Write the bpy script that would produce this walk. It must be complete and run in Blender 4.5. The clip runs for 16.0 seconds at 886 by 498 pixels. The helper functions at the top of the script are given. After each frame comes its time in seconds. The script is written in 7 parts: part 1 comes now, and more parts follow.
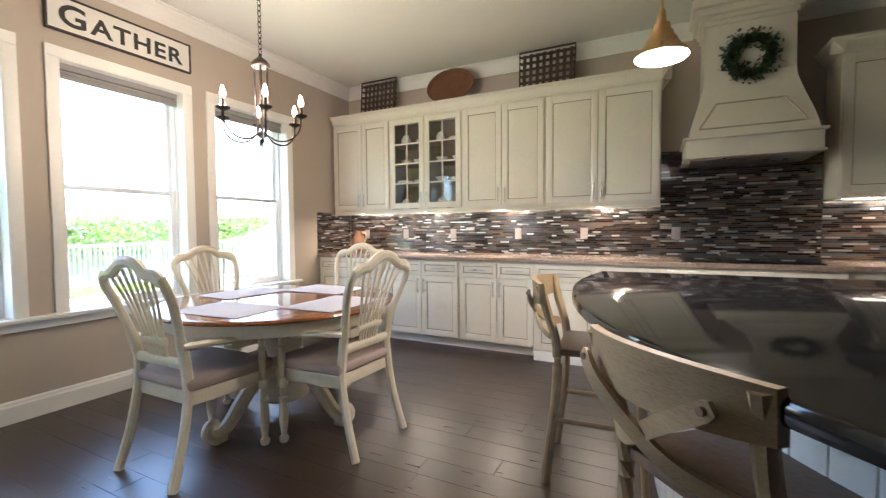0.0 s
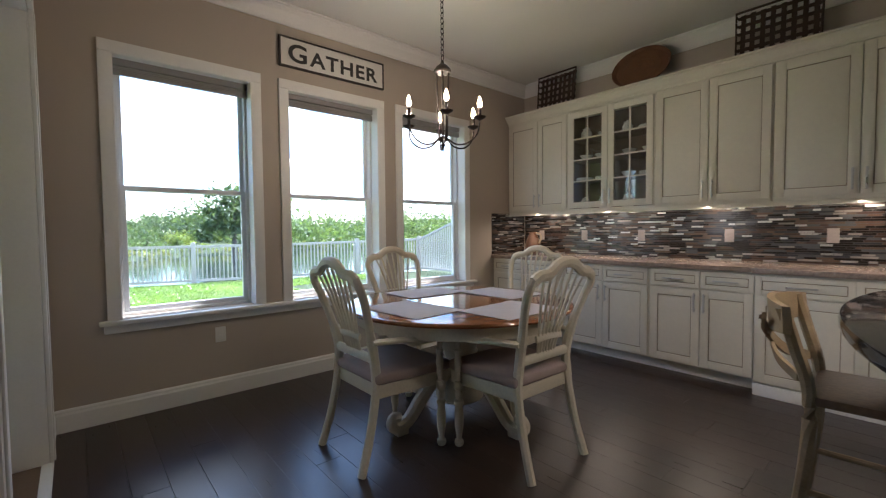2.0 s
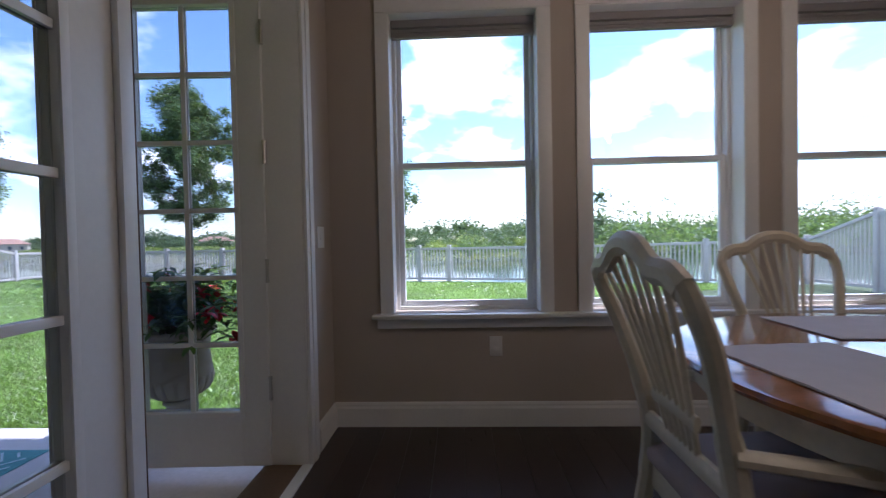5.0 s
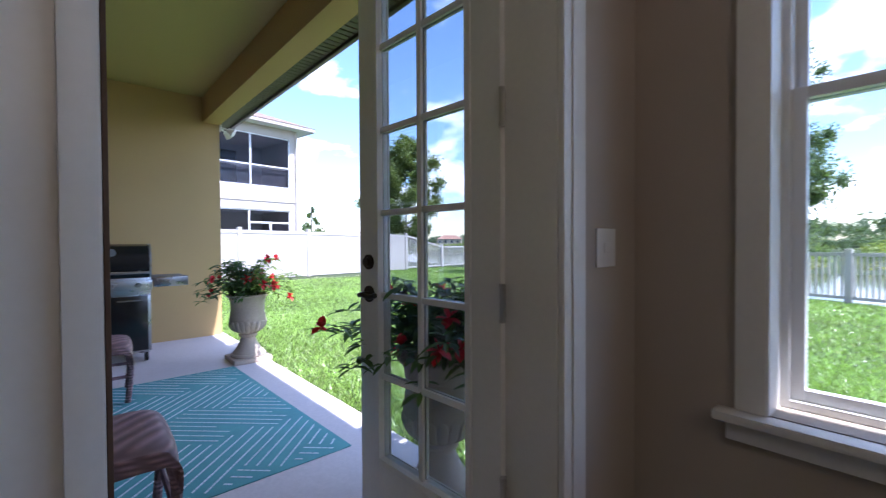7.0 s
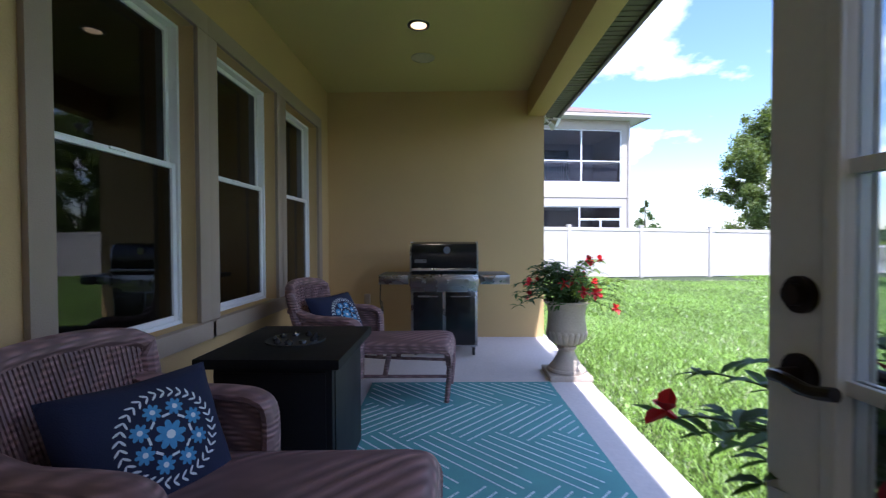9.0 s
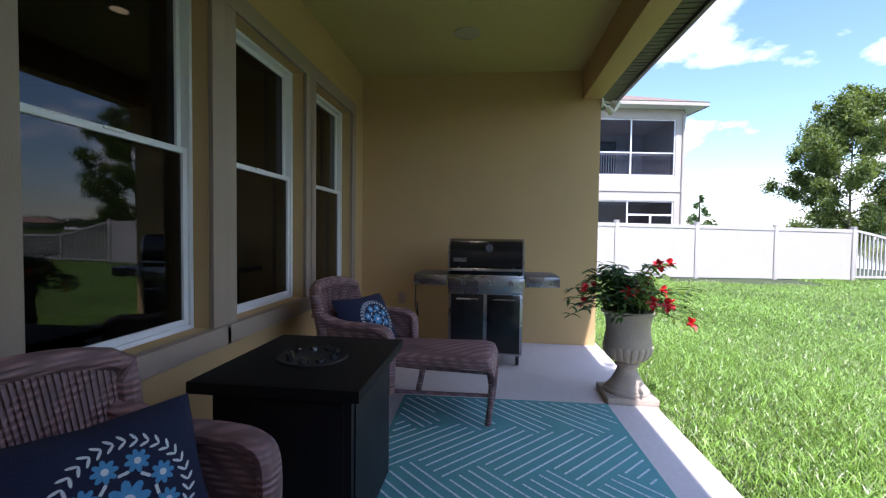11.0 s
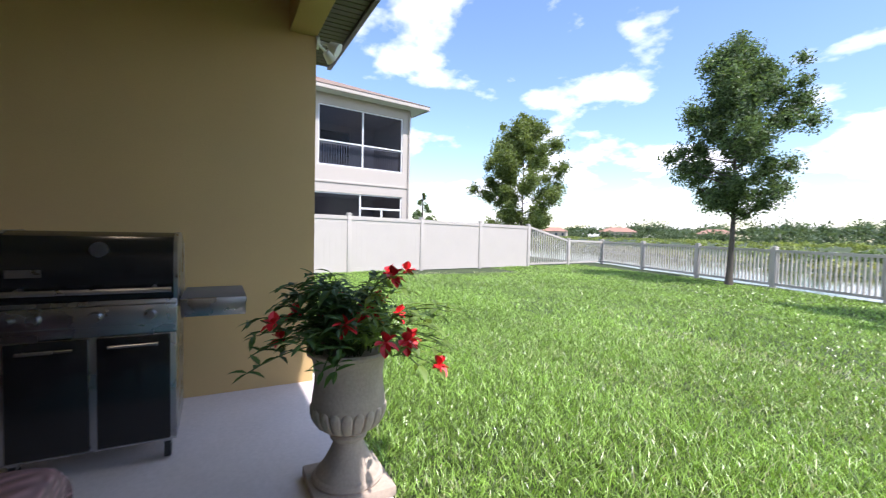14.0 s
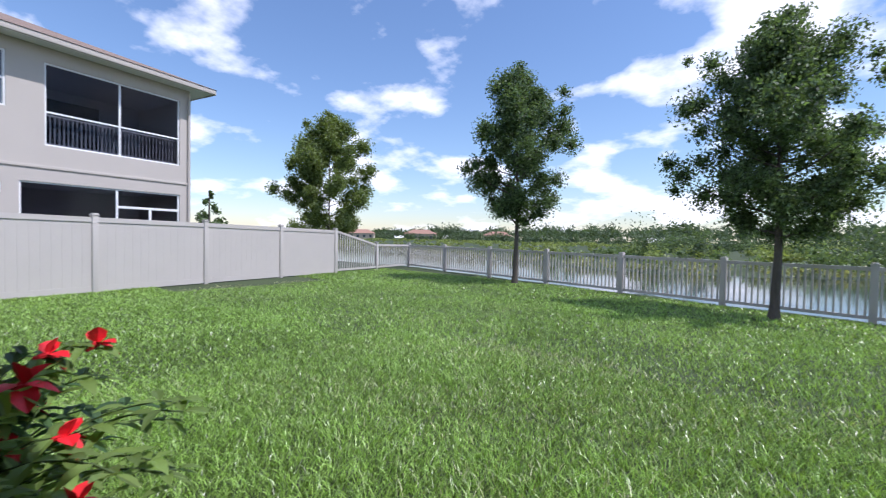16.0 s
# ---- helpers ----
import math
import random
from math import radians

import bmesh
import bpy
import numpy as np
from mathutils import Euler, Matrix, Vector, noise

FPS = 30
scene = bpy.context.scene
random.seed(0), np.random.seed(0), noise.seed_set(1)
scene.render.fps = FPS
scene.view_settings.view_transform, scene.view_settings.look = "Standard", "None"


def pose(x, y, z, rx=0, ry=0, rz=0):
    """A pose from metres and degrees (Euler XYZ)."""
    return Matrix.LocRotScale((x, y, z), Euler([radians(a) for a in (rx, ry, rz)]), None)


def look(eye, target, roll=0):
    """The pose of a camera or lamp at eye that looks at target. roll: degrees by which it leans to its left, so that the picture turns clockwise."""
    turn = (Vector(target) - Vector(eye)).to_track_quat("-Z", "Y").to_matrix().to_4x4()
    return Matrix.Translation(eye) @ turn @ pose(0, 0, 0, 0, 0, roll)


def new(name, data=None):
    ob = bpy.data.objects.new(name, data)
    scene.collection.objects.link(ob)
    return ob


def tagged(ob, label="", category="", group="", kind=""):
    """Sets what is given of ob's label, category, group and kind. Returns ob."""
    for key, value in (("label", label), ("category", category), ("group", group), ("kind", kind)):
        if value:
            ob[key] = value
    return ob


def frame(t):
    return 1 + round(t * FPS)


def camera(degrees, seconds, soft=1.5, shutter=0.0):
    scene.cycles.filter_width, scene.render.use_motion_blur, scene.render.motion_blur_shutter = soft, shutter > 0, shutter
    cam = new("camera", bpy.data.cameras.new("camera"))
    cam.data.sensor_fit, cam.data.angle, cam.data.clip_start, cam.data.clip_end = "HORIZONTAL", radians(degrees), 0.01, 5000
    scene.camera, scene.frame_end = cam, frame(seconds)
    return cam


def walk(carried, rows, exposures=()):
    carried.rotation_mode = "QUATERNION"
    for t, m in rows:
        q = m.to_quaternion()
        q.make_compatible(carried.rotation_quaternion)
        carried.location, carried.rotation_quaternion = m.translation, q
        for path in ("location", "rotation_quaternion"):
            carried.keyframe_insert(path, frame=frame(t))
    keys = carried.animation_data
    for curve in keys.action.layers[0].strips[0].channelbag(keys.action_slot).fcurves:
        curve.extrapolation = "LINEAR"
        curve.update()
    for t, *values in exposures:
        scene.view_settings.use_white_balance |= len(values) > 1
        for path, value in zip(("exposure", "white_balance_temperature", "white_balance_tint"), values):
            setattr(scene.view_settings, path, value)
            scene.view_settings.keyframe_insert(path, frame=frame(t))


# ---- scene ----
cam = camera(92.1, 16.0, soft=1.2, shutter=0.3)
PATH = [
    (0, (0.033, -3.605, 1.192), (1.819, -2.71, 1.104), -0.4),
    (0.5, (0.107, -3.587, 1.217), (1.77, -2.48, 1.128), -0.4),
    (1, (0.117, -3.561, 1.222), (1.647, -2.276, 1.137), -0.4),
    (1.5, (0.126, -3.527, 1.223), (1.525, -2.1, 1.143), -0.4),
    (2, (0.139, -3.467, 1.213), (1.445, -1.955, 1.128), -0.5),
    (2.5, (0.27, -3.404, 1.202), (1.465, -1.803, 1.114), -0.7),
    (3, (0.409, -3.33, 1.235), (1.397, -1.594, 1.129), -0.6),
    (3.5, (0.532, -3.143, 1.168), (1.252, -1.279, 1.091), -0.9),
    (4, (0.635, -2.94, 1.167), (1.103, -0.997, 1.092), -0.8),
    (4.2, (0.667, -2.85, 1.144), (1.037, -0.886, 1.079), -0.8),
    (6.3, (0.773, -1.74, 1.048), (-0.246, -0.021, 1.111), -0.6),
    (6.5, (0.751, -1.636, 1.062), (-0.427, -0.02, 1.108), -0.4),
    (7, (0.643, -1.388, 1.119), (-0.867, -0.077, 1.087), -0.3),
    (7.5, (0.468, -1.219, 1.122), (-1.243, -0.185, 1.079), -0.2),
    (8, (0.294, -1.081, 1.132), (-1.591, -0.412, 1.09), -0.5),
    (8.5, (0.065, -1.063, 1.125), (-1.917, -0.799, 1.084), -0.2),
    (9, (-0.151, -1.044, 1.129), (-2.15, -1.093, 1.09), -0.2),
    (9.2, (-0.232, -1.035, 1.115), (-2.227, -1.174, 1.081), -0.5),
    (11.3, (-0.643, -1.1, 1.166), (-2.629, -1.323, 1.092), 0.8),
    (11.5, (-0.719, -1.088, 1.134), (-2.708, -1.286, 1.059), 0.7),
    (12, (-0.943, -1.024, 1.124), (-2.941, -1.064, 1.044), 0.8),
    (12.5, (-1.211, -0.964, 1.113), (-3.199, -0.758, 1.029), 0.9),
    (13, (-1.452, -0.866, 1.116), (-3.393, -0.391, 1.03), 1.0),
    (13.5, (-1.692, -0.709, 1.135), (-3.56, 0.002, 1.053), 1.1),
    (14, (-1.933, -0.602, 1.154), (-3.704, 0.325, 1.074), 1.3),
    (14.5, (-2.158, -0.566, 1.192), (-3.78, 0.601, 1.122), 1.2),
    (15, (-2.308, -0.38, 1.241), (-3.794, 0.957, 1.174), 1.2),
    (15.5, (-2.411, -0.223, 1.261), (-3.777, 1.236, 1.2), 1.1),
    (16, (-2.471, -0.124, 1.262), (-3.677, 1.471, 1.209), 1.1),
]
walk(cam, [(t, look(e, g, r)) for t, e, g, r in PATH],
     exposures=[(0.0, 3.60, 5750, 16), (0.6, 3.36, 5750, 16), (1.0, 2.92, 5750, 16), (1.5, 2.42, 5750, 16), (2.5, 1.86, 5600, 20), (3.5, 1.48, 5450, 27), (4.2, 1.34, 5450, 27),
                (6.3, 1.28, 5500, 25), (7.0, 1.36, 5500, 24), (7.5, 1.50, 5500, 24), (8.0, 1.45, 5500, 23), (8.5, 1.25, 5550, 22), (9.2, 1.08, 5600, 22), (11.3, 0.95, 5850, 22), (12.5, 0.92, 6000, 21), (14.0, 0.72, 6200, 19), (15.0, 0.26, 5950, 20), (16.0, 0.06, 5850, 20)])

# ---- world and sun ----
SUN_DIR = Vector((0.49, 0.145, 0.855)).normalized()
world = bpy.data.worlds.new("sky")
scene.world = world
world.use_nodes = True
wn, wl = world.node_tree.nodes, world.node_tree.links
wn.clear()
sky = wn.new("ShaderNodeTexSky")
sky.sky_type = 'NISHITA'
sky.sun_disc = False
sky.sun_elevation = math.asin(SUN_DIR.z)
sky.sun_rotation = math.atan2(SUN_DIR.x, SUN_DIR.y)
sky.dust_density, sky.air_density, sky.ozone_density = 0.3, 1.25, 4.5
tc = wn.new("ShaderNodeTexCoord")
sep = wn.new("ShaderNodeSeparateXYZ")
wl.new(tc.outputs["Generated"], sep.inputs[0])
zz = wn.new("ShaderNodeMath"); zz.operation = 'MAXIMUM'; zz.inputs[1].default_value = 0.0
wl.new(sep.outputs["Z"], zz.inputs[0])
za = wn.new("ShaderNodeMath"); za.operation = 'ADD'; za.inputs[1].default_value = 0.30
wl.new(zz.outputs[0], za.inputs[0])
div = wn.new("ShaderNodeVectorMath"); div.operation = 'DIVIDE'
cmb = wn.new("ShaderNodeCombineXYZ")
for i in range(3):
    wl.new(za.outputs[0], cmb.inputs[i])
wl.new(tc.outputs["Generated"], div.inputs[0])
wl.new(cmb.outputs[0], div.inputs[1])
cloud = wn.new("ShaderNodeTexNoise")
cloud.inputs["Scale"].default_value, cloud.inputs["Detail"].default_value = 2.5, 10.0
cloud.inputs["Roughness"].default_value = 0.52
wl.new(div.outputs[0], cloud.inputs["Vector"])
ramp = wn.new("ShaderNodeValToRGB")
ramp.color_ramp.elements[0].position, ramp.color_ramp.elements[1].position = 0.502, 0.62
wl.new(cloud.outputs["Fac"], ramp.inputs[0])
bg1 = wn.new("ShaderNodeBackground"); bg1.inputs["Strength"].default_value = 0.15
bg2 = wn.new("ShaderNodeBackground"); bg2.inputs["Strength"].default_value = 1.28
bg2.inputs["Color"].default_value = (0.98, 1.0, 1.03, 1)
wl.new(sky.outputs[0], bg1.inputs["Color"])
mixw = wn.new("ShaderNodeMixShader")
wl.new(ramp.outputs["Color"], mixw.inputs[0])
wl.new(bg1.outputs[0], mixw.inputs[1]); wl.new(bg2.outputs[0], mixw.inputs[2])
outw = wn.new("ShaderNodeOutputWorld")
wl.new(mixw.outputs[0], outw.inputs["Surface"])

sun = new("sun", bpy.data.lights.new("sun", 'SUN'))
sun.data.energy, sun.data.angle, sun.data.color = 4.8, radians(0.6), (1.0, 0.95, 0.87)
sun.matrix_world = look(SUN_DIR * 30, (0, 0, 0))


def lamp(name, kind, at, watts, colour=(1, 0.78, 0.5), size=0.03, aim=None, size_y=None, wide=110):
    d = bpy.data.lights.new(name, kind)
    d.energy, d.color = watts, colour
    if kind == 'AREA':
        d.shape = 'RECTANGLE' if size_y else 'DISK'
        d.size = size
        if size_y:
            d.size_y = size_y
    elif kind == 'SPOT':
        d.shadow_soft_size, d.spot_size, d.spot_blend = size, radians(wide), 0.6
    else:
        d.shadow_soft_size = size
    ob = new(name, d)
    ob.matrix_world = look(at, aim) if aim else pose(*at)
    return ob


# ---- materials ----
def principled(name):
    m = bpy.data.materials.new(name)
    m.use_nodes = True
    return m, m.node_tree.nodes, m.node_tree.links, m.node_tree.nodes["Principled BSDF"]


def surface(name, colour, rough=0.6, vary=0.12, scale=6.0, fine=80.0, bump=0.15, metal=0.0, stretch=(1, 1, 1), spec=0.5, island=0.0, obj=0.0, coat=0.0):
    """A painted, stained or natural surface with two scales of colour variation and a fine relief."""
    m, n, l, b = principled(name)
    t = n.new("ShaderNodeTexCoord")
    mp = n.new("ShaderNodeMapping"); mp.inputs["Scale"].default_value = stretch
    l.new(t.outputs["Object"], mp.inputs[0])
    big = n.new("ShaderNodeTexNoise"); big.inputs["Scale"].default_value = scale; big.inputs["Detail"].default_value = 4
    small = n.new("ShaderNodeTexNoise"); small.inputs["Scale"].default_value = fine; small.inputs["Detail"].default_value = 3
    l.new(mp.outputs[0], big.inputs["Vector"]); l.new(mp.outputs[0], small.inputs["Vector"])
    add = n.new("ShaderNodeMath"); add.operation = 'ADD'
    l.new(big.outputs["Fac"], add.inputs[0]); l.new(small.outputs["Fac"], add.inputs[1])
    rng = n.new("ShaderNodeMapRange")
    rng.inputs["From Min"].default_value, rng.inputs["From Max"].default_value = 0.6, 1.4
    rng.inputs["To Min"].default_value, rng.inputs["To Max"].default_value = 1 - vary, 1 + vary
    l.new(add.outputs[0], rng.inputs["Value"])
    last = rng.outputs[0]
    for amount, kind in ((island, "ShaderNodeNewGeometry"), (obj, "ShaderNodeObjectInfo")):
        if amount:
            g = n.new(kind)
            r2 = n.new("ShaderNodeMapRange")
            r2.inputs["To Min"].default_value, r2.inputs["To Max"].default_value = 1 - amount, 1 + amount
            l.new(g.outputs["Random Per Island" if kind == "ShaderNodeNewGeometry" else "Random"], r2.inputs["Value"])
            mul = n.new("ShaderNodeMath"); mul.operation = 'MULTIPLY'
            l.new(last, mul.inputs[0]); l.new(r2.outputs[0], mul.inputs[1])
            last = mul.outputs[0]
    vm = n.new("ShaderNodeVectorMath"); vm.operation = 'SCALE'
    vm.inputs[0].default_value = colour
    l.new(last, vm.inputs["Scale"])
    l.new(vm.outputs[0], b.inputs["Base Color"])
    b.inputs["Roughness"].default_value, b.inputs["Metallic"].default_value = rough, metal
    b.inputs["Specular IOR Level"].default_value = spec
    b.inputs["Coat Weight"].default_value = coat
    rr = n.new("ShaderNodeMapRange")
    rr.inputs["To Min"].default_value, rr.inputs["To Max"].default_value = max(0.02, rough - 0.08), min(1, rough + 0.08)
    l.new(big.outputs["Fac"], rr.inputs["Value"]); l.new(rr.outputs[0], b.inputs["Roughness"])
    if bump:
        bp = n.new("ShaderNodeBump"); bp.inputs["Strength"].default_value = bump; bp.inputs["Distance"].default_value = 0.004
        l.new(small.outputs["Fac"], bp.inputs["Height"]); l.new(bp.outputs[0], b.inputs["Normal"])
    return m


def glow(name, colour, strength):
    m, n, l, b = principled(name)
    b.inputs["Base Color"].default_value = (*colour, 1)
    b.inputs["Emission Color"].default_value = (*colour, 1)
    b.inputs["Emission Strength"].default_value = strength
    return m


def glass_material(name, tint=(0.95, 0.98, 0.97), gloss=1.0):
    """Thin clear pane: mostly lets through, with a Fresnel gloss."""
    m, n, l, b = principled(name)
    n.remove(b)
    tr = n.new("ShaderNodeBsdfTransparent"); tr.inputs[0].default_value = (*tint, 1)
    gl = n.new("ShaderNodeBsdfGlossy"); gl.inputs["Roughness"].default_value = 0.01
    gl.inputs[0].default_value = (gloss, gloss, gloss, 1)
    lw = n.new("ShaderNodeLayerWeight"); lw.inputs["Blend"].default_value = 0.5
    pw = n.new("ShaderNodeMath"); pw.operation = 'POWER'; pw.inputs[1].default_value = 4.0
    l.new(lw.outputs["Facing"], pw.inputs[0])
    fr = n.new("ShaderNodeMapRange"); fr.inputs["To Min"].default_value, fr.inputs["To Max"].default_value = 0.04, 0.85
    l.new(pw.outputs[0], fr.inputs["Value"])
    mx = n.new("ShaderNodeMixShader")
    l.new(fr.outputs[0], mx.inputs[0]); l.new(tr.outputs[0], mx.inputs[1]); l.new(gl.outputs[0], mx.inputs[2])
    l.new(mx.outputs[0], n["Material Output"].inputs["Surface"])
    return m


M_WALL = surface("greige_wall_paint", (0.46, 0.40, 0.335), 0.75, 0.03, 2.0, 220, 0.12)
M_CEIL = surface("ceiling_paint", (0.72, 0.70, 0.64), 0.85, 0.02, 2.0, 200, 0.2)
M_TRIM = surface("white_trim_paint", (0.80, 0.79, 0.76), 0.38, 0.03, 4, 60, 0.03)
M_DOORP = surface("white_door_paint", (0.78, 0.78, 0.76), 0.35, 0.03, 4, 60, 0.03)
M_VINYL = surface("white_vinyl", (0.78, 0.79, 0.79), 0.35, 0.02, 4, 60, 0.02)
M_FLOOR = surface("dark_oak_floor", (0.034, 0.0205, 0.0150), 0.30, 0.30, 3.0, 30, 0.14, stretch=(9, 0.8, 9), obj=0.25, spec=0.75)
M_SUB = surface("dark_subfloor", (0.012, 0.008, 0.006), 0.7, 0.1)
M_CAB = surface("cream_cabinet_paint", (0.70, 0.66, 0.56), 0.42, 0.04, 3, 40, 0.03)
M_GLAZE = surface("brown_glaze", (0.30, 0.25, 0.18), 0.6, 0.1)
M_GRAN = surface("black_granite", (0.010, 0.010, 0.011), 0.03, 0.8, 60, 400, 0.0, spec=0.6)
M_BROWNG = surface("brown_granite", (0.30, 0.23, 0.19), 0.25, 0.5, 40, 220, 0.0)
M_STUC = surface("tan_stucco", (0.53, 0.366, 0.168), 0.9, 0.06, 1.5, 160, 0.5)
M_STUCD = surface("taupe_stucco_band", (0.34, 0.265, 0.20), 0.9, 0.05, 1.5, 160, 0.5)
# Tan paint with the lawn's yellow bounce light mixed into the colour.
M_LCEIL = surface("lanai_ceiling_bounce_tan", (0.50, 0.415, 0.175), 0.85, 0.03, 1.5, 140, 0.3)
M_CONC = surface("sealed_concrete", (0.64, 0.585, 0.575), 0.75, 0.10, 1.6, 50, 0.25)
M_STEEL = surface("brushed_nickel", (0.55, 0.54, 0.52), 0.3, 0.05, 10, 200, 0.05, metal=1.0)
M_BRONZE = surface("dark_bronze", (0.035, 0.025, 0.02), 0.42, 0.2, 20, 120, 0.1, metal=0.6)
M_GLASS = glass_material("clear_glass")
M_DOORG = glass_material("low_e_door_glass", (0.74, 0.77, 0.79), 1.0)
M_DGLASS = glass_material("tinted_glass", (0.24, 0.26, 0.27), 1.0)
M_BLACK = surface("black_enamel", (0.012, 0.012, 0.013), 0.18, 0.1, 8, 60, 0.0)
M_RUBBER = surface("black_rubber", (0.02, 0.02, 0.02), 0.7, 0.1)
M_SHADE = surface("grey_cellular_shade", (0.31, 0.29, 0.285), 0.85, 0.05, 5, 60, 0.1)
M_WHITE = surface("white_plastic", (0.78, 0.77, 0.74), 0.4, 0.02, 4, 40, 0.0)


# ---- mesh helpers ----
def bm_new():
    return bmesh.new()


def box(bm, x0, y0, z0, x1, y1, z1, bevel=0.0, m=None):
    vs = [bm.verts.new(v) for v in ((x0, y0, z0), (x1, y0, z0), (x1, y1, z0), (x0, y1, z0), (x0, y0, z1), (x1, y0, z1), (x1, y1, z1), (x0, y1, z1))]
    fs = [bm.faces.new([vs[i] for i in f]) for f in ((3, 2, 1, 0), (4, 5, 6, 7), (0, 1, 5, 4), (1, 2, 6, 5), (2, 3, 7, 6), (3, 0, 4, 7))]
    if m is not None:
        bmesh.ops.transform(bm, matrix=m, verts=vs)
    if bevel:
        es = list({e for f in fs for e in f.edges})
        bmesh.ops.bevel(bm, geom=es, offset=bevel, segments=2, profile=0.6, affect='EDGES', clamp_overlap=True)


def lathe(bm, prof, n=24, cx=0.0, cy=0.0, cap=True, wob=None):
    rings = []
    for r, z in prof:
        ring = []
        for i in range(n):
            a = 2 * math.pi * i / n
            rr = r * (wob(i, n, z) if wob else 1)
            ring.append(bm.verts.new((cx + rr * math.cos(a), cy + rr * math.sin(a), z)))
        rings.append(ring)
    for a, b in zip(rings, rings[1:]):
        for i in range(n):
            bm.faces.new((a[i], a[(i + 1) % n], b[(i + 1) % n], b[i]))
    if cap:
        bm.faces.new(list(reversed(rings[0])))
        bm.faces.new(rings[-1])


def tube(bm, pts, radii, n=8, flat=(1.0, 1.0), up=Vector((0, 0, 1)), square=False, caps=True):
    """Sweeps a round, oval or squared section along pts. flat: its size across and along 'up'."""
    pts = [Vector(p) for p in pts]
    if not hasattr(radii, "__len__"):
        radii = [radii] * len(pts)
    rings = []
    for i, p in enumerate(pts):
        d = (pts[min(i + 1, len(pts) - 1)] - pts[max(i - 1, 0)]).normalized()
        side = d.cross(up)
        if side.length < 1e-4:
            side = d.cross(Vector((1, 0, 0)))
        side.normalize()
        top = side.cross(d).normalized()
        ring = []
        for k in range(n):
            a = 2 * math.pi * (k + 0.5) / n
            c, s = math.cos(a), math.sin(a)
            if square:
                q = 1 / max(abs(c), abs(s))
                q = min(q, 1.22)
                c, s = c * q, s * q
            ring.append(bm.verts.new(p + side * (c * radii[i] * flat[0]) + top * (s * radii[i] * flat[1])))
        rings.append(ring)
    for a, b in zip(rings, rings[1:]):
        for k in range(n):
            bm.faces.new((a[k], a[(k + 1) % n], b[(k + 1) % n], b[k]))
    if caps:
        bm.faces.new(list(reversed(rings[0])))
        bm.faces.new(rings[-1])


def bez(p0, p1, p2, p3, n=10):
    p0, p1, p2, p3 = (Vector(p) for p in (p0, p1, p2, p3))
    return [p0 * (1 - t) ** 3 + p1 * 3 * t * (1 - t) ** 2 + p2 * 3 * t * t * (1 - t) + p3 * t ** 3 for t in (i / n for i in range(n + 1))]


def smooth_pts(pts, k=6):
    """A Catmull-Rom line through a few points."""
    P = [Vector(p) for p in pts]
    P = [P[0] * 2 - P[1]] + P + [P[-1] * 2 - P[-2]]
    out = []
    for i in range(1, len(P) - 2):
        for j in range(k):
            t = j / k
            a, b, c, d = P[i - 1], P[i], P[i + 1], P[i + 2]
            out.append(0.5 * ((2 * b) + (c - a) * t + (2 * a - 5 * b + 4 * c - d) * t * t + (3 * b - a - 3 * c + d) * t ** 3))
    out.append(P[-2])
    return out


def finish(bm, name, material, smooth=True):
    bmesh.ops.recalc_face_normals(bm, faces=bm.faces[:])
    me = bpy.data.meshes.new(name)
    bm.to_mesh(me)
    bm.free()
    me.materials.append(material)
    if smooth:
        for p in me.polygons:
            p.use_smooth = True
        me.set_sharp_from_angle(angle=radians(35))
    return me


def part(name, bm, material, parent, label="", smooth=True):
    ob = new(name, finish(bm, name, material, smooth))
    ob.parent = parent
    if label:
        tagged(ob, label)
    return ob


def solid(name, bm, material, label, category, kind="", group="", smooth=True):
    return tagged(new(name, finish(bm, name, material, smooth)), label, category, group, kind)


def thing(name, m, label, category, group="", kind=""):
    ob = new(name)
    ob.empty_display_size = 0.1
    ob.matrix_world = m
    return tagged(ob, label, category, group, kind)


def wall_boxes(bm, axis, a0, a1, b0, b1, z0, z1, holes=()):
    """A wall along 'axis' from a0 to a1, thick from b0 to b1, with holes (a, a, z, z)."""
    def put(u0, u1, w0, w1):
        if u1 - u0 < 1e-4 or w1 - w0 < 1e-4:
            return
        if axis == 'x':
            box(bm, u0, b0, w0, u1, b1, w1)
        else:
            box(bm, b0, u0, w0, b1, u1, w1)
    at = a0
    for h0, h1, hz0, hz1 in sorted(holes):
        put(at, h0, z0, z1)
        put(h0, h1, z0, hz0)
        put(h0, h1, hz1, z1)
        at = h1
    put(at, a1, z0, z1)


def translucent(m, share):
    """Lets part of the light through a thin leaf."""
    n, l = m.node_tree.nodes, m.node_tree.links
    b = n["Principled BSDF"]
    t = n.new("ShaderNodeBsdfTranslucent")
    src = b.inputs["Base Color"].links[0].from_socket
    vm = n.new("ShaderNodeVectorMath"); vm.operation = 'MULTIPLY'; vm.inputs[1].default_value = (1.5, 1.5, 0.7)
    l.new(src, vm.inputs[0]); l.new(vm.outputs[0], t.inputs[0])
    mx = n.new("ShaderNodeMixShader"); mx.inputs[0].default_value = share
    l.new(b.outputs[0], mx.inputs[1]); l.new(t.outputs[0], mx.inputs[2])
    l.new(mx.outputs[0], n["Material Output"].inputs["Surface"])
    return m


def leaf_material(name, colour, vary=0.45):
    m = surface(name, colour, 0.5, 0.2, 1.2, 20, 0.0, island=vary)
    return translucent(m, 0.4)


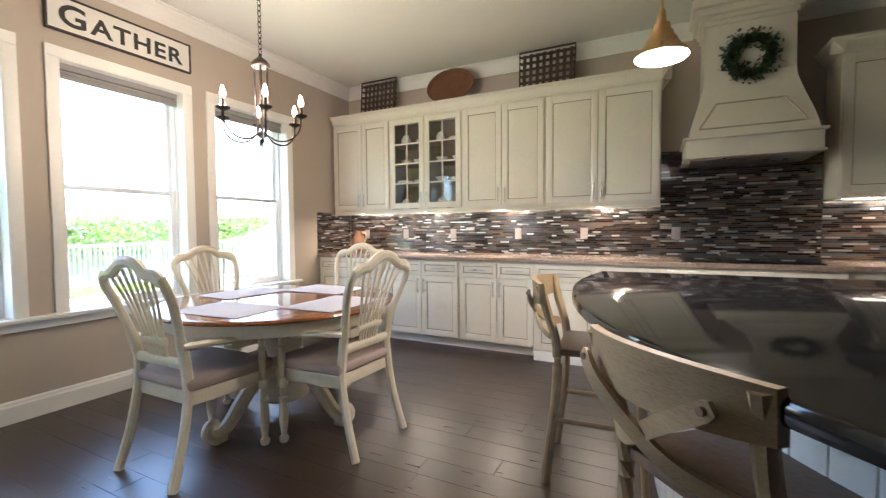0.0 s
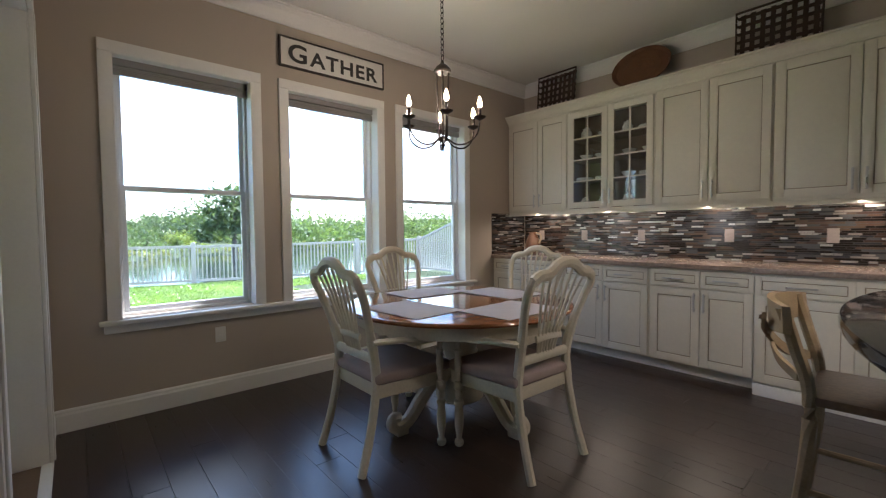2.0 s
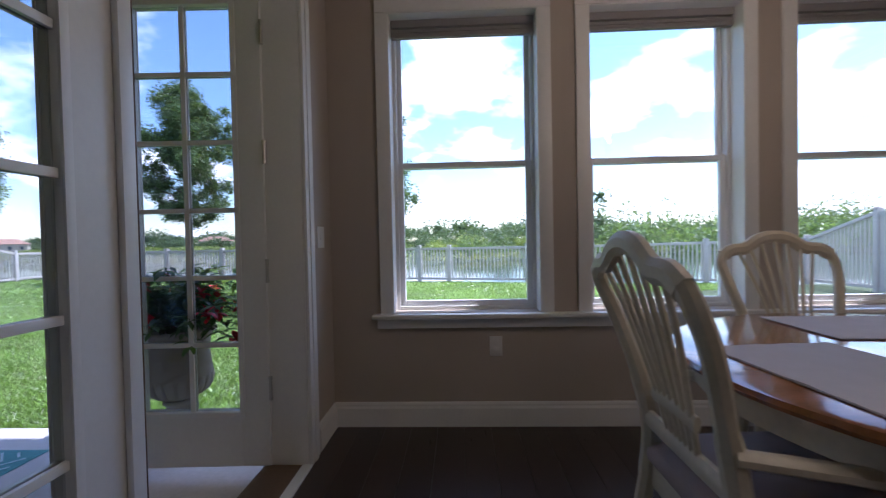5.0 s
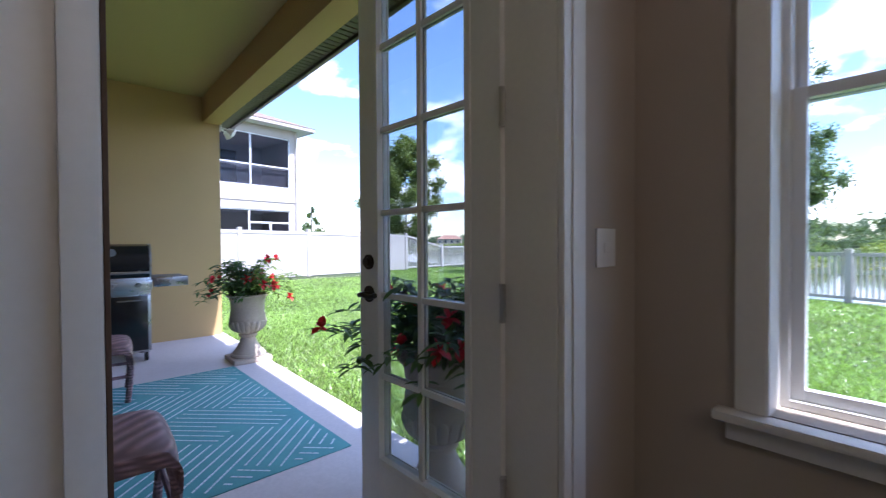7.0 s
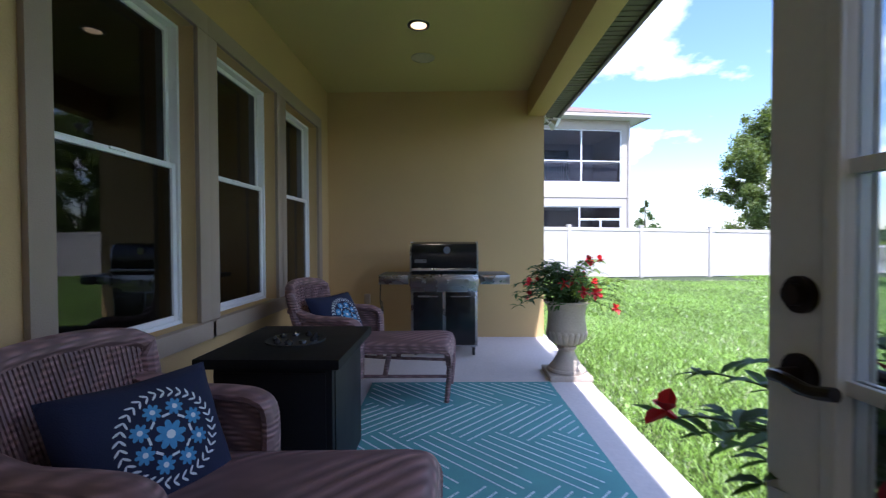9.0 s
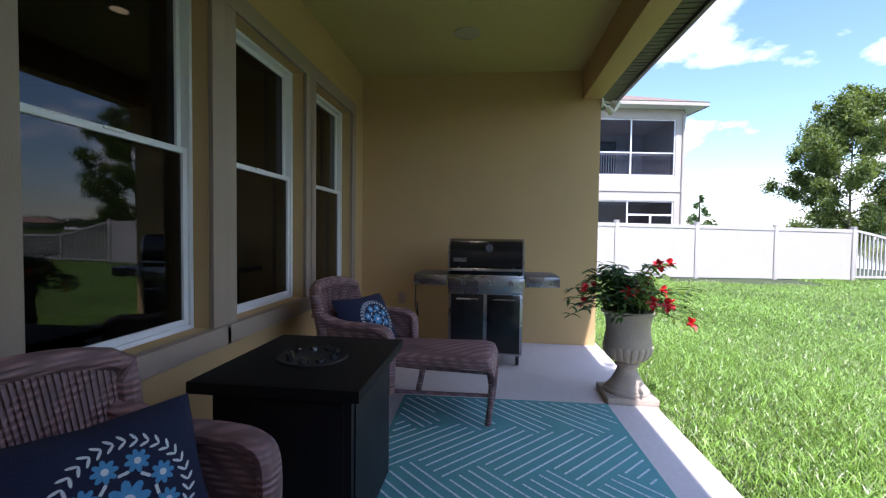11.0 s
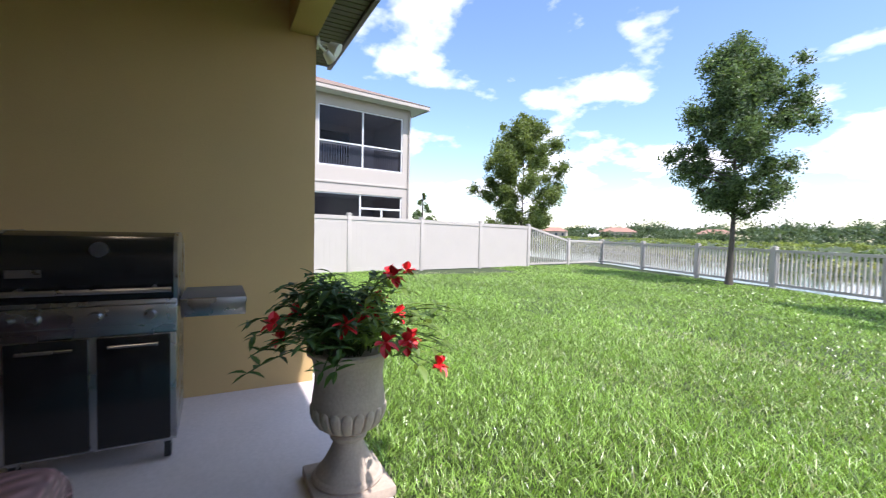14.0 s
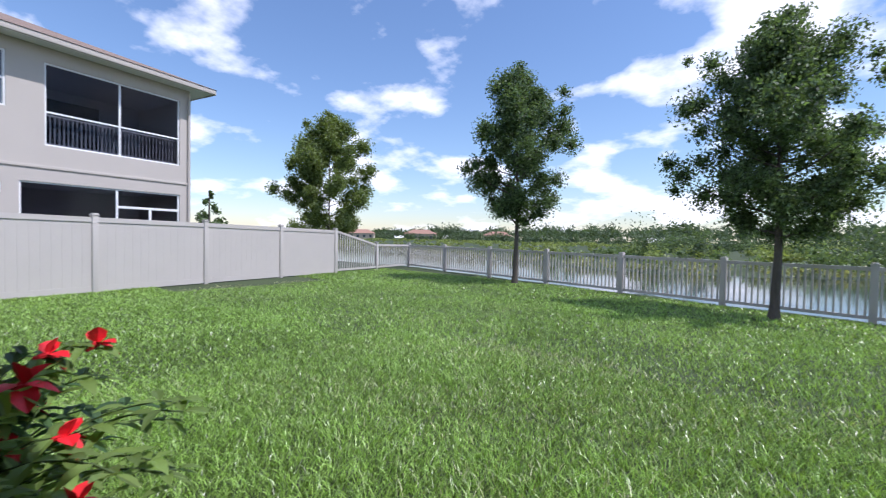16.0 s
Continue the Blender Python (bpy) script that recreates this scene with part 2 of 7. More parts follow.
def leaf_cloud(name, centres, radii, per, size, material, seed, flat=1.0):
    """Many small folded leaves round a set of twig clumps, as one mesh."""
    r = np.random.RandomState(seed)
    rr = np.array(radii, float)
    count = np.maximum(8, (per * np.clip((rr / rr.mean()) ** 2, 0.12, 1.6)).astype(int))
    c = np.repeat(np.array(centres), count, 0)
    rad = np.repeat(rr, count)
    n = len(c)
    d = r.normal(size=(n, 3)); d /= np.linalg.norm(d, axis=1)[:, None]
    p = c + d * (rad * np.minimum(np.abs(r.normal(0.0, 0.64, n)), 1.12))[:, None] * np.array([1, 1, flat])
    u = r.normal(size=(n, 3)); u /= np.linalg.norm(u, axis=1)[:, None]
    w = np.cross(u, r.normal(size=(n, 3))); w /= np.linalg.norm(w, axis=1)[:, None]
    L = (size * r.uniform(0.6, 1.3, n))[:, None]
    V = np.stack([p - u * L, p + w * L * 0.5, p + u * L, p - w * L * 0.5], 1)
    me = bpy.data.meshes.new(name)
    me.vertices.add(n * 4); me.vertices.foreach_set("co", V.reshape(-1))
    me.loops.add(n * 4); me.loops.foreach_set("vertex_index", np.arange(n * 4))
    me.polygons.add(n); me.polygons.foreach_set("loop_start", np.arange(n) * 4)
    me.update(calc_edges=True)
    me.materials.append(material)
    return me


# ---- structure: the house ----
H = 3.00            # ceiling height
XE = 4.52           # cabinet wall
WINS = [(0.360, 1.198), (1.486, 2.324), (2.608, 3.450)]   # clear openings in the window wall
WZ0, WZ1 = 0.655, 2.36
LW = [(-1.74, -2.66), (-2.87, -3.80), (-3.99, -4.92)]  # porch windows
LZ0, LZ1 = 0.64, 2.40
XF, YR, ZP = -5.37, -2.58, -0.05                       # porch end wall, rear wall, slab
D0, D1, DH = -0.405, -2.215, 2.355                      # french door opening

bm = bm_new()
wall_boxes(bm, 'x', -0.20, XE + 0.2, 0.0, 0.20, -0.3, H + 0.3, [(a, b, WZ0, WZ1) for a, b in WINS])
wall_north = solid("wall_north", bm, M_WALL, "greige painted window wall with three openings", "wall", "structure", smooth=False)
bm = bm_new()
wall_boxes(bm, 'y', -2.80, 0.0, -0.20, 0.0, -0.3, H + 0.3, [(D1, D0, -0.3, DH)])
wall_west = solid("wall_west", bm, M_WALL, "greige painted wall round the french door", "wall", "structure", smooth=False)
bm = bm_new()
box(bm, XE, -8.2, -0.3, XE + 0.2, 0.0, H + 0.3)
wall_east = solid("wall_east", bm, M_WALL, "greige painted kitchen wall behind the cabinets", "wall", "structure", smooth=False)
bm = bm_new()
wall_boxes(bm, 'x', XF - 0.2, -0.20, YR - 0.12, YR - 0.10, -0.3, H + 0.3, [(b, a, LZ0, LZ1) for a, b in LW])
wall_boxes(bm, 'x', XF - 0.2, -0.20, YR - 0.22, YR - 0.12, -0.3, H + 0.3, [(b, a, LZ0, LZ1) for a, b in LW])
wall_porch_inside = solid("wall_porch_inside", bm, M_WALL, "greige inner face of the wall to the porch", "wall", "structure", smooth=False)
bm = bm_new()
wall_boxes(bm, 'x', XF, -0.20, YR - 0.10, YR, -0.3, H + 0.3, [(b, a, LZ0 - 0.0, LZ1) for a, b in LW])
wall_porch_rear = solid("wall_porch_rear", bm, M_STUC, "tan stucco rear wall of the porch", "wall", "structure", smooth=False)
bm = bm_new()
box(bm, XF - 0.2, -8.4, -0.3, XE + 0.2, -8.2, H + 0.3)
wall_south = solid("wall_south", bm, M_WALL, "plain greige wall closing the room", "wall", "structure", smooth=False)
bm = bm_new()
box(bm, XF - 0.4, -8.2, -0.3, XF - 0.2, YR - 0.12, H + 0.3)
wall_far_room = solid("wall_far_room", bm, M_WALL, "plain greige wall of the far room", "wall", "structure", smooth=False)
bm = bm_new()
box(bm, XF - 0.2, YR - 0.12, -0.3, XF, 0.055, 3.2)
wall_porch_end = solid("wall_porch_end", bm, M_STUC, "tan stucco end wall of the porch", "wall", "structure", smooth=False)
# outside skin of the door wall and window wall
bm = bm_new()
wall_boxes(bm, 'y', YR, 0.20, -0.215, -0.20, -0.3, H + 0.3, [(D1, D0, -0.3, DH)])
wall_boxes(bm, 'x', -0.215, XE + 0.4, 0.20, 0.215, -0.6, H + 0.3, [(a, b, WZ0, WZ1) for a, b in WINS])
wall_outer = solid("wall_outer", bm, M_STUC, "tan stucco outside of the dining room walls", "wall", "structure", smooth=False)
bm = bm_new()
box(bm, XF - 0.4, -8.4, H, 0.0, YR - 0.10, H + 0.3)
box(bm, 0.0, -8.4, H, XE + 0.2, 0.2, H + 0.3)
ceiling = solid("ceiling", bm, M_CEIL, "off-white flat painted ceiling", "ceiling", "structure", smooth=False)
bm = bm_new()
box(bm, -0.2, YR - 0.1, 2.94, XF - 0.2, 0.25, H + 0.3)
ceiling_porch = solid("ceiling_porch", bm, M_LCEIL, "tan painted porch ceiling, yellowed in colour for bounced light", "ceiling", "structure", smooth=False)
bm = bm_new()
box(bm, XF - 0.0, -0.14, 2.63, -0.215, 0.06, 2.94, 0.004)
porch_beam = solid("porch_beam", bm, M_STUC, "tan stucco beam along the open side of the porch", "beam", "structure")
# eave with a ribbed dark soffit and roof
M_SOFF = surface("dark_soffit", (0.10, 0.085, 0.07), 0.6, 0.1)
bm = bm_new()
for i in range(160):
    x = -6.4 + i * 0.075
    box(bm, x, 0.07, 2.80, x + 0.06, 0.36, 2.815)
box(bm, -6.4, 0.07, 2.815, 5.6, 0.36, 2.83)
soffit = solid("soffit", bm, M_SOFF, "dark ribbed vented eave soffit", "soffit", "structure", smooth=False)
bm = bm_new()
box(bm, -6.4, 0.36, 2.77, 5.6, 0.40, 2.95, 0.006)
fascia = solid("fascia", bm, M_BRONZE, "dark eave fascia board with gutter", "fascia", "structure")
bm = bm_new()
v = [bm.verts.new(p) for p in ((-6.6, 0.46, 2.95), (5.8, 0.46, 2.95), (5.8, -9, 6.2), (-6.6, -9, 6.2), (-6.6, 0.46, 3.0), (5.8, 0.46, 3.0), (5.8, -9, 6.25), (-6.6, -9, 6.25))]
for f in ((0, 1, 2, 3), (4, 5, 6, 7), (0, 1, 5, 4), (1, 2, 6, 5), (2, 3, 7, 6), (3, 0, 4, 7)):
    bm.faces.new([v[i] for i in f])
roof = solid("roof", bm, surface("brown_shingles", (0.14, 0.10, 0.08), 0.9, 0.3, 5, 40, 0.5), "brown shingle roof of the house", "roof", "structure", smooth=False)
bm = bm_new()
box(bm, XF - 0.2, YR - 0.1, -0.4, -0.2, 0.10, ZP, 0.012)
patio_slab = solid("patio_slab", bm, M_CONC, "grey sealed concrete porch slab", "floor", "structure")
bm = bm_new()
box(bm, XF - 0.4, -8.4, -0.3, XE + 0.2, YR - 0.22, -0.02)
box(bm, -0.0, YR - 0.22, -0.3, XE + 0.2, 0.2, -0.02)
box(bm, -0.215, D1, -0.3, 0.0, D0, -0.02)
floor = solid("floor", bm, M_SUB, "dark stained oak plank floor", "floor", "structure", smooth=False)


def moulding(name, runs, prof, material, label):
    """Extrudes a profile (out from the wall, up) along wall runs: (start, end, inward normal)."""
    bm = bm_new()
    for a, b, nrm in runs:
        a, b, nrm = Vector(a), Vector(b), Vector(nrm)
        r0 = [bm.verts.new(a + nrm * o + Vector((0, 0, z))) for o, z in prof]
        r1 = [bm.verts.new(b + nrm * o + Vector((0, 0, z))) for o, z in prof]
        k = len(prof)
        for i in range(k):
            bm.faces.new((r0[i], r0[(i + 1) % k], r1[(i + 1) % k], r1[i]))
        bm.faces.new(r0); bm.faces.new(list(reversed(r1)))
    return solid(name, bm, material, label, name.replace("_", " "), "structure", smooth=False)


BASE = [(0.0, 0.0), (0.018, 0.0), (0.018, 0.105), (0.012, 0.118), (0.012, 0.128), (0.006, 0.14), (0.0, 0.14)]
moulding("baseboard", [((0, 0, 0), (3.86, 0, 0), (0, -1, 0)), ((0, -0.02, 0), (0, D0 + 0.10, 0), (1, 0, 0)), ((0, D1 - 0.10, 0), (0, -2.80, 0), (1, 0, 0)),
                       ((-0.02, -2.80, 0), (XF - 0.2, -2.80, 0), (0, -1, 0))], BASE, M_TRIM, "tall white painted baseboard")
CROWN = [(0.0, -0.13), (0.014, -0.13), (0.018, -0.11), (0.035, -0.085), (0.06, -0.05), (0.085, -0.03), (0.09, -0.018), (0.105, -0.014), (0.105, 0.0), (0.0, 0.0)]
moulding("crown_moulding", [((0, 0, H), (XE, 0, H), (0, -1, 0)), ((XE, 0, H), (XE, -3.87, H), (-1, 0, 0)), ((XE, -4.57, H), (XE, -8.2, H), (-1, 0, 0)), ((0, 0, H), (0, -2.8, H), (1, 0, 0)),
                            ((0, -2.8, H), (XF - 0.2, -2.8, H), (0, -1, 0))], CROWN, M_TRIM, "white painted crown moulding")


# ---- windows and doors ----
def frame_rect(bm, x0, x1, z0, z1, y0, y1, w, bevel=0.003):
    """Four butted bars round an opening in the x-z plane."""
    box(bm, x0, y0, z0, x0 + w, y1, z1, bevel)
    box(bm, x1 - w, y0, z0, x1, y1, z1, bevel)
    box(bm, x0 + w, y0, z0, x1 - w, y1, z0 + w, bevel)
    box(bm, x0 + w, y0, z1 - w, x1 - w, y1, z1, bevel)


def sash_window(name, x0, x1, z0, z1, zm, depth, flip, label, casing=True, glass=M_GLASS, shade=True):
    """A single-hung window in the x-z plane; its room side looks to -y (or +y if flip)."""
    s = 1 if not flip else -1
    w = thing(name, pose((x0 + x1) / 2, depth, z0, 0, 0, 0 if not flip else 180), label, "window", kind="structure")
    hw, hh, zm = (x1 - x0) / 2, z1 - z0, zm - z0
    bm = bm_new()
    frame_rect(bm, -hw, hw, 0, hh, 0.03, 0.12, 0.022)
    part("window_frame", bm, M_VINYL, w)
    bm = bm_new()
    frame_rect(bm, -hw + 0.022, hw - 0.022, 0.022, zm + 0.022, 0.045, 0.075, 0.032)
    lower = part("lower_sash", bm, M_VINYL, w)
    bm = bm_new()
    frame_rect(bm, -hw + 0.022, hw - 0.022, zm - 0.012, hh - 0.022, 0.080, 0.110, 0.028)
    upper = part("upper_sash", bm, M_VINYL, w)
    for pn, za, zb, y in ((lower, 0.052, zm - 0.012, 0.06), (upper, zm + 0.014, hh - 0.048, 0.095)):
        bm = bm_new()
        box(bm, -hw + 0.052, y - 0.002, za, hw - 0.052, y + 0.002, zb)
        p = part("pane", bm, glass, pn)
        p.visible_shadow = False
    bm = bm_new()
    box(bm, -0.05, 0.035, zm + 0.008, 0.05, 0.047, zm + 0.022, 0.003)
    part("sash_lock", bm, M_VINYL, w)
    if shade:
        bm = bm_new()
        box(bm, -hw + 0.004, -0.012, hh - 0.045, hw - 0.004, 0.026, hh, 0.006)
        hd = part("shade_headrail", bm, M_SHADE, w)
        bm = bm_new()
        for i in range(3):
            box(bm, -hw + 0.006, -0.006 - 0.004 * (i % 2), hh - 0.062 - i * 0.011, hw - 0.006, 0.020 + 0.003 * (i % 2), hh - 0.0525 - i * 0.011, 0.003)
        box(bm, -hw + 0.006, -0.010, hh - 0.104, hw - 0.006, 0.022, hh - 0.086, 0.004)
        part("shade_pleats", bm, M_SHADE, hd, "folded grey cellular shade")
    if casing:
        bm = bm_new()
        for a, b in ((-hw - 0.075, -hw - 0.004), (hw + 0.004, hw + 0.075)):
            box(bm, a, -0.092, -0.0, b, -0.073, hh + 0.004, 0.003)
        box(bm, -hw - 0.075, -0.094, hh + 0.0045, hw + 0.075, -0.073, hh + 0.078, 0.003)
        part("casing", bm, M_TRIM, w, "flat white painted casing")
        bm = bm_new()
        for a, b in ((-hw - 0.004, -hw + 0.002), (hw - 0.002, hw + 0.004)):
            box(bm, a, -0.090, 0.0, b, 0.03, hh)
        box(bm, -hw, -0.090, hh - 0.002, hw, 0.03, hh + 0.004)
        part("jamb", bm, M_TRIM, w)
    return w


for i, (a, b) in enumerate(WINS):
    sash_window("window_%d" % (i + 1), a, b, WZ0, WZ1, 1.515, 0.073, False, "white single-hung window with a raised grey shade")
bm = bm_new()
box(bm, 0.240, -0.062, WZ0 - 0.028, 3.600, 0.0, WZ0 - 0.001, 0.008)
for a, b in WINS:
    box(bm, a + 0.001, 0.0, WZ0 - 0.028, b - 0.001, 0.10, WZ0 - 0.001)
box(bm, 0.265, -0.026, WZ0 - 0.085, 3.575, -0.001, WZ0 - 0.030, 0.006)
solid("window_sill", bm, M_TRIM, "long white painted window stool and apron", "window sill", "structure")

M_TAUPEB = M_STUCD
for i, (a, b) in enumerate(LW):
    sash_window("porch_window_%d" % (i + 1), b, a, LZ0, LZ1, 1.565, YR - 0.055, True, "white single-hung porch window with dark glass", casing=False, glass=M_DGLASS, shade=False)
    bm = bm_new()
    # raised stucco surround and sloped sill
    for x0, x1 in ((b - 0.11, b - 0.001), (a + 0.001, a + 0.11)):
        box(bm, x0, YR + 0.001, LZ0 - 0.001, x1, YR + 0.03, LZ1 + 0.001, 0.006)
    box(bm, b - 0.11, YR + 0.001, LZ1 + 0.001, a + 0.11, YR + 0.03, LZ1 + 0.12, 0.006)
    box(bm, b - 0.13, YR - 0.02, LZ0 - 0.11, a + 0.13, YR + 0.05, LZ0 - 0.002, 0.01)
    solid("window_surround", bm, M_STUCD, "taupe stucco surround and sill of a porch window", "window trim", "structure", "porch window surrounds")


def lever_set(parent, x, y, z, s, mirror=1):
    bm = bm_new()
    tube(bm, [(x, y, z), (x, y + s * 0.008, z)], 0.033, 20, up=Vector((1, 0, 0)))
    rose = part("lever_rose", bm, M_BRONZE, parent)
    bm = bm_new()
    tube(bm, [(x, y + s * 0.008, z), (x, y + s * 0.05, z)], [0.012, 0.010], 12, up=Vector((1, 0, 0)))
    tube(bm, smooth_pts([(x, y + s * 0.05, z), (x + mirror * 0.03, y + s * 0.055, z + 0.004), (x + mirror * 0.07, y + s * 0.052, z - 0.002), (x + mirror * 0.11, y + s * 0.05, z + 0.006)]), 0.010, 10)
    part("lever", bm, M_BRONZE, rose)
    bm = bm_new()
    tube(bm, [(x, y, z + 0.128), (x, y + s * 0.01, z + 0.128)], 0.030, 20, up=Vector((1, 0, 0)))
    tube(bm, [(x, y + s * 0.01, z + 0.128), (x, y + s * 0.022, z + 0.128)], 0.018, 14, up=Vector((1, 0, 0)))
    part("deadbolt", bm, M_BRONZE, parent)


def french_leaf(name, m, width, label, handle, ST=0.135):
    """A glazed door leaf from its hinge edge at x = 0 to x = width, 45 mm thick, z from 0."""
    d = thing(name, m, label, "door", kind="structure")
    T, HT, TR, BR = 0.045, 2.325, 0.135, 0.262
    bm = bm_new()
    box(bm, 0, -T / 2, 0, ST, T / 2, HT, 0.003)
    part("hinge_stile", bm, M_DOORP, d)
    bm = bm_new()
    box(bm, width - ST, -T / 2, 0, width, T / 2, HT, 0.003)
    part("lock_stile", bm, M_DOORP, d)
    bm = bm_new()
    box(bm, ST, -T / 2, HT - TR, width - ST, T / 2, HT, 0.002)
    part("top_rail", bm, M_DOORP, d)
    bm = bm_new()
    box(bm, ST, -T / 2, 0, width - ST, T / 2, BR, 0.002)
    part("bottom_rail", bm, M_DOORP, d)
    x0, x1, z0, z1 = ST, width - ST, BR, HT - TR
    bm = bm_new()
    for s in (-1, 1):
        ya, yb = sorted((s * T / 2, s * (T / 2 + 0.008)))
        frame_rect(bm, x0 - 0.022, x1 + 0.022, z0 - 0.022, z1 + 0.022, ya, yb, 0.024, 0.002)
    part("glazing_bead", bm, M_DOORP, d)
    bm = bm_new()
    box(bm, x0, -0.003, z0, x1, 0.003, z1)
    pn = part("pane", bm, M_DOORG, d)
    pn.visible_shadow = False
    bmm = bm_new()
    for s in (-1, 1):
        ya, yb = sorted((s * 0.0035, s * 0.016))
        box(bmm, (x0 + x1) / 2 - 0.011, ya, z0, (x0 + x1) / 2 + 0.011, yb, z1, 0.002)
    part("upright_muntin", bmm, M_DOORP, d)
    for k in range(1, 6):
        z = z0 + (z1 - z0) * k / 6
        bmm = bm_new()
        for s in (-1, 1):
            ya, yb = sorted((s * 0.0035, s * 0.015))
            box(bmm, x0, ya, z - 0.011, (x0 + x1) / 2 - 0.0115, yb, z + 0.011, 0.002)
            box(bmm, (x0 + x1) / 2 + 0.0115, ya, z - 0.011, x1, yb, z + 0.011, 0.002)
        part("cross_muntin", bmm, M_DOORP, d)
    for z in (0.375, 0.935, 1.495, 2.055):
        bm = bm_new()
        tube(bm, [(-0.009, T / 2 + 0.004, z - 0.05), (-0.009, T / 2 + 0.004, z + 0.05)], 0.008, 10)
        for q in (z - 0.05, z + 0.05):
            tube(bm, [(-0.009, T / 2 + 0.004, q - 0.006), (-0.009, T / 2 + 0.004, q + 0.006)], 0.0095, 10)
        box(bm, -0.0035, -0.012, z - 0.05, -0.0005, T / 2 + 0.002, z + 0.05)
        for q in (-0.035, -0.012, 0.012, 0.035):
            tube(bm, [(-0.0035, 0.004, z + q), (-0.005, 0.004, z + q)], 0.004, 8, up=Vector((0, 1, 0)))
        part("hinge", bm, M_STEEL, d, "satin nickel butt hinge")
    if handle:
        lever_set(d, width - 0.07, T / 2, 0.905, 1, -1)
        lever_set(d, width - 0.07, -T / 2, 0.905, -1, -1)
    else:
        bm = bm_new()
        box(bm, width - 0.02, -T / 2 - 0.02, 0, width + 0.025, -T / 2 - 0.001, HT, 0.004)
        part("astragal", bm, M_DOORP, d)
        bm = bm_new()
        box(bm, width + 0.0255, -T / 2 - 0.018, 0, width + 0.032, -T / 2 - 0.004, HT, 0.001)
        part("weather_strip", bm, surface("brown_weatherstrip", (0.10, 0.06, 0.04), 0.8), d)
    return d


# open leaf swung out over the porch, and the shut one
french_leaf("door_1", pose(-0.178, -0.434, 0.008, 0, 0, 182.5), 0.740, "white glazed french door leaf standing open", True)
french_leaf("door_2", pose(-0.138, D1 + 0.012, 0.008, 0, 0, 90), 0.822, "white glazed french door leaf, shut", False, 0.165)
# frame and casing of the french door
bm = bm_new()
for y0, y1 in ((D0 - 0.032, D0 - 0.001), (D1 - 0.02, D1 + 0.008)):
    box(bm, -0.215, y0, -0.02, -0.0, y1, DH, 0.002)
box(bm, -0.215, D1 + 0.008, DH - 0.020, -0.0, D0 - 0.032, DH, 0.002)
for y0, y1 in ((D0 - 0.03, D0 + 0.075), (D1 - 0.075, D1 + 0.005)):
    box(bm, 0.001, y0, 0.0, 0.020, y1, DH - 0.002, 0.004)
    ym = (y0 + y1) / 2
    box(bm, 0.020, ym - 0.018, 0.0, 0.026, ym + 0.018, DH - 0.002, 0.003)
box(bm, 0.001, D1 - 0.075, DH - 0.001, 0.022, D0 + 0.075, DH + 0.085, 0.004)
solid("door_frame", bm, M_TRIM, "white painted french door frame and casing", "door frame", "structure")
bm = bm_new()
box(bm, -0.215, D1, -0.02, -0.03, D0 - 0.034, 0.004, 0.003)
solid("door_threshold", bm, surface("bronze_threshold", (0.22, 0.14, 0.09), 0.4, 0.1, metal=0.5), "bronze and wood door threshold", "threshold", "structure")
bm = bm_new()
box(bm, -0.03, D1, -0.02, 0.02, D0 - 0.034, 0.010, 0.006)
solid("floor_transition", bm, M_TRIM, "pale floor transition strip under the door", "trim", "structure")


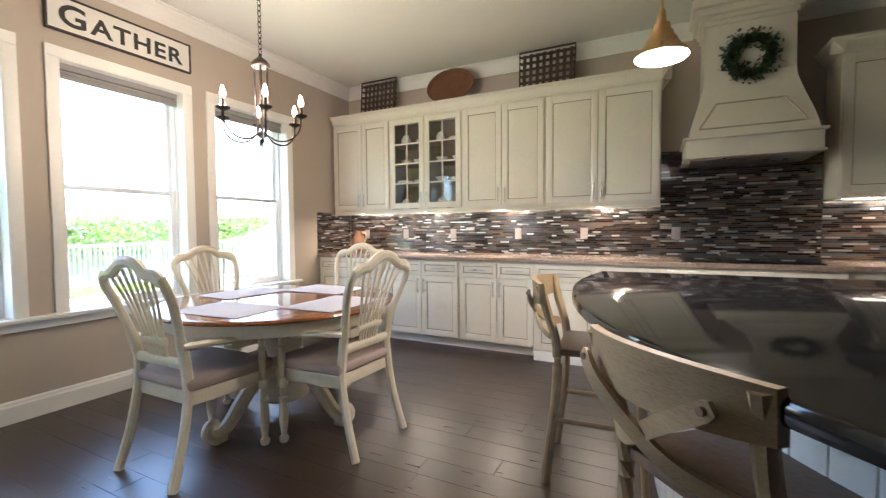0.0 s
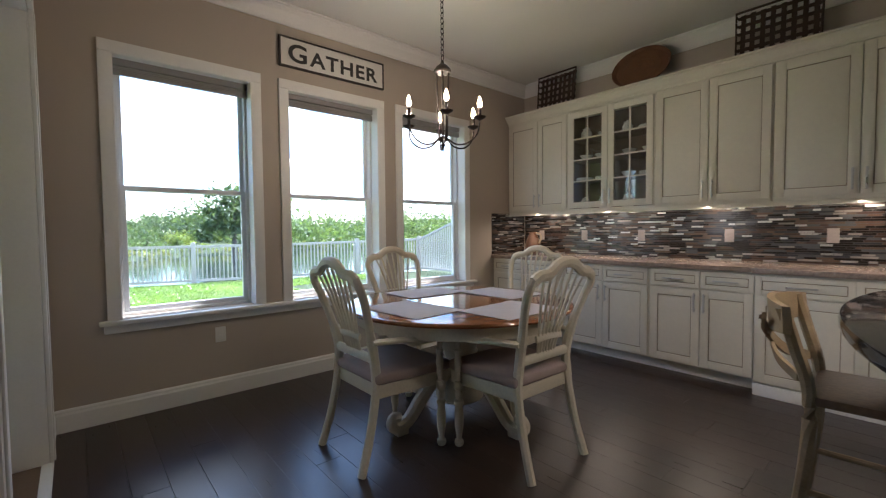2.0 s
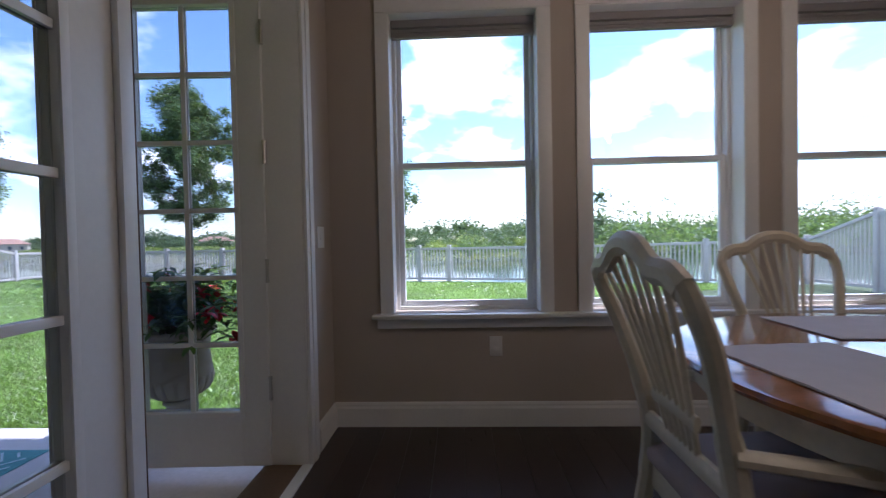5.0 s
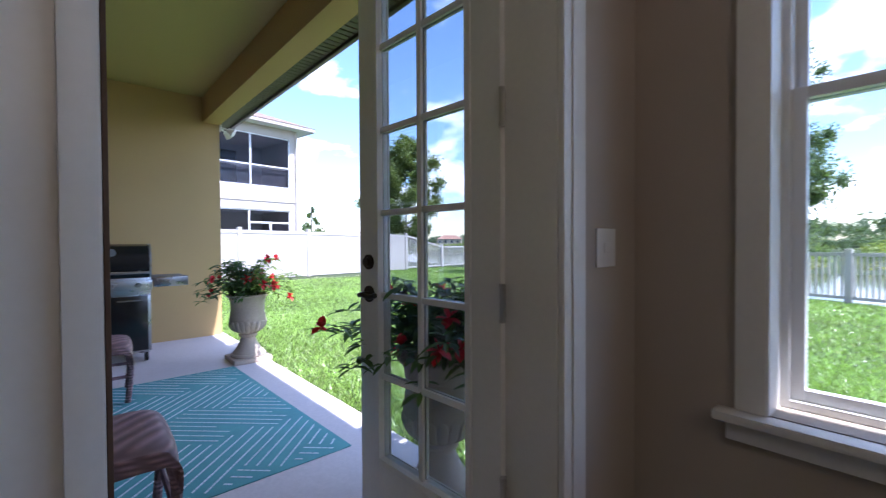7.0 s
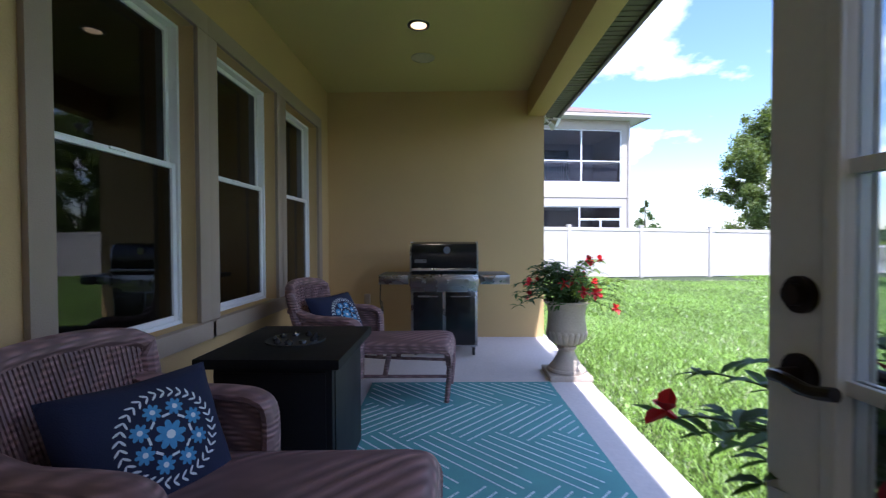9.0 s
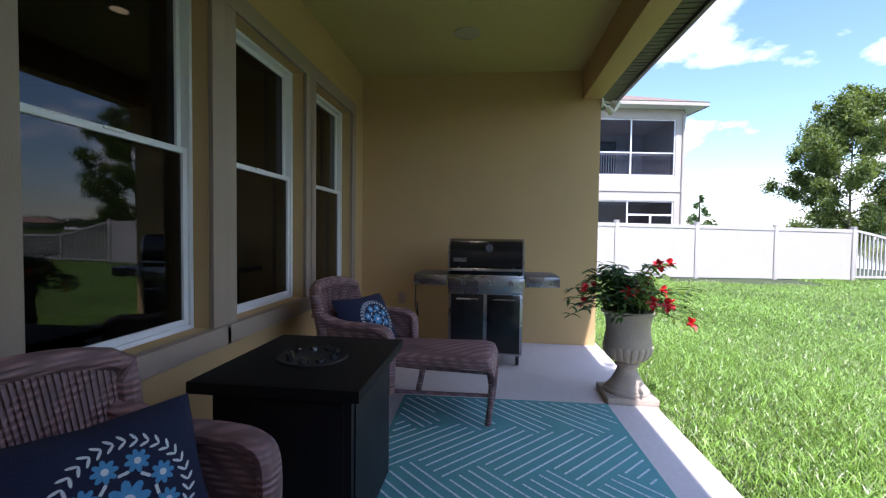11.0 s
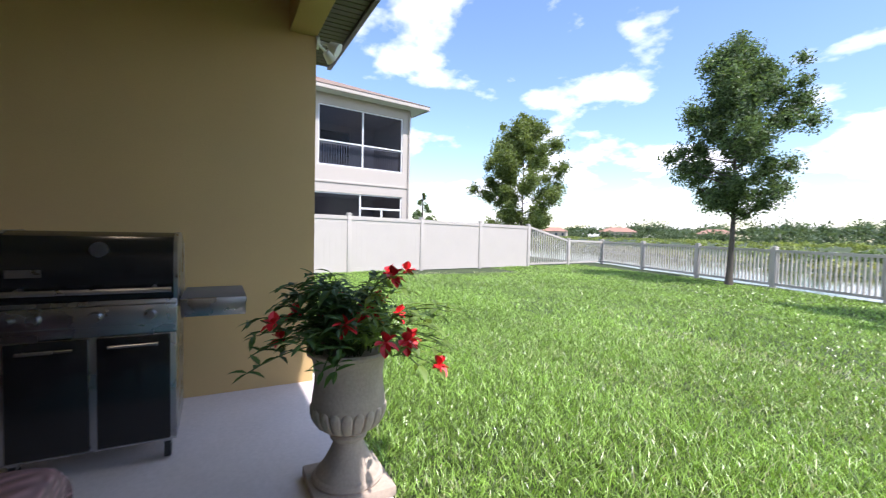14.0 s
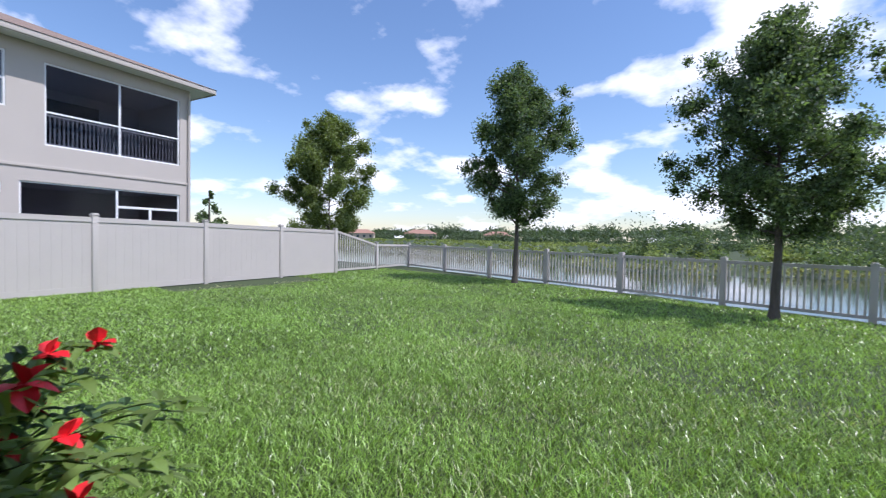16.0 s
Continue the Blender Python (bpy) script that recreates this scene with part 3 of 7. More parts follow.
# ---- kitchen ----
def shaker_door(parent, x0, x1, z0, z1, pull=None, glass=False, rail=0.06):
    """A cabinet front in the local x-z plane, proud of y = 0 towards -y. pull: ('v', x, z) or ('h', x, z)."""
    bm = bm_new()
    frame_rect(bm, x0, x1, z0, z1, -0.020, -0.001, rail, 0.002)
    d = part("cabinet_door" if z1 - z0 > 0.2 else "drawer_front", bm, M_CAB, parent)
    bm = bm_new()
    frame_rect(bm, x0 + rail, x1 - rail, z0 + rail, z1 - rail, -0.0135, -0.002, 0.006, 0)
    part("glaze_line", bm, M_GLAZE, d, "brown glaze in the panel groove", smooth=False)
    if glass:
        bm = bm_new()
        box(bm, x0 + rail, -0.008, z0 + rail, x1 - rail, -0.005, z1 - rail)
        part("pane", bm, M_GLASS, d).visible_shadow = False
        xm = (x0 + x1) / 2
        bm = bm_new()
        box(bm, xm - 0.007, -0.016, z0 + rail, xm + 0.007, -0.0085, z1 - rail, 0.001)
        part("upright_muntin", bm, M_CAB, d)
        for k in (1, 2, 3):
            z = z0 + rail + (z1 - z0 - 2 * rail) * k / 4
            bm = bm_new()
            box(bm, x0 + rail, -0.016, z - 0.007, xm - 0.0075, -0.0085, z + 0.007, 0.001)
            box(bm, xm + 0.0075, -0.016, z - 0.007, x1 - rail, -0.0085, z + 0.007, 0.001)
            part("cross_muntin", bm, M_CAB, d)
    else:
        bm = bm_new()
        box(bm, x0 + rail + 0.006, -0.011, z0 + rail + 0.006, x1 - rail - 0.006, -0.002, z1 - rail - 0.006, 0.001)
        part("door_panel", bm, M_CAB, d)
    if pull:
        kind, px, pz = pull
        bm = bm_new()
        if kind == 'v':
            box(bm, px - 0.007, -0.052, pz - 0.075, px + 0.007, -0.042, pz + 0.075, 0.003)
            for q in (-0.055, 0.055):
                box(bm, px - 0.005, -0.042, pz + q - 0.005, px + 0.005, -0.020, pz + q + 0.005, 0.001)
        else:
            box(bm, px - 0.085, -0.052, pz - 0.006, px + 0.085, -0.042, pz + 0.006, 0.003)
            for q in (-0.065, 0.065):
                box(bm, px + q - 0.005, -0.042, pz - 0.005, px + q + 0.005, -0.020, pz + 0.005, 0.001)
        part("handle", bm, M_STEEL, d, "brushed nickel bar handle")
    return d


# Dark brown that puts the glazed cabinet's dim inside into the colour.
M_CABIN = surface("dark_cabinet_inside", (0.15, 0.105, 0.070), 0.55, 0.2, 4, 50, 0.1, stretch=(1, 1, 6))
UX, UZ0, UZ1 = 4.20, 1.415, 2.475


def upper_cabinet(ya, yb, split, glass=False):
    w = ya - yb
    c = thing("upper_cabinet", pose(UX, ya, UZ0, 0, 0, -90),
              "cream wall cabinet with two glazed doors and dishes" if glass else "cream painted wall cabinet with two panelled doors", "cabinet", "wall cabinets")
    h, dep, s = UZ1 - UZ0, XE - UX - 0.012, ya - split
    bm = bm_new()
    if glass:
        box(bm, 0.001, 0, 0, 0.018, dep, h); box(bm, w - 0.018, 0, 0, w - 0.001, dep, h)
        box(bm, 0.018, 0, 0, w - 0.018, dep, 0.02); box(bm, 0.018, 0, h - 0.02, w - 0.018, dep, h)
        box(bm, 0.018, dep - 0.01, 0.02, w - 0.018, dep, h - 0.02)
        box(bm, s - 0.02, 0, 0.02, s + 0.02, 0.018, h - 0.02)
    else:
        box(bm, 0.001, 0, 0, w - 0.001, dep, h, 0.002)
    part("body", bm, M_CAB, c)
    if glass:
        for k in (1, 2, 3):
            z = 0.09 + (h - 0.18) * k / 4
            bm = bm_new(); box(bm, 0.019, 0.03, z - 0.008, w - 0.019, dep - 0.011, z + 0.008)
            part("shelf", bm, M_CABIN, c)
        # Thin dark sheets added over sides and back to darken the inside.
        bm = bm_new()
        box(bm, 0.0185, 0.002, 0.0205, 0.0205, dep - 0.013, h - 0.0205); box(bm, w - 0.0205, 0.002, 0.0205, w - 0.0185, dep - 0.013, h - 0.0205)
        box(bm, 0.0205, dep - 0.013, 0.0205, w - 0.0205, dep - 0.0105, h - 0.0205)
        part("darkening_liner", bm, M_CABIN, c, "thin dark brown sheets added to darken the inside", smooth=False)
    shaker_door(c, 0.012, s - 0.003, 0.025, h - 0.03, ('v', s - 0.035, 0.13), glass)
    shaker_door(c, s + 0.003, w - 0.012, 0.025, h - 0.03, ('v', s + 0.035, 0.13), glass)
    return c


upper_cabinet(-0.02, -0.845, -0.455)
upper_cabinet(-0.845, -1.755, -1.30, True)
upper_cabinet(-1.755, -2.632, -2.195)
upper_cabinet(-2.632, -3.627, -3.115)
upper_cabinet(-4.80, -5.70, -5.25)
CCR = [(0.0, 0.0), (0.012, 0.0), (0.018, 0.02), (0.028, 0.03), (0.045, 0.055), (0.06, 0.07), (0.062, 0.085), (0.075, 0.09), (0.075, 0.105), (0.0, 0.105)]
moulding("cabinet_crown", [((UX, -0.02, UZ1 - 0.01), (UX, -3.70, UZ1 - 0.01), (-1, 0, 0)), ((UX - 0.07, -3.627, UZ1 - 0.01), (XE, -3.627, UZ1 - 0.01), (0, -1, 0)),
                           ((UX, -4.73, UZ1 - 0.01), (UX, -5.7, UZ1 - 0.01), (-1, 0, 0)), ((UX - 0.07, -4.80, UZ1 - 0.01), (XE, -4.80, UZ1 - 0.01), (0, 1, 0))], CCR, M_CAB, "cream painted cabinet crown moulding")
bm = bm_new()
box(bm, UX - 0.004, -3.627, UZ0 - 0.035, UX + 0.014, -0.02, UZ0 - 0.001, 0.003)
solid("light_rail", bm, M_CAB, "cream light rail under the wall cabinets", "trim", "structure")
bm = bm_new()
box(bm, UX, -3.627, UZ1 + 0.0965, XE, -0.02, UZ1 + 0.0985)
solid("cabinet_top_board", bm, M_CAB, "cream board over the wall cabinets", "trim", "structure", smooth=False)

BX = 3.92


def base_cabinet(ya, yb, split, x=BX, foot=False):
    w, dep = ya - yb, XE - x - 0.012
    c = thing("base_cabinet", pose(x, ya, 0, 0, 0, -90), "cream painted base cabinet with drawers over doors", "cabinet", "base cabinets")
    bm = bm_new(); box(bm, 0.001, 0, 0.09, w - 0.001, dep, 0.885, 0.002); part("body", bm, M_CAB, c)
    bm = bm_new(); box(bm, 0.001, -0.012 if foot else 0.06, 0.0, w - 0.001, dep, 0.089, 0.004); part("plinth", bm, M_TRIM, c, "white painted plinth")
    s = ya - split
    for x0, x1, hx in ((0.012, s - 0.003, s - 0.035), (s + 0.003, w - 0.012, s + 0.035)):
        shaker_door(c, x0, x1, 0.735, 0.872, ('h', (x0 + x1) / 2, 0.803), rail=0.034)
        shaker_door(c, x0, x1, 0.105, 0.722, ('v', hx, 0.62))
    return c


base_cabinet(-0.02, -0.97, -0.49)
base_cabinet(-0.97, -1.84, -1.41)
base_cabinet(-1.84, -2.61, -2.24)
base_cabinet(-2.61, -3.68, -3.145, BX - 0.06, True)
base_cabinet(-3.68, -4.78, -4.23, BX - 0.06, True)
base_cabinet(-4.78, -5.7, -5.24)
base_cabinet(-5.7, -6.6, -6.15)
bm = bm_new()
box(bm, BX - 0.035, -2.595, 0.888, XE - 0.006, -0.006, 0.928, 0.006)
box(bm, BX - 0.095, -4.795, 0.888, XE - 0.006, -2.596, 0.928, 0.006)
box(bm, BX - 0.035, -6.65, 0.888, XE - 0.006, -4.796, 0.928, 0.006)
solid("kitchen_worktop", bm, M_BROWNG, "brown speckled granite worktop on the base cabinets", "worktop")

# mosaic of thin glass and stone strips, row by row
M_TILE = surface("mosaic_strip", (0.20, 0.155, 0.135), 0.12, 0.1, 20, 90, 0.0, island=0.0, spec=0.7)
tn, tl = M_TILE.node_tree.nodes, M_TILE.node_tree.links
tg = tn.new("ShaderNodeNewGeometry")
tr_ = tn.new("ShaderNodeValToRGB")
tr_.color_ramp.interpolation = 'CONSTANT'
for pos_, col_ in ((0.0, (0.022, 0.017, 0.016, 1)), (0.30, (0.062, 0.040, 0.030, 1)), (0.48, (0.040, 0.042, 0.047, 1)), (0.66, (0.11, 0.075, 0.055, 1)), (0.80, (0.085, 0.09, 0.095, 1)), (0.92, (0.26, 0.24, 0.22, 1))):
    e = tr_.color_ramp.elements.new(pos_) if pos_ else tr_.color_ramp.elements[0]
    e.position, e.color = pos_, col_
tl.new(tg.outputs["Random Per Island"], tr_.inputs[0])
tl.new(tr_.outputs[0], tn["Principled BSDF"].inputs["Base Color"])
M_GROUT = surface("grey_grout", (0.09, 0.08, 0.075), 0.9, 0.1)


def mosaic(name, f, length, z0, z1, seed, label):
    """Strips 17 mm high along 'length'; f maps (along, out, up) to the world. The steel strips are a part of their own."""
    r = random.Random(seed)
    t = thing(name, pose(0, 0, 0), label, "backsplash", kind="structure")
    bm = bm_new()
    def slab(b, s0, s1, u0, u1, out):
        vs = [b.verts.new(f(*q)) for q in ((s0, 0, u0), (s1, 0, u0), (s1, 0, u1), (s0, 0, u1), (s0 + 0.001, out, u0 + 0.001), (s1 - 0.001, out, u0 + 0.001), (s1 - 0.001, out, u1 - 0.001), (s0 + 0.001, out, u1 - 0.001))]
        for q in ((4, 5, 6, 7), (0, 1, 5, 4), (1, 2, 6, 5), (2, 3, 7, 6), (3, 0, 4, 7)):
            b.faces.new([vs[i] for i in q])
    slab(bm, 0, length, z0, z1, 0.004)
    part("grout", bm, M_GROUT, t, smooth=False)
    bms, bmt = bm_new(), bm_new()
    z = z0 + 0.001
    while z + 0.016 < z1:
        s = -r.uniform(0, 0.1)
        while s < length:
            w = r.choice((0.05, 0.075, 0.10, 0.15, 0.15))
            a, b = max(s, 0.001), min(s + w, length - 0.001)
            if b - a > 0.01:
                slab(bmt if r.random() < 0.13 and w < 0.12 else bms, a + 0.0008, b - 0.0008, z, z + 0.0155, 0.008 + r.uniform(0, 0.0025))
            s += w + 0.001
        z += 0.0172
    tagged(part("glass_strips", bms, M_TILE, t, smooth=False), kind="stuff")
    tagged(part("steel_strips", bmt, M_STEEL, t, "polished steel mosaic strips", smooth=False), kind="stuff")


mosaic("backsplash_north", lambda s, o, u: Vector((BX - 0.02 + s, -o, u)), XE - BX + 0.02 - 0.012, 0.93, UZ0 + 0.0, 3, "brown and grey linear mosaic on the window wall")
mosaic("backsplash_left", lambda s, o, u: Vector((XE - o, -0.012 - s, u)), 3.615, 0.93, UZ0, 4, "brown and grey linear mosaic under the wall cabinets")
mosaic("backsplash_hood", lambda s, o, u: Vector((XE - o, -3.627 - s, u)), 1.173, 0.93, 1.90, 5, "brown and grey linear mosaic behind the cooktop")
mosaic("backsplash_right", lambda s, o, u: Vector((XE - o, -4.80 - s, u)), 1.8, 0.93, UZ0, 6, "brown and grey linear mosaic beside the cooktop")


def wall_plate(m, label, holes, name="outlet", mat=None, wide=1.0):
    mat = mat or M_WHITE
    p = thing(name, m, label, "outlet" if name == "outlet" else "switch", "wall plates")
    bm = bm_new(); box(bm, -0.036 * wide, -0.006, -0.057, 0.036 * wide, 0, 0.057, 0.004); part("plate", bm, mat, p)
    for z in holes:
        bm = bm_new(); box(bm, -0.017, -0.009, z - 0.015, 0.017, -0.0062, z + 0.015, 0.003); part("socket" if name == "outlet" else "rocker", bm, mat, p)
    return p


M_PLATE = surface("grey_brown_plate", (0.30, 0.26, 0.245), 0.5)
for y, pz in ((-0.28, 1.15), (-0.86, 1.15), (-1.50, 1.15), (-2.27, 1.15), (-2.95, 1.15), (-3.76, 1.15), (-5.27, 1.15)):
    wall_plate(pose(XE - 0.011, y, pz, 0, 0, -90), "grey-brown wall socket set in the mosaic backsplash", (-0.02, 0.02), mat=M_PLATE)
wall_plate(pose(0.940, -0.001, 0.460, 0, 0, 0), "white duplex wall socket under the window", (-0.02, 0.02))
sw = wall_plate(pose(0.001, -0.195, 1.10, 0, 0, 90), "white rocker switch plate by the door", (0.0,), "light_switch", wide=1.5)

# range hood
HX, HY = 3.95, -4.225
hood = thing("range_hood", pose(HX, HY, 0), "cream painted tapered wooden range hood with crown", "range hood")
HB = XE - HX - 0.012
bm = bm_new()
prof = [(1.905, 0.405, 0.0), (1.96, 0.395, 0.010), (2.08, 0.365, 0.050), (2.22, 0.325, 0.105), (2.32, 0.302, 0.145), (2.40, 0.295, 0.165), (2.86, 0.293, 0.170)]
rings = []
for z, hw, dx in prof:
    rings.append([bm.verts.new((dx, -hw, z)), bm.verts.new((dx, hw, z)), bm.verts.new((HB, hw, z)), bm.verts.new((HB, -hw, z))])
for a, b in zip(rings, rings[1:]):
    for i in range(4):
        bm.faces.new((a[i], a[(i + 1) % 4], b[(i + 1) % 4], b[i]))
bm.faces.new(rings[0]); bm.faces.new(list(reversed(rings[-1])))
part("hood_body", bm, M_CAB, hood, smooth=False)
bm = bm_new()
box(bm, -0.012, -0.425, 1.755, HB, 0.425, 1.884, 0.004)
part("hood_skirt", bm, M_CAB, hood)
bm = bm_new()
box(bm, -0.035, -0.445, 1.885, HB, 0.445, 1.904, 0.004)
box(bm, -0.026, -0.438, 1.738, HB, 0.438, 1.754, 0.004)
part("hood_ledge", bm, M_CAB, hood)
bm = bm_new()
for off, hw, z0, z1 in ((0.155, 0.310, 2.80, 2.84), (0.135, 0.330, 2.84, 2.875), (0.105, 0.360, 2.875, 2.93), (0.075, 0.390, 2.93, 2.996)):
    box(bm, off, -hw, z0, HB + 0.005, hw, z1, 0.010)
part("hood_crown", bm, M_CAB, hood)
# raised trapezoid panel on the sloping front
M_HEDGE = surface("glazed_moulding_edge", (0.45, 0.40, 0.29), 0.5, 0.1)
bm = bm_new()
pz = ((1.965, 0.335, 0.010), (2.165, 0.215, 0.082))
c = [(pz[0][2], -pz[0][1], pz[0][0]), (pz[0][2], pz[0][1], pz[0][0]), (pz[1][2], pz[1][1], pz[1][0]), (pz[1][2], -pz[1][1], pz[1][0])]
for i in range(4):
    tube(bm, [c[i], c[(i + 1) % 4]], 0.007, 6, up=Vector((1, 0, 0.3)))
part("hood_panel_moulding", bm, M_HEDGE, hood)
bm = bm_new(); box(bm, 0.03, -0.39, 1.728, HB - 0.04, 0.39, 1.737, 0.002); part("hood_liner", bm, M_STEEL, hood, "dark steel vent liner")

# wreath of small leaves
wr = thing("wreath", pose(4.085, -4.225, 2.515, 0, -90, 0), "round dark green leaf wreath on the hood", "wreath")
bm = bm_new()
ring = [(0.135 * math.cos(a), 0.135 * math.sin(a), 0) for a in (2 * math.pi * i / 28 for i in range(29))]
tube(bm, ring, 0.022, 8, caps=False)
part("twig_ring", bm, surface("twig", (0.09, 0.06, 0.035), 0.9, 0.2), wr)
cs = [(0.135 * math.cos(a), 0.135 * math.sin(a), 0.015) for a in (2 * math.pi * i / 60 for i in range(60))]
lv = new("leaves", leaf_cloud("leaves", cs, [0.075] * 60, 26, 0.020, leaf_material("wreath_leaf", (0.045, 0.085, 0.05)), 21, 0.6))
lv.parent = wr

# island
M_BEAD = surface("white_beadboard", (0.74, 0.75, 0.74), 0.45, 0.03)
isl = thing("kitchen_island", pose(0, 0, 0), "bow-fronted island clad in white beadboard", "island")
ICX, ICY, IR, TR = 2.35, -5.59, 1.97, 2.35     # bowed front: centre and radii of body and worktop
IY = -6.5                                       # the straight end


def bow(r, xr, yr, k):
    """Outline of a bow-fronted top: an arc from the straight back edge at xr round to the end at yr."""
    a0 = math.acos((xr - ICX) / r)
    a1 = math.pi - math.asin((yr - ICY) / r)
    pts = [(ICX + r * math.cos(a), ICY + r * math.sin(a)) for a in (a0 + (a1 - a0) * i / k for i in range(k + 1))]
    return pts + [(xr, yr)], a0, a1


bm = bm_new()
out, a0, a1 = bow(IR, 2.80, IY + 0.1, 60)
lo = [bm.verts.new((x, y, 0.0)) for x, y in out]
hi = [bm.verts.new((x, y, 0.88)) for x, y in out]
for i in range(len(out)):
    k = (i + 1) % len(out)
    bm.faces.new((lo[i], lo[k], hi[k], hi[i]))
bm.faces.new(hi); bm.faces.new(list(reversed(lo)))
part("island_body", bm, surface("bead_groove", (0.30, 0.31, 0.32), 0.8), isl, smooth=False)
NB = 46
for i in range(NB):
    a = a0 + 0.02 + (a1 - a0 - 0.04) * (i + 0.5) / NB
    hw = (a1 - a0 - 0.04) * IR / NB / 2 - 0.002
    bm = bm_new()
    m = Matrix.Translation((ICX + (IR + 0.006) * math.cos(a), ICY + (IR + 0.006) * math.sin(a), 0)) @ Matrix.Rotation(a, 4, 'Z')
    box(bm, -0.006, -hw, 0.02, 0.008, hw, 0.879, 0.003, m)
    part("bead_board", bm, M_BEAD, isl)
bm = bm_new()
rings = []
for g, z_ in ((0.014, 0.880), (0.004, 0.884), (0.0, 0.893), (0.0, 0.914), (0.004, 0.924), (0.016, 0.930)):
    rings.append([bm.verts.new((x, y, z_)) for x, y in bow(TR - g, 2.88 - g, IY + g, 90)[0]])
n_ = len(rings[0])
for a, b in zip(rings, rings[1:]):
    for i in range(n_):
        bm.faces.new((a[i], a[(i + 1) % n_], b[(i + 1) % n_], b[i]))
bm.faces.new(rings[-1]); bm.faces.new(list(reversed(rings[0])))
solid("island_worktop", bm, M_GRAN, "polished black granite worktop with a curved edge on the island", "worktop")

# counter stools with cross backs
M_STOOL = surface("weathered_oak", (0.31, 0.225, 0.125), 0.5, 0.30, 3, 45, 0.2, stretch=(1.2, 6, 6))
M_STOOLS = surface("worn_seat_oak", (0.16, 0.10, 0.06), 0.45, 0.3, 4, 60, 0.3)


def bar_stool(m, label):
    """Origin under the seat's middle; the back is on the -y side."""
    s = thing("bar_stool", m, label, "stool", "island stools")
    SW, SD, SZ = 0.205, 0.19, 0.64
    bm = bm_new(); box(bm, -SW, -SD, SZ - 0.035, SW, SD, SZ, 0.014); part("seat", bm, M_STOOLS, s)
    for x in (-1, 1):
        bm = bm_new(); tube(bm, [(x * 0.185, 0.17, SZ - 0.03), (x * 0.20, 0.20, 0.0)], [0.021, 0.016], 8, square=True); part("leg", bm, M_STOOL, s)
        bm = bm_new(); tube(bm, smooth_pts([(x * 0.205, -0.235, 0.0), (x * 0.195, -0.19, 0.40), (x * 0.19, -0.185, SZ), (x * 0.20, -0.225, 0.80), (x * 0.213, -0.262, 0.935)], 5), 0.020, 8, square=True); part("back_leg", bm, M_STOOL, s)
        bm = bm_new(); tube(bm, [(x * 0.19, 0.185, 0.30), (x * 0.195, -0.20, 0.30)], 0.012, 8); part("stretcher", bm, M_STOOL, s)
    bm = bm_new(); tube(bm, [(-0.19, 0.19, 0.22), (0.19, 0.19, 0.22)], 0.014, 8, square=True); part("foot_rail", bm, M_STOOL, s)
    # bent top rail
    bm = bm_new()
    n = 16
    prev = None
    for i in range(n + 1):
        t = -1 + 2 * i / n
        x = 0.238 * t
        y = -0.325 + 0.070 * t * t
        zt, zb = 0.955 - 0.012 * t * t, 0.835 + 0.012 * t * t
        ring = [bm.verts.new(q) for q in ((x, y, zb), (x, y - 0.002, (zb + zt) / 2), (x, y - 0.006, zt), (x, y + 0.018, zt), (x, y + 0.024, (zb + zt) / 2), (x, y + 0.026, zb))]
        if prev:
            for k in range(6):
                bm.faces.new((prev[k], prev[(k + 1) % 6], ring[(k + 1) % 6], ring[k]))
        else:
            bm.faces.new(list(reversed(ring)))
        prev = ring
    bm.faces.new(prev)
    part("top_rail", bm, M_STOOL, s)
    for x in (-1, 1):
        bm = bm_new()
        strap = [Vector(q) for q in smooth_pts([(x * 0.185, -0.215, SZ + 0.05), (x * 0.06, -0.290 - 0.005 * x, 0.735), (-x * 0.09, -0.330 - 0.005 * x, 0.835), (-x * 0.180, -0.318, 0.895)], 6)]
        last = None
        for i, q in enumerate(strap):
            d = (strap[min(i + 1, len(strap) - 1)] - strap[max(i - 1, 0)]).normalized()
            w = d.cross(Vector((0, -1, 0))).normalized() * (0.019 if 0 < i < len(strap) - 1 else 0.013)
            nn = w.cross(d).normalized() * 0.006
            ring = [bm.verts.new(q + a_ + b_) for a_, b_ in ((w, nn), (w, -nn), (-w, -nn), (-w, nn))]
            if last:
                for k in range(4):
                    bm.faces.new((last[k], last[(k + 1) % 4], ring[(k + 1) % 4], ring[k]))
            else:
                bm.faces.new(ring)
            last = ring
        bm.faces.new(list(reversed(last)))
        bmesh.ops.recalc_face_normals(bm, faces=bm.faces[:])
        part("cross_slat", bm, M_STOOL, s)
        bm = bm_new(); tube(bm, [(x * 0.165, -0.318, 0.886), (x * 0.165, -0.333, 0.886)], [0.010, 0.008], 12, up=Vector((1, 0, 0))); part("bolt", bm, M_STOOLS, s)
    return s


bar_stool(pose(2.235, -3.365, 0, 0, 0, 184), "weathered oak counter stool with a cross back at the island")
bar_stool(pose(1.195, -3.805, 0, 0, 0, 222.5), "weathered oak counter stool with a cross back beside the island")


# ---- dining room ----
M_CREAM = surface("distressed_cream_paint", (0.60, 0.54, 0.41), 0.45, 0.10, 9, 70, 0.08)
M_CUSH = surface("grey_brown_seat_fabric", (0.36, 0.285, 0.255), 0.95, 0.12, 8, 260, 0.4)
M_TOP = surface("cherry_table_top", (0.27, 0.10, 0.035), 0.13, 0.35, 3, 40, 0.04, stretch=(0.6, 8, 1), coat=0.4)
M_MAT = surface("pale_grey_linen", (0.56, 0.53, 0.54), 0.95, 0.08, 12, 320, 0.6)


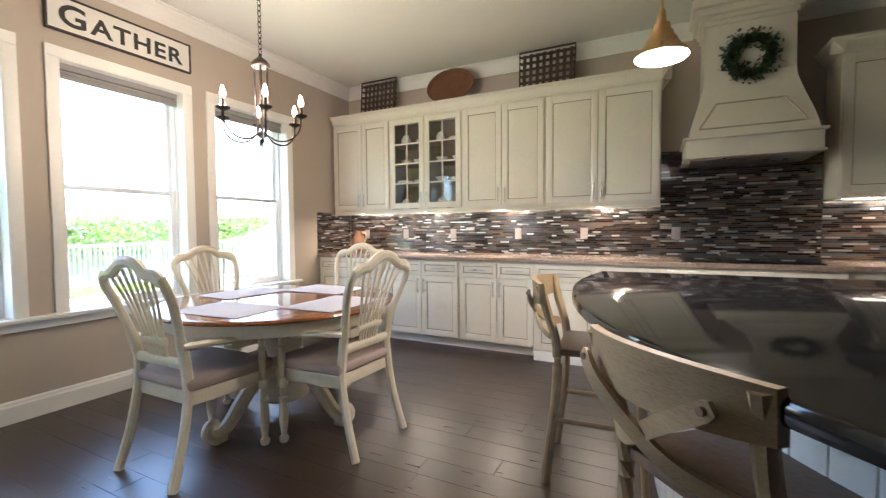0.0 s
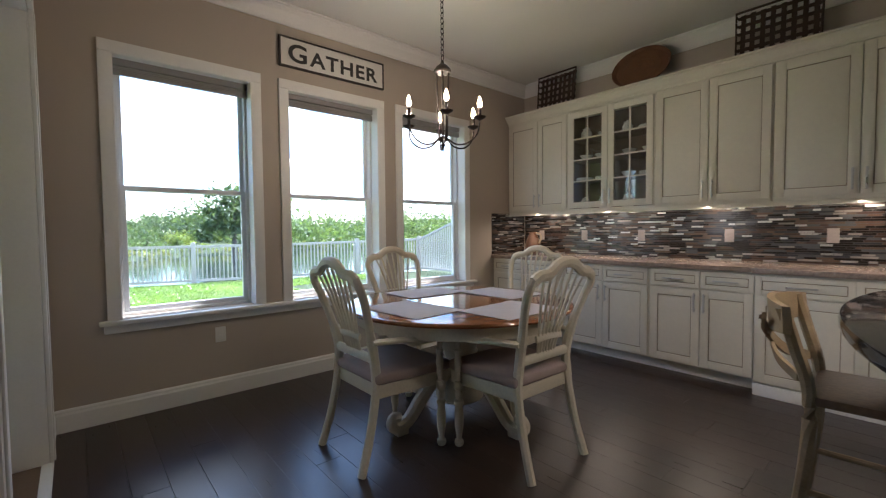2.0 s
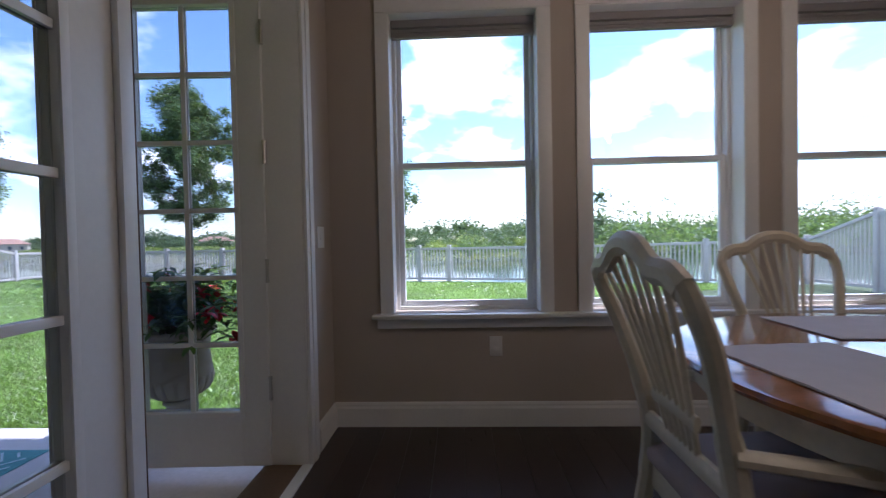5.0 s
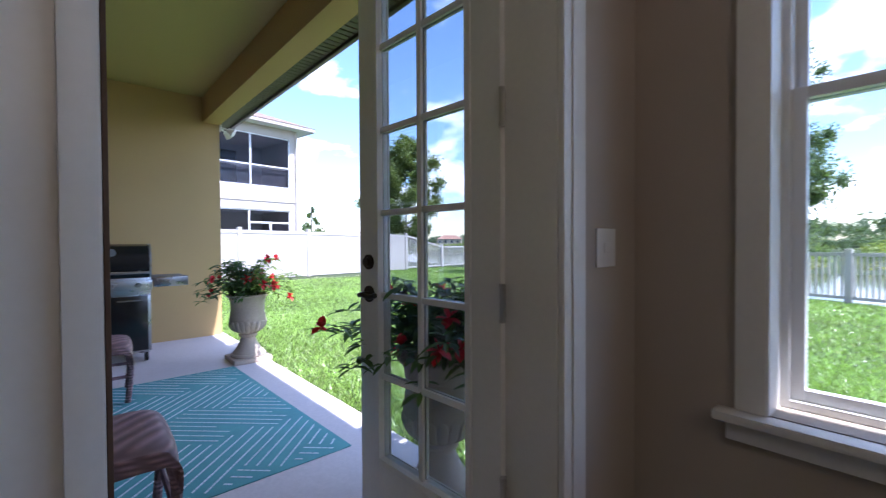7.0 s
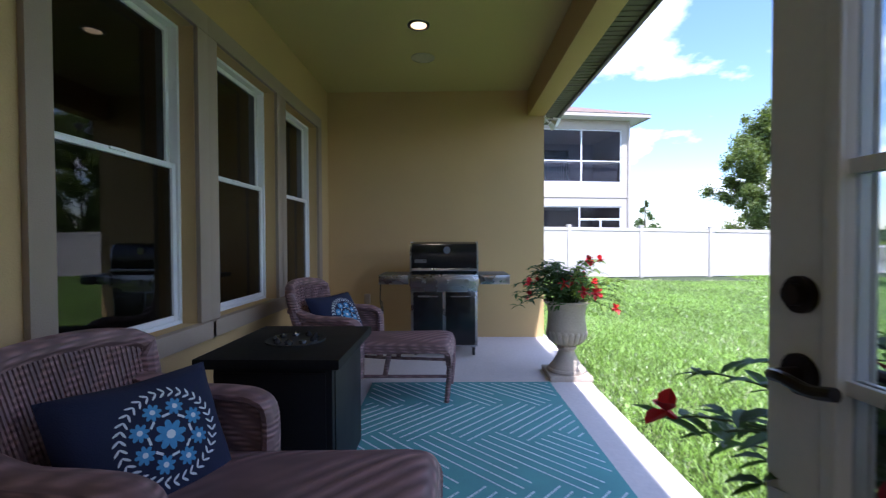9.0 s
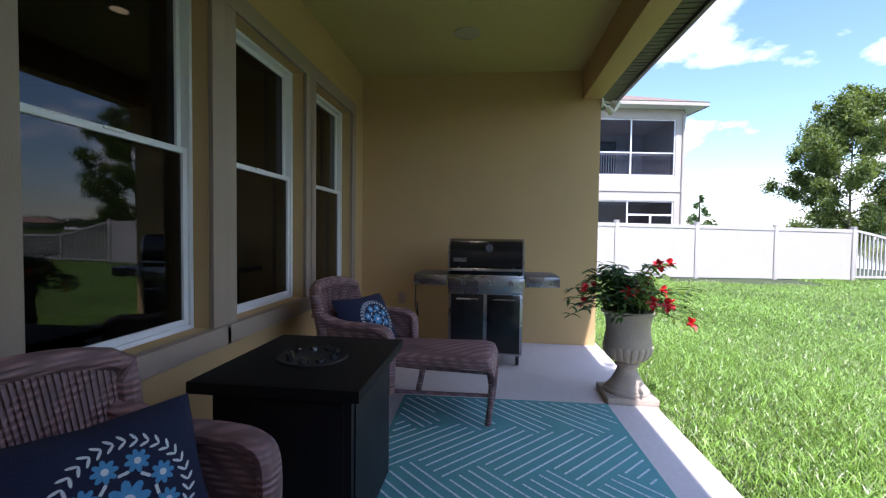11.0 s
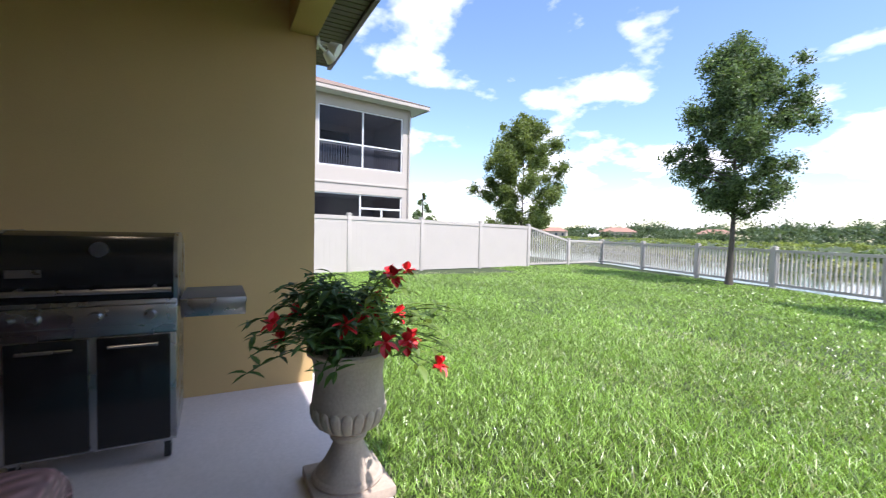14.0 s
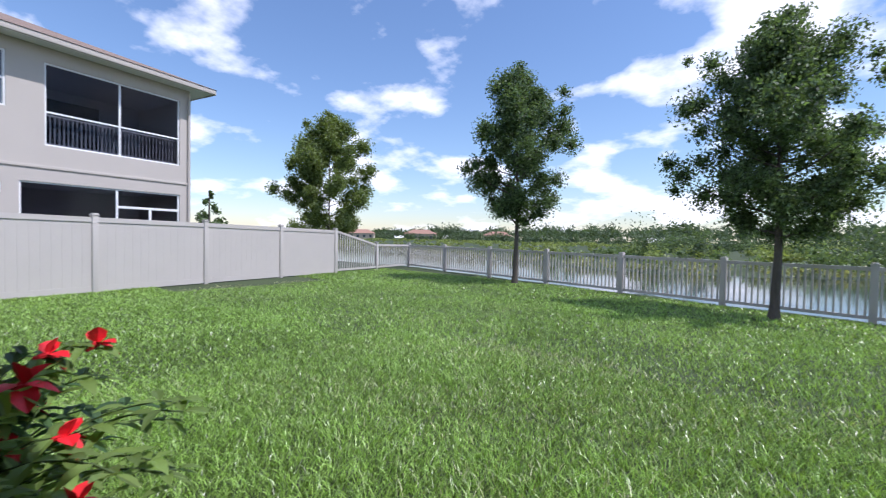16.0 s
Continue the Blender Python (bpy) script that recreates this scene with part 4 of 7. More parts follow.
def turned(z0, z1, r, n=12, cx=0, cy=0, bm=None):
    """A turned leg between two heights."""
    f = [(0, .75), (.03, .95), (.08, .95), (.10, .6), (.14, .55), (.30, .9), (.48, .98), (.62, .75), (.66, 1.0), (.70, 1.0), (.73, .6), (.80, .8), (.86, .65), (.90, 1.05), (1, 1.05)]
    lathe(bm, [(r * k, z0 + (z1 - z0) * t) for t, k in f], n, cx, cy)


def dining_chair(m, arms, label):
    """Origin on the floor under the seat; the back is on the -y side."""
    c = thing("dining_chair", m, label, "chair", "chairs round the table")
    SZ = 0.44
    bm = bm_new()
    vs = [(-0.225, -0.215), (0.225, -0.215), (0.265, 0.225), (-0.265, 0.225)]
    def trap(bm, z0, z1, g, bev):
        b = [bm.verts.new((x + math.copysign(g, x), y + math.copysign(g, y), z0)) for x, y in vs]
        t = [bm.verts.new((x + math.copysign(g, x), y + math.copysign(g, y), z1)) for x, y in vs]
        fs = [bm.faces.new(list(reversed(b))), bm.faces.new(t)] + [bm.faces.new((b[i], b[(i + 1) % 4], t[(i + 1) % 4], t[i])) for i in range(4)]
        bmesh.ops.bevel(bm, geom=list({e for f in fs for e in f.edges}), offset=bev, segments=3, profile=0.6, affect='EDGES', clamp_overlap=True)
    trap(bm, SZ - 0.075, SZ - 0.005, 0.0, 0.008); part("seat_frame", bm, M_CREAM, c)
    bm = bm_new(); trap(bm, SZ - 0.004, SZ + 0.052, -0.014, 0.024); part("seat", bm, M_CUSH, c, "grey-brown fabric seat pad")
    for x in (-1, 1):
        bm = bm_new(); turned(0.0, SZ - 0.075, 0.027, 14, x * 0.232, 0.195, bm); part("front_leg", bm, M_CREAM, c)
        bm = bm_new()
        tube(bm, smooth_pts([(x * 0.222, -0.315, 0.0), (x * 0.212, -0.255, 0.20), (x * 0.205, -0.215, SZ - 0.02), (x * 0.192, -0.215, 0.56), (x * 0.205, -0.245, 0.70), (x * 0.240, -0.290, 0.85), (x * 0.252, -0.325, 0.935), (x * 0.232, -0.340, 0.985)], 5),
             [0.021] * 10 + [0.024] * 10 + [0.020] * 16, 8, square=True, up=Vector((0, 1, 0)))
        part("back_post", bm, M_CREAM, c)
        if arms:
            bm = bm_new()
            tube(bm, smooth_pts([(x * 0.215, -0.235, 0.655), (x * 0.265, -0.10, 0.655), (x * 0.285, 0.06, 0.64), (x * 0.275, 0.165, 0.655), (x * 0.27, 0.20, 0.63)], 5), 0.021, 8, (1.2, 0.75))
            part("arm", bm, M_CREAM, c)
            bm = bm_new(); turned(SZ - 0.075, 0.645, 0.021, 12, x * 0.275, 0.15, bm); part("arm_support", bm, M_CREAM, c)
    bm = bm_new()
    tube(bm, smooth_pts([(-0.240, -0.339, 0.972), (-0.195, -0.344, 0.998), (-0.135, -0.348, 1.004), (-0.07, -0.351, 1.044), (0, -0.352, 1.058), (0.07, -0.351, 1.044), (0.135, -0.348, 1.004), (0.195, -0.344, 0.998), (0.240, -0.339, 0.972)], 4), 0.026, 8, (0.75, 1.05), square=True, up=Vector((0, 0, 1)))
    part("crest_rail", bm, M_CREAM, c)
    bm = bm_new(); tube(bm, [(-0.19, -0.222, 0.565), (0.19, -0.222, 0.565)], 0.022, 8, (0.6, 1.1), square=True); part("lower_rail", bm, M_CREAM, c)
    bm = bm_new(); tube(bm, smooth_pts([(-0.10, -0.243, 0.665), (0, -0.246, 0.672), (0.10, -0.243, 0.665)], 4), 0.014, 8, (0.6, 1.3), square=True); part("cross_rail", bm, M_CREAM, c)
    for i in range(7):
        t = (i - 3) / 3
        bm = bm_new()
        tube(bm, smooth_pts([(t * 0.065, -0.222, 0.57), (t * 0.08, -0.244, 0.67), (t * 0.125, -0.292, 0.85), (t * 0.17, -0.346, 1.035 - 0.035 * abs(t))], 4), 0.0075, 6)
        part("spindle", bm, M_CREAM, c)
    return c


TX, TY = 2.06, -1.40
dining_chair(pose(1.487, -1.422, 0, 0, 0, -90), True, "cream painted dining armchair with a fan of spindles")
dining_chair(pose(1.977, -1.928, 0, 0, 0, -1.5), True, "cream painted dining armchair with a grey-brown seat")
dining_chair(pose(2.20, -0.755, 0, 0, 0, 180), False, "cream painted dining chair near the window")
dining_chair(pose(2.77, -1.26, 0, 0, 0, 92), False, "cream painted dining chair on the kitchen side")

tab = thing("dining_table", pose(TX, TY, 0), "round cherry-topped dining table on a cream pedestal", "table")
R = 0.735
bm = bm_new()
lathe(bm, [(R - 0.03, 0.722), (R - 0.008, 0.726), (R, 0.737), (R - 0.006, 0.748), (R - 0.02, 0.7515), (0.001, 0.752)], 72)
part("tabletop", bm, M_TOP, tab, "glossy cherry wood top")
bm = bm_new(); lathe(bm, [(R - 0.075, 0.645), (R - 0.06, 0.65), (R - 0.06, 0.7215), (R - 0.09, 0.7215), (R - 0.09, 0.65)], 64, cap=False); part("apron", bm, M_CREAM, tab)
bm = bm_new(); lathe(bm, [(0.14, 0.10), (0.16, 0.12), (0.15, 0.20), (0.10, 0.26), (0.085, 0.34), (0.12, 0.46), (0.135, 0.54), (0.09, 0.60), (0.11, 0.64), (0.20, 0.66), (0.22, 0.721)], 32); part("pedestal", bm, M_CREAM, tab)
for k in range(4):
    bm = bm_new()
    pts = smooth_pts([(0.10, 0, 0.30), (0.22, 0, 0.27), (0.33, 0, 0.17), (0.42, 0, 0.075), (0.50, 0, 0.045), (0.545, 0, 0.075), (0.53, 0, 0.115), (0.49, 0, 0.105)], 5)
    rr = [0.052 - 0.022 * i / (len(pts) - 1) for i in range(len(pts))]
    tube(bm, pts, rr, 10, (0.95, 0.95), up=Vector((0, 1, 0)))
    box(bm, 0.44, -0.03, 0.0, 0.52, 0.03, 0.045, 0.01)
    bmesh.ops.transform(bm, matrix=Matrix.Rotation(radians(90 * k), 4, 'Z'), verts=bm.verts[:])
    part("scroll_foot", bm, M_CREAM, tab)


def placemat(x, y, rot, seed):
    """Woven mat with slight folds and a frayed edge."""
    r = random.Random(seed)
    p = thing("placemat", pose(x, y, 0.7535, 0, 0, rot), "pale grey woven linen placemat on the table", "placemat", "placemats")
    bm = bm_new()
    nx, ny = 20, 14
    g = [[bm.verts.new(((i / nx - 0.5) * 0.50, (j / ny - 0.5) * 0.36, 0.003 + 0.0035 * max(0, noise.noise((i * 0.35 + seed * 7, j * 0.4, 0.3))) )) for i in range(nx + 1)] for j in range(ny + 1)]
    for j in range(ny):
        for i in range(nx):
            bm.faces.new((g[j][i], g[j][i + 1], g[j + 1][i + 1], g[j + 1][i]))
    ret = bmesh.ops.extrude_face_region(bm, geom=bm.faces[:])
    for v in ret["geom"]:
        if isinstance(v, bmesh.types.BMVert):
            v.co.z -= 0.0028
    part("cloth", bm, M_MAT, p)
    bm = bm_new()
    for s in (-1, 1):
        for i in range(44):
            x0 = -0.245 + 0.49 * i / 43
            box(bm, x0 - 0.0018, s * 0.180 - 0.006, 0.0004, x0 + 0.0018, s * 0.180 + 0.006 + r.uniform(-0.002, 0.002), 0.002)
    tagged(part("fringe", bm, M_MAT, p, smooth=False), kind="stuff")
    return p


placemat(TX - 0.43, TY - 0.05, -86, 1); placemat(TX - 0.02, TY - 0.46, 3, 2); placemat(TX + 0.06, TY + 0.43, 178, 3); placemat(TX + 0.44, TY + 0.02, 92, 4)

# chandelier over the table
CHX, CHY, CHZ = 1.95, -1.38, 0.06
M_BULB = glow("candle_bulb", (1.0, 0.74, 0.42), 9.0)
ch = thing("chandelier", pose(CHX, CHY, CHZ), "dark bronze six-arm chandelier with lit candle bulbs", "chandelier")
bm = bm_new(); lathe(bm, [(0.062, H - CHZ - 0.022), (0.062, H - CHZ - 0.012), (0.05, H - CHZ - 0.001)], 20); part("ceiling_rose", bm, M_BRONZE, ch)
bm = bm_new()
z = 2.23
i = 0
while z < H - CHZ - 0.03:
    a = Vector((0.011, 0, 0)) if i % 2 else Vector((0, 0.011, 0))
    tube(bm, [Vector((0, 0, z + 0.02)) + a * math.cos(q) + Vector((0, 0, 0.021 * math.sin(q))) for q in (2 * math.pi * k / 10 for k in range(11))], 0.0028, 5, caps=False)
    z += 0.033; i += 1
part("chain", bm, M_BRONZE, ch)
bm = bm_new(); lathe(bm, [(0.052, 2.155), (0.056, 2.165), (0.052, 2.178), (0.034, 2.20), (0.012, 2.215), (0.008, 2.235)], 20); part("top_cap", bm, M_BRONZE, ch)
for k in range(4):
    a = radians(45 + 90 * k)
    bm = bm_new(); tube(bm, [(0.038 * math.cos(a), 0.038 * math.sin(a), 2.158), (0.026 * math.cos(a), 0.026 * math.sin(a), 1.745)], 0.0055, 6); part("cage_rod", bm, M_BRONZE, ch)
bm = bm_new(); lathe(bm, [(0.004, 1.66), (0.007, 1.685), (0.016, 1.70), (0.009, 1.715), (0.034, 1.732), (0.036, 1.745), (0.02, 1.756)], 16); part("bottom_finial", bm, M_BRONZE, ch)
for k in range(6):
    a = radians(54 + 60 * k)
    d = Vector((math.cos(a), math.sin(a), 0))
    bm = bm_new()
    tube(bm, smooth_pts([d * 0.025 + Vector((0, 0, 1.745)), d * 0.09 + Vector((0, 0, 1.70)), d * 0.17 + Vector((0, 0, 1.70)), d * 0.235 + Vector((0, 0, 1.755)), d * 0.25 + Vector((0, 0, 1.835))], 5), 0.0055, 6)
    arm = part("arm", bm, M_BRONZE, ch)
    px, py = d.x * 0.25, d.y * 0.25
    bm = bm_new(); lathe(bm, [(0.012, 1.832), (0.036, 1.845), (0.04, 1.852), (0.014, 1.850)], 16, px, py); part("drip_pan", bm, M_BRONZE, arm)
    bm = bm_new(); lathe(bm, [(0.0105, 1.851), (0.0105, 1.90), (0.009, 1.905)], 12, px, py); part("candle_sleeve", bm, M_BRONZE, arm)
    bm = bm_new(); lathe(bm, [(0.006, 1.906), (0.014, 1.918), (0.0155, 1.932), (0.010, 1.955), (0.003, 1.976)], 12, px, py); part("bulb", bm, M_BULB, arm, "glowing candle bulb")
    lamp("chandelier_lamp", 'POINT', (CHX + d.x * 0.25, CHY + d.y * 0.25, 1.995 + CHZ), 0.85, (1.0, 0.80, 0.56), 0.02)

# pendant over the island
M_BRASS = surface("polished_brass", (0.62, 0.40, 0.20), 0.22, 0.1, 20, 100, 0.02, metal=1.0)
PX, PY, PZ = 2.262, -3.612, 0.14
pd = thing("pendant_lamp", pose(PX, PY, PZ), "stepped polished brass pendant lamp, lit", "lamp")
bm = bm_new(); lathe(bm, [(q_ * 0.98, 1.835 + (z_ - 1.835) * 1.05) for q_, z_ in [(0.118, 1.835), (0.122, 1.838), (0.116, 1.85), (0.085, 1.875), (0.08, 1.885), (0.072, 1.887), (0.066, 1.91), (0.056, 1.914), (0.05, 1.94), (0.04, 1.945), (0.036, 1.975), (0.02, 1.982), (0.016, 2.03), (0.009, 2.04)]], 32); part("shade", bm, M_BRASS, pd)
bm = bm_new(); lathe(bm, [(0.108, 1.829), (0.113, 1.8335)], 28); part("diffuser", bm, glow("white_diffuser", (1.0, 0.90, 0.75), 4.0), pd, "glowing white diffuser")
bm = bm_new(); tube(bm, [(0, 0, 2.04), (0, 0, H - PZ - 0.02)], 0.006, 8); part("rod", bm, M_BRASS, pd)
bm = bm_new(); lathe(bm, [(0.06, H - PZ - 0.02), (0.055, H - PZ - 0.001)], 20); part("ceiling_rose", bm, M_BRASS, pd)
lamp("pendant_light", 'SPOT', (PX, PY, 1.82 + PZ), 17.0, (1.0, 0.84, 0.64), 0.08, (PX, PY, 0), wide=150)
# strip lights under the wall cabinets
for yy, ln in ((-0.45, 0.75), (-1.30, 0.8), (-2.19, 0.8), (-3.13, 0.85), (-5.25, 0.8)):
    s = thing("under_cabinet_light", pose(4.29, yy, UZ0 - 0.013), "slim lit strip light under the wall cabinet", "lamp", "strip lights")
    bm = bm_new(); box(bm, -0.012, -ln / 2, 0.004, 0.012, ln / 2, 0.012, 0.002); part("housing", bm, M_WHITE, s)
    bm = bm_new(); box(bm, -0.008, -ln / 2 + 0.01, 0.0005, 0.008, ln / 2 - 0.01, 0.0035); part("diffuser", bm, glow("strip_diffuser", (1.0, 0.82, 0.58), 6.0), s)
    lamp("strip_lamp", 'AREA', (4.29, yy, UZ0 - 0.016), 0.75, (1.0, 0.80, 0.55), 0.02, (4.29 + 0.05, yy, 0), ln)

# sign
sg = thing("wall_sign", pose(1.430, -0.004, 2.552), "white wooden sign with dark letters reading GATHER", "sign")
bm = bm_new(); box(bm, 0.0, -0.02, 0.0, 0.95, 0.0, 0.215, 0.003); part("board", bm, surface("white_sign_paint", (0.72, 0.70, 0.66), 0.7, 0.06), sg)
bm = bm_new(); frame_rect(bm, -0.012, 0.962, -0.012, 0.227, -0.028, 0.002, 0.012, 0.002); part("frame", bm, surface("dark_sign_edge", (0.05, 0.042, 0.038), 0.7), sg, "thin dark frame")
M_INK = surface("charcoal_letter_paint", (0.035, 0.033, 0.033), 0.7)
for txt, x, size in (("G", 0.055, 0.200), ("ATHER", 0.245, 0.165)):
    cu = bpy.data.curves.new("letters", 'FONT')
    cu.body, cu.size, cu.extrude, cu.offset, cu.space_character = txt, size, 0.001, 0.004, 1.12
    cu.materials.append(M_INK)
    o = new("letters", cu)
    o.parent = sg
    o.matrix_local = pose(x, -0.0215, 0.04, 90, 0, 0) @ Matrix.Diagonal((1.16, 1, 1, 1))

# baskets, tray, jug and dishes
M_LATH = surface("dark_basket_lath", (0.045, 0.026, 0.018), 0.7, 0.3, 8, 60, 0.3)


def lath_basket(y, w, h, name_label):
    b = thing("tobacco_basket", pose(XE - 0.185, y, UZ1 + 0.10, 0, 6, 0), name_label, "basket", "lath baskets")
    k = 8
    for i in range(k):
        yy = -w / 2 + w * (i + 0.5) / k
        bm = bm_new(); box(bm, -0.004 + 0.006 * (i % 2), yy - 0.017, 0.01, 0.0 + 0.006 * (i % 2), yy + 0.017, h - 0.01); part("upright_lath", bm, M_LATH, b, smooth=False)
    for i in range(6):
        zz = h * (i + 0.5) / 6
        bm = bm_new(); box(bm, -0.003, -w / 2, zz - 0.014, 0.001, w / 2, zz + 0.014); part("cross_lath", bm, M_LATH, b, smooth=False)
    bm = bm_new()
    tube(bm, [(-0.035, -w / 2, 0.0), (-0.035, -w / 2 - 0.01, h), (-0.035, w / 2 + 0.01, h), (-0.035, w / 2, 0.0), (-0.035, -w / 2, 0.0)], 0.011, 6, up=Vector((1, 0, 0)))
    part("rim", bm, M_LATH, b)
    for s in (-1, 1):
        for i in range(6):
            zz = h * (i + 0.5) / 6
            bm = bm_new(); tube(bm, [(-0.001, s * w / 2, zz), (-0.035, s * (w / 2 + 0.006), zz)], 0.012, 6, (0.25, 1)); part("side_lath", bm, M_LATH, b)
    return b


lath_basket(-0.60, 0.47, 0.41, "dark woven lath basket leaning on the wall over the cabinets")
lath_basket(-2.61, 0.53, 0.40, "large dark woven lath basket standing on the cabinets")
M_WICKB = surface("brown_coiled_wicker", (0.15, 0.065, 0.03), 0.6, 0.25, 10, 90, 0.5)
tr = thing("wicker_tray", pose(XE - 0.165, -1.55, UZ1 + 0.10 + 0.198, 0, -76, 0), "oval brown wicker tray leaning over the cabinets", "tray")
bm = bm_new(); lathe(bm, [(q_ * 1.02, z_) for q_, z_ in [(0.001, 0.0), (0.06, 0.004), (0.065, 0.0), (0.12, 0.004), (0.125, 0.0), (0.18, 0.004), (0.185, 0.0), (0.245, 0.003), (0.27, 0.03), (0.278, 0.034), (0.28, 0.026), (0.25, -0.006), (0.001, -0.008)]], 48, cap=False); bmesh.ops.transform(bm, matrix=Matrix.Diagonal((0.70, 1, 1, 1)), verts=bm.verts[:]); part("tray", bm, M_WICKB, tr)
jug = thing("jug", pose(4.22, -0.36, 0.928), "brown glazed pottery jug on the worktop", "jug")
bm = bm_new(); lathe(bm, [(0.055, 0), (0.06, 0.01), (0.085, 0.08), (0.088, 0.13), (0.06, 0.20), (0.045, 0.235), (0.05, 0.265), (0.046, 0.265), (0.04, 0.235)], 28); part("body", bm, surface("brown_glaze_pottery", (0.20, 0.10, 0.055), 0.3, 0.3), jug)
bm = bm_new(); tube(bm, smooth_pts([(0.0, -0.045, 0.25), (0, -0.10, 0.24), (0, -0.115, 0.18), (0, -0.082, 0.13)], 5), 0.009, 8); part("handle", bm, surface("pale_rim", (0.45, 0.36, 0.25), 0.4), jug)
M_CHINA = surface("white_china", (0.70, 0.68, 0.63), 0.25, 0.05)
dish = [("bowl", [(0.03, 0), (0.035, 0.006), (0.07, 0.05), (0.075, 0.06), (0.071, 0.06), (0.03, 0.012)]), ("jar", [(0.045, 0), (0.06, 0.03), (0.062, 0.08), (0.04, 0.115), (0.045, 0.13), (0.012, 0.135), (0.014, 0.15)]),
        ("cup", [(0.03, 0), (0.04, 0.03), (0.042, 0.075), (0.038, 0.075), (0.035, 0.01)]), ("plate_stack", [(0.06, 0), (0.10, 0.012), (0.10, 0.02), (0.102, 0.03), (0.10, 0.042), (0.05, 0.03)])]
r = random.Random(8)
h_ = UZ1 - UZ0
for k in range(4):
    zf = UZ0 + (0.021 if k == 0 else 0.09 + (h_ - 0.18) * k / 4 + 0.009)
    for yy in (-0.95, -1.15, -1.43, -1.64):
        nm, pr = dish[r.randrange(4)]
        q = r.uniform(0.8, 1.0)
        bm = bm_new(); lathe(bm, [(a * q, b * q) for a, b in pr], 20)
        solid(nm, bm, M_CHINA, "white china %s on the cabinet shelf" % nm.replace("_", " "), nm.replace("_", " "), group="china").location = (4.36, yy + r.uniform(-0.02, 0.02), zf)
# cooktop
ck = thing("cooktop", pose(4.13, -4.225, 0.929), "black gas cooktop with cast iron grates set in the worktop", "cooktop")
bm = bm_new(); box(bm, -0.26, -0.44, 0.0, 0.26, 0.44, 0.012, 0.005); part("glass_top", bm, M_BLACK, ck)
for gy in (-0.29, 0.0, 0.29):
    bm = bm_new()
    for o in (-0.2, -0.07, 0.07, 0.2):
        box(bm, o - 0.006, gy - 0.135, 0.03, o + 0.006, gy + 0.135, 0.044, 0.002)
    for o in (-0.13, 0.13):
        box(bm, -0.21, gy + o - 0.006, 0.012, 0.21, gy + o + 0.006, 0.03, 0.002)
    part("grate", bm, M_RUBBER, ck)
    bm = bm_new(); lathe(bm, [(0.045, 0.0125), (0.045, 0.022), (0.03, 0.026)], 16, 0.05, gy); part("burner", bm, M_STEEL, ck)


# ---- yard ----
def ground_z(x, y):
    k = 0.016 - 0.0009 * min(max(-4.0 - x, -10), 13)
    yy = min(max(y, 0.0), 16.5)
    z = -0.115 - k * yy
    edge = 15.9 - 0.21 * (min(max(x, -17.0), 12.0) + 16.4)
    if y > edge:
        z -= 0.24 * min(y - edge, 6.0)
    return z


def bank(x):
    """Where the pond ends on the far side."""
    return 41 + 5 * math.sin(x * 0.06) + 0.25 * x if x > -10 else 36.0 - 0.33 * (x + 10)


M_GRASSG = surface("lawn_soil", (0.040, 0.060, 0.018), 0.95, 0.35, 1.2, 60, 0.6)
M_BLADE = translucent(surface("grass_blade", (0.235, 0.368, 0.085), 0.32, 0.34, 0.35, 30, 0.0, island=0.75, spec=0.7), 0.32)
# Pale blades: part dry grass, part the lawn's whitish sheen as colour.
M_STRAW = translucent(surface("pale_dry_and_sheen_blade", (0.50, 0.52, 0.30), 0.40, 0.2, 0.8, 30, 0.0, island=0.4, spec=0.7), 0.25)
M_FENCE = surface("taupe_grey_vinyl", (0.50, 0.465, 0.43), 0.5, 0.04, 2, 40, 0.02)


def sheet(name, xs, ys, zf, material, label, category):
    vs = [(x, y, zf(x, y)) for y in ys for x in xs]
    k = len(xs)
    fs = [(j * k + i, j * k + i + 1, (j + 1) * k + i + 1, (j + 1) * k + i) for j in range(len(ys) - 1) for i in range(k - 1)]
    me = bpy.data.meshes.new(name)
    me.from_pydata(vs, [], fs)
    me.materials.append(material)
    for p in me.polygons:
        p.use_smooth = True
    return tagged(new(name, me), label, category, "", "structure")


xs = [-400, -200, -120, -80, -60, -45, -35] + [-30 + i * 1.0 for i in range(60)] + [35, 45, 60, 80, 120, 200, 400]
ys = [-60, -30, -12, 0.0] + [i * 0.75 for i in range(1, 28)] + [22, 24, 27, 30, 36, 40, 44, 50, 60, 80, 120, 200, 400, 700]
POND_W = -1.22


def land(x, y):
    """Lawn, the pond's bed behind the fence, and the far bank."""
    if y < 0.001 and -5.8 < x < 4.6:
        return -0.45
    z = ground_z(x, y)
    far = bank(x)
    if 22 < y < far:
        z = min(z, -2.2)
    elif y >= far:
        z = -1.15 + min((y - far) * 0.04, 1.1)
    return z


sheet("ground", xs, ys, land, M_GRASSG, "mown green lawn sloping to a pond", "lawn")
M_WATER = surface("pond_water", (0.02, 0.03, 0.035), 0.06, 0.1, 0.5, 2.2, 0.35)
bm = bm_new()
box(bm, -300, 15.5, POND_W - 0.1, 200, 150, POND_W)
solid("pond_water", bm, M_WATER, "still blue-grey pond water with ripples", "water", "structure", smooth=False)


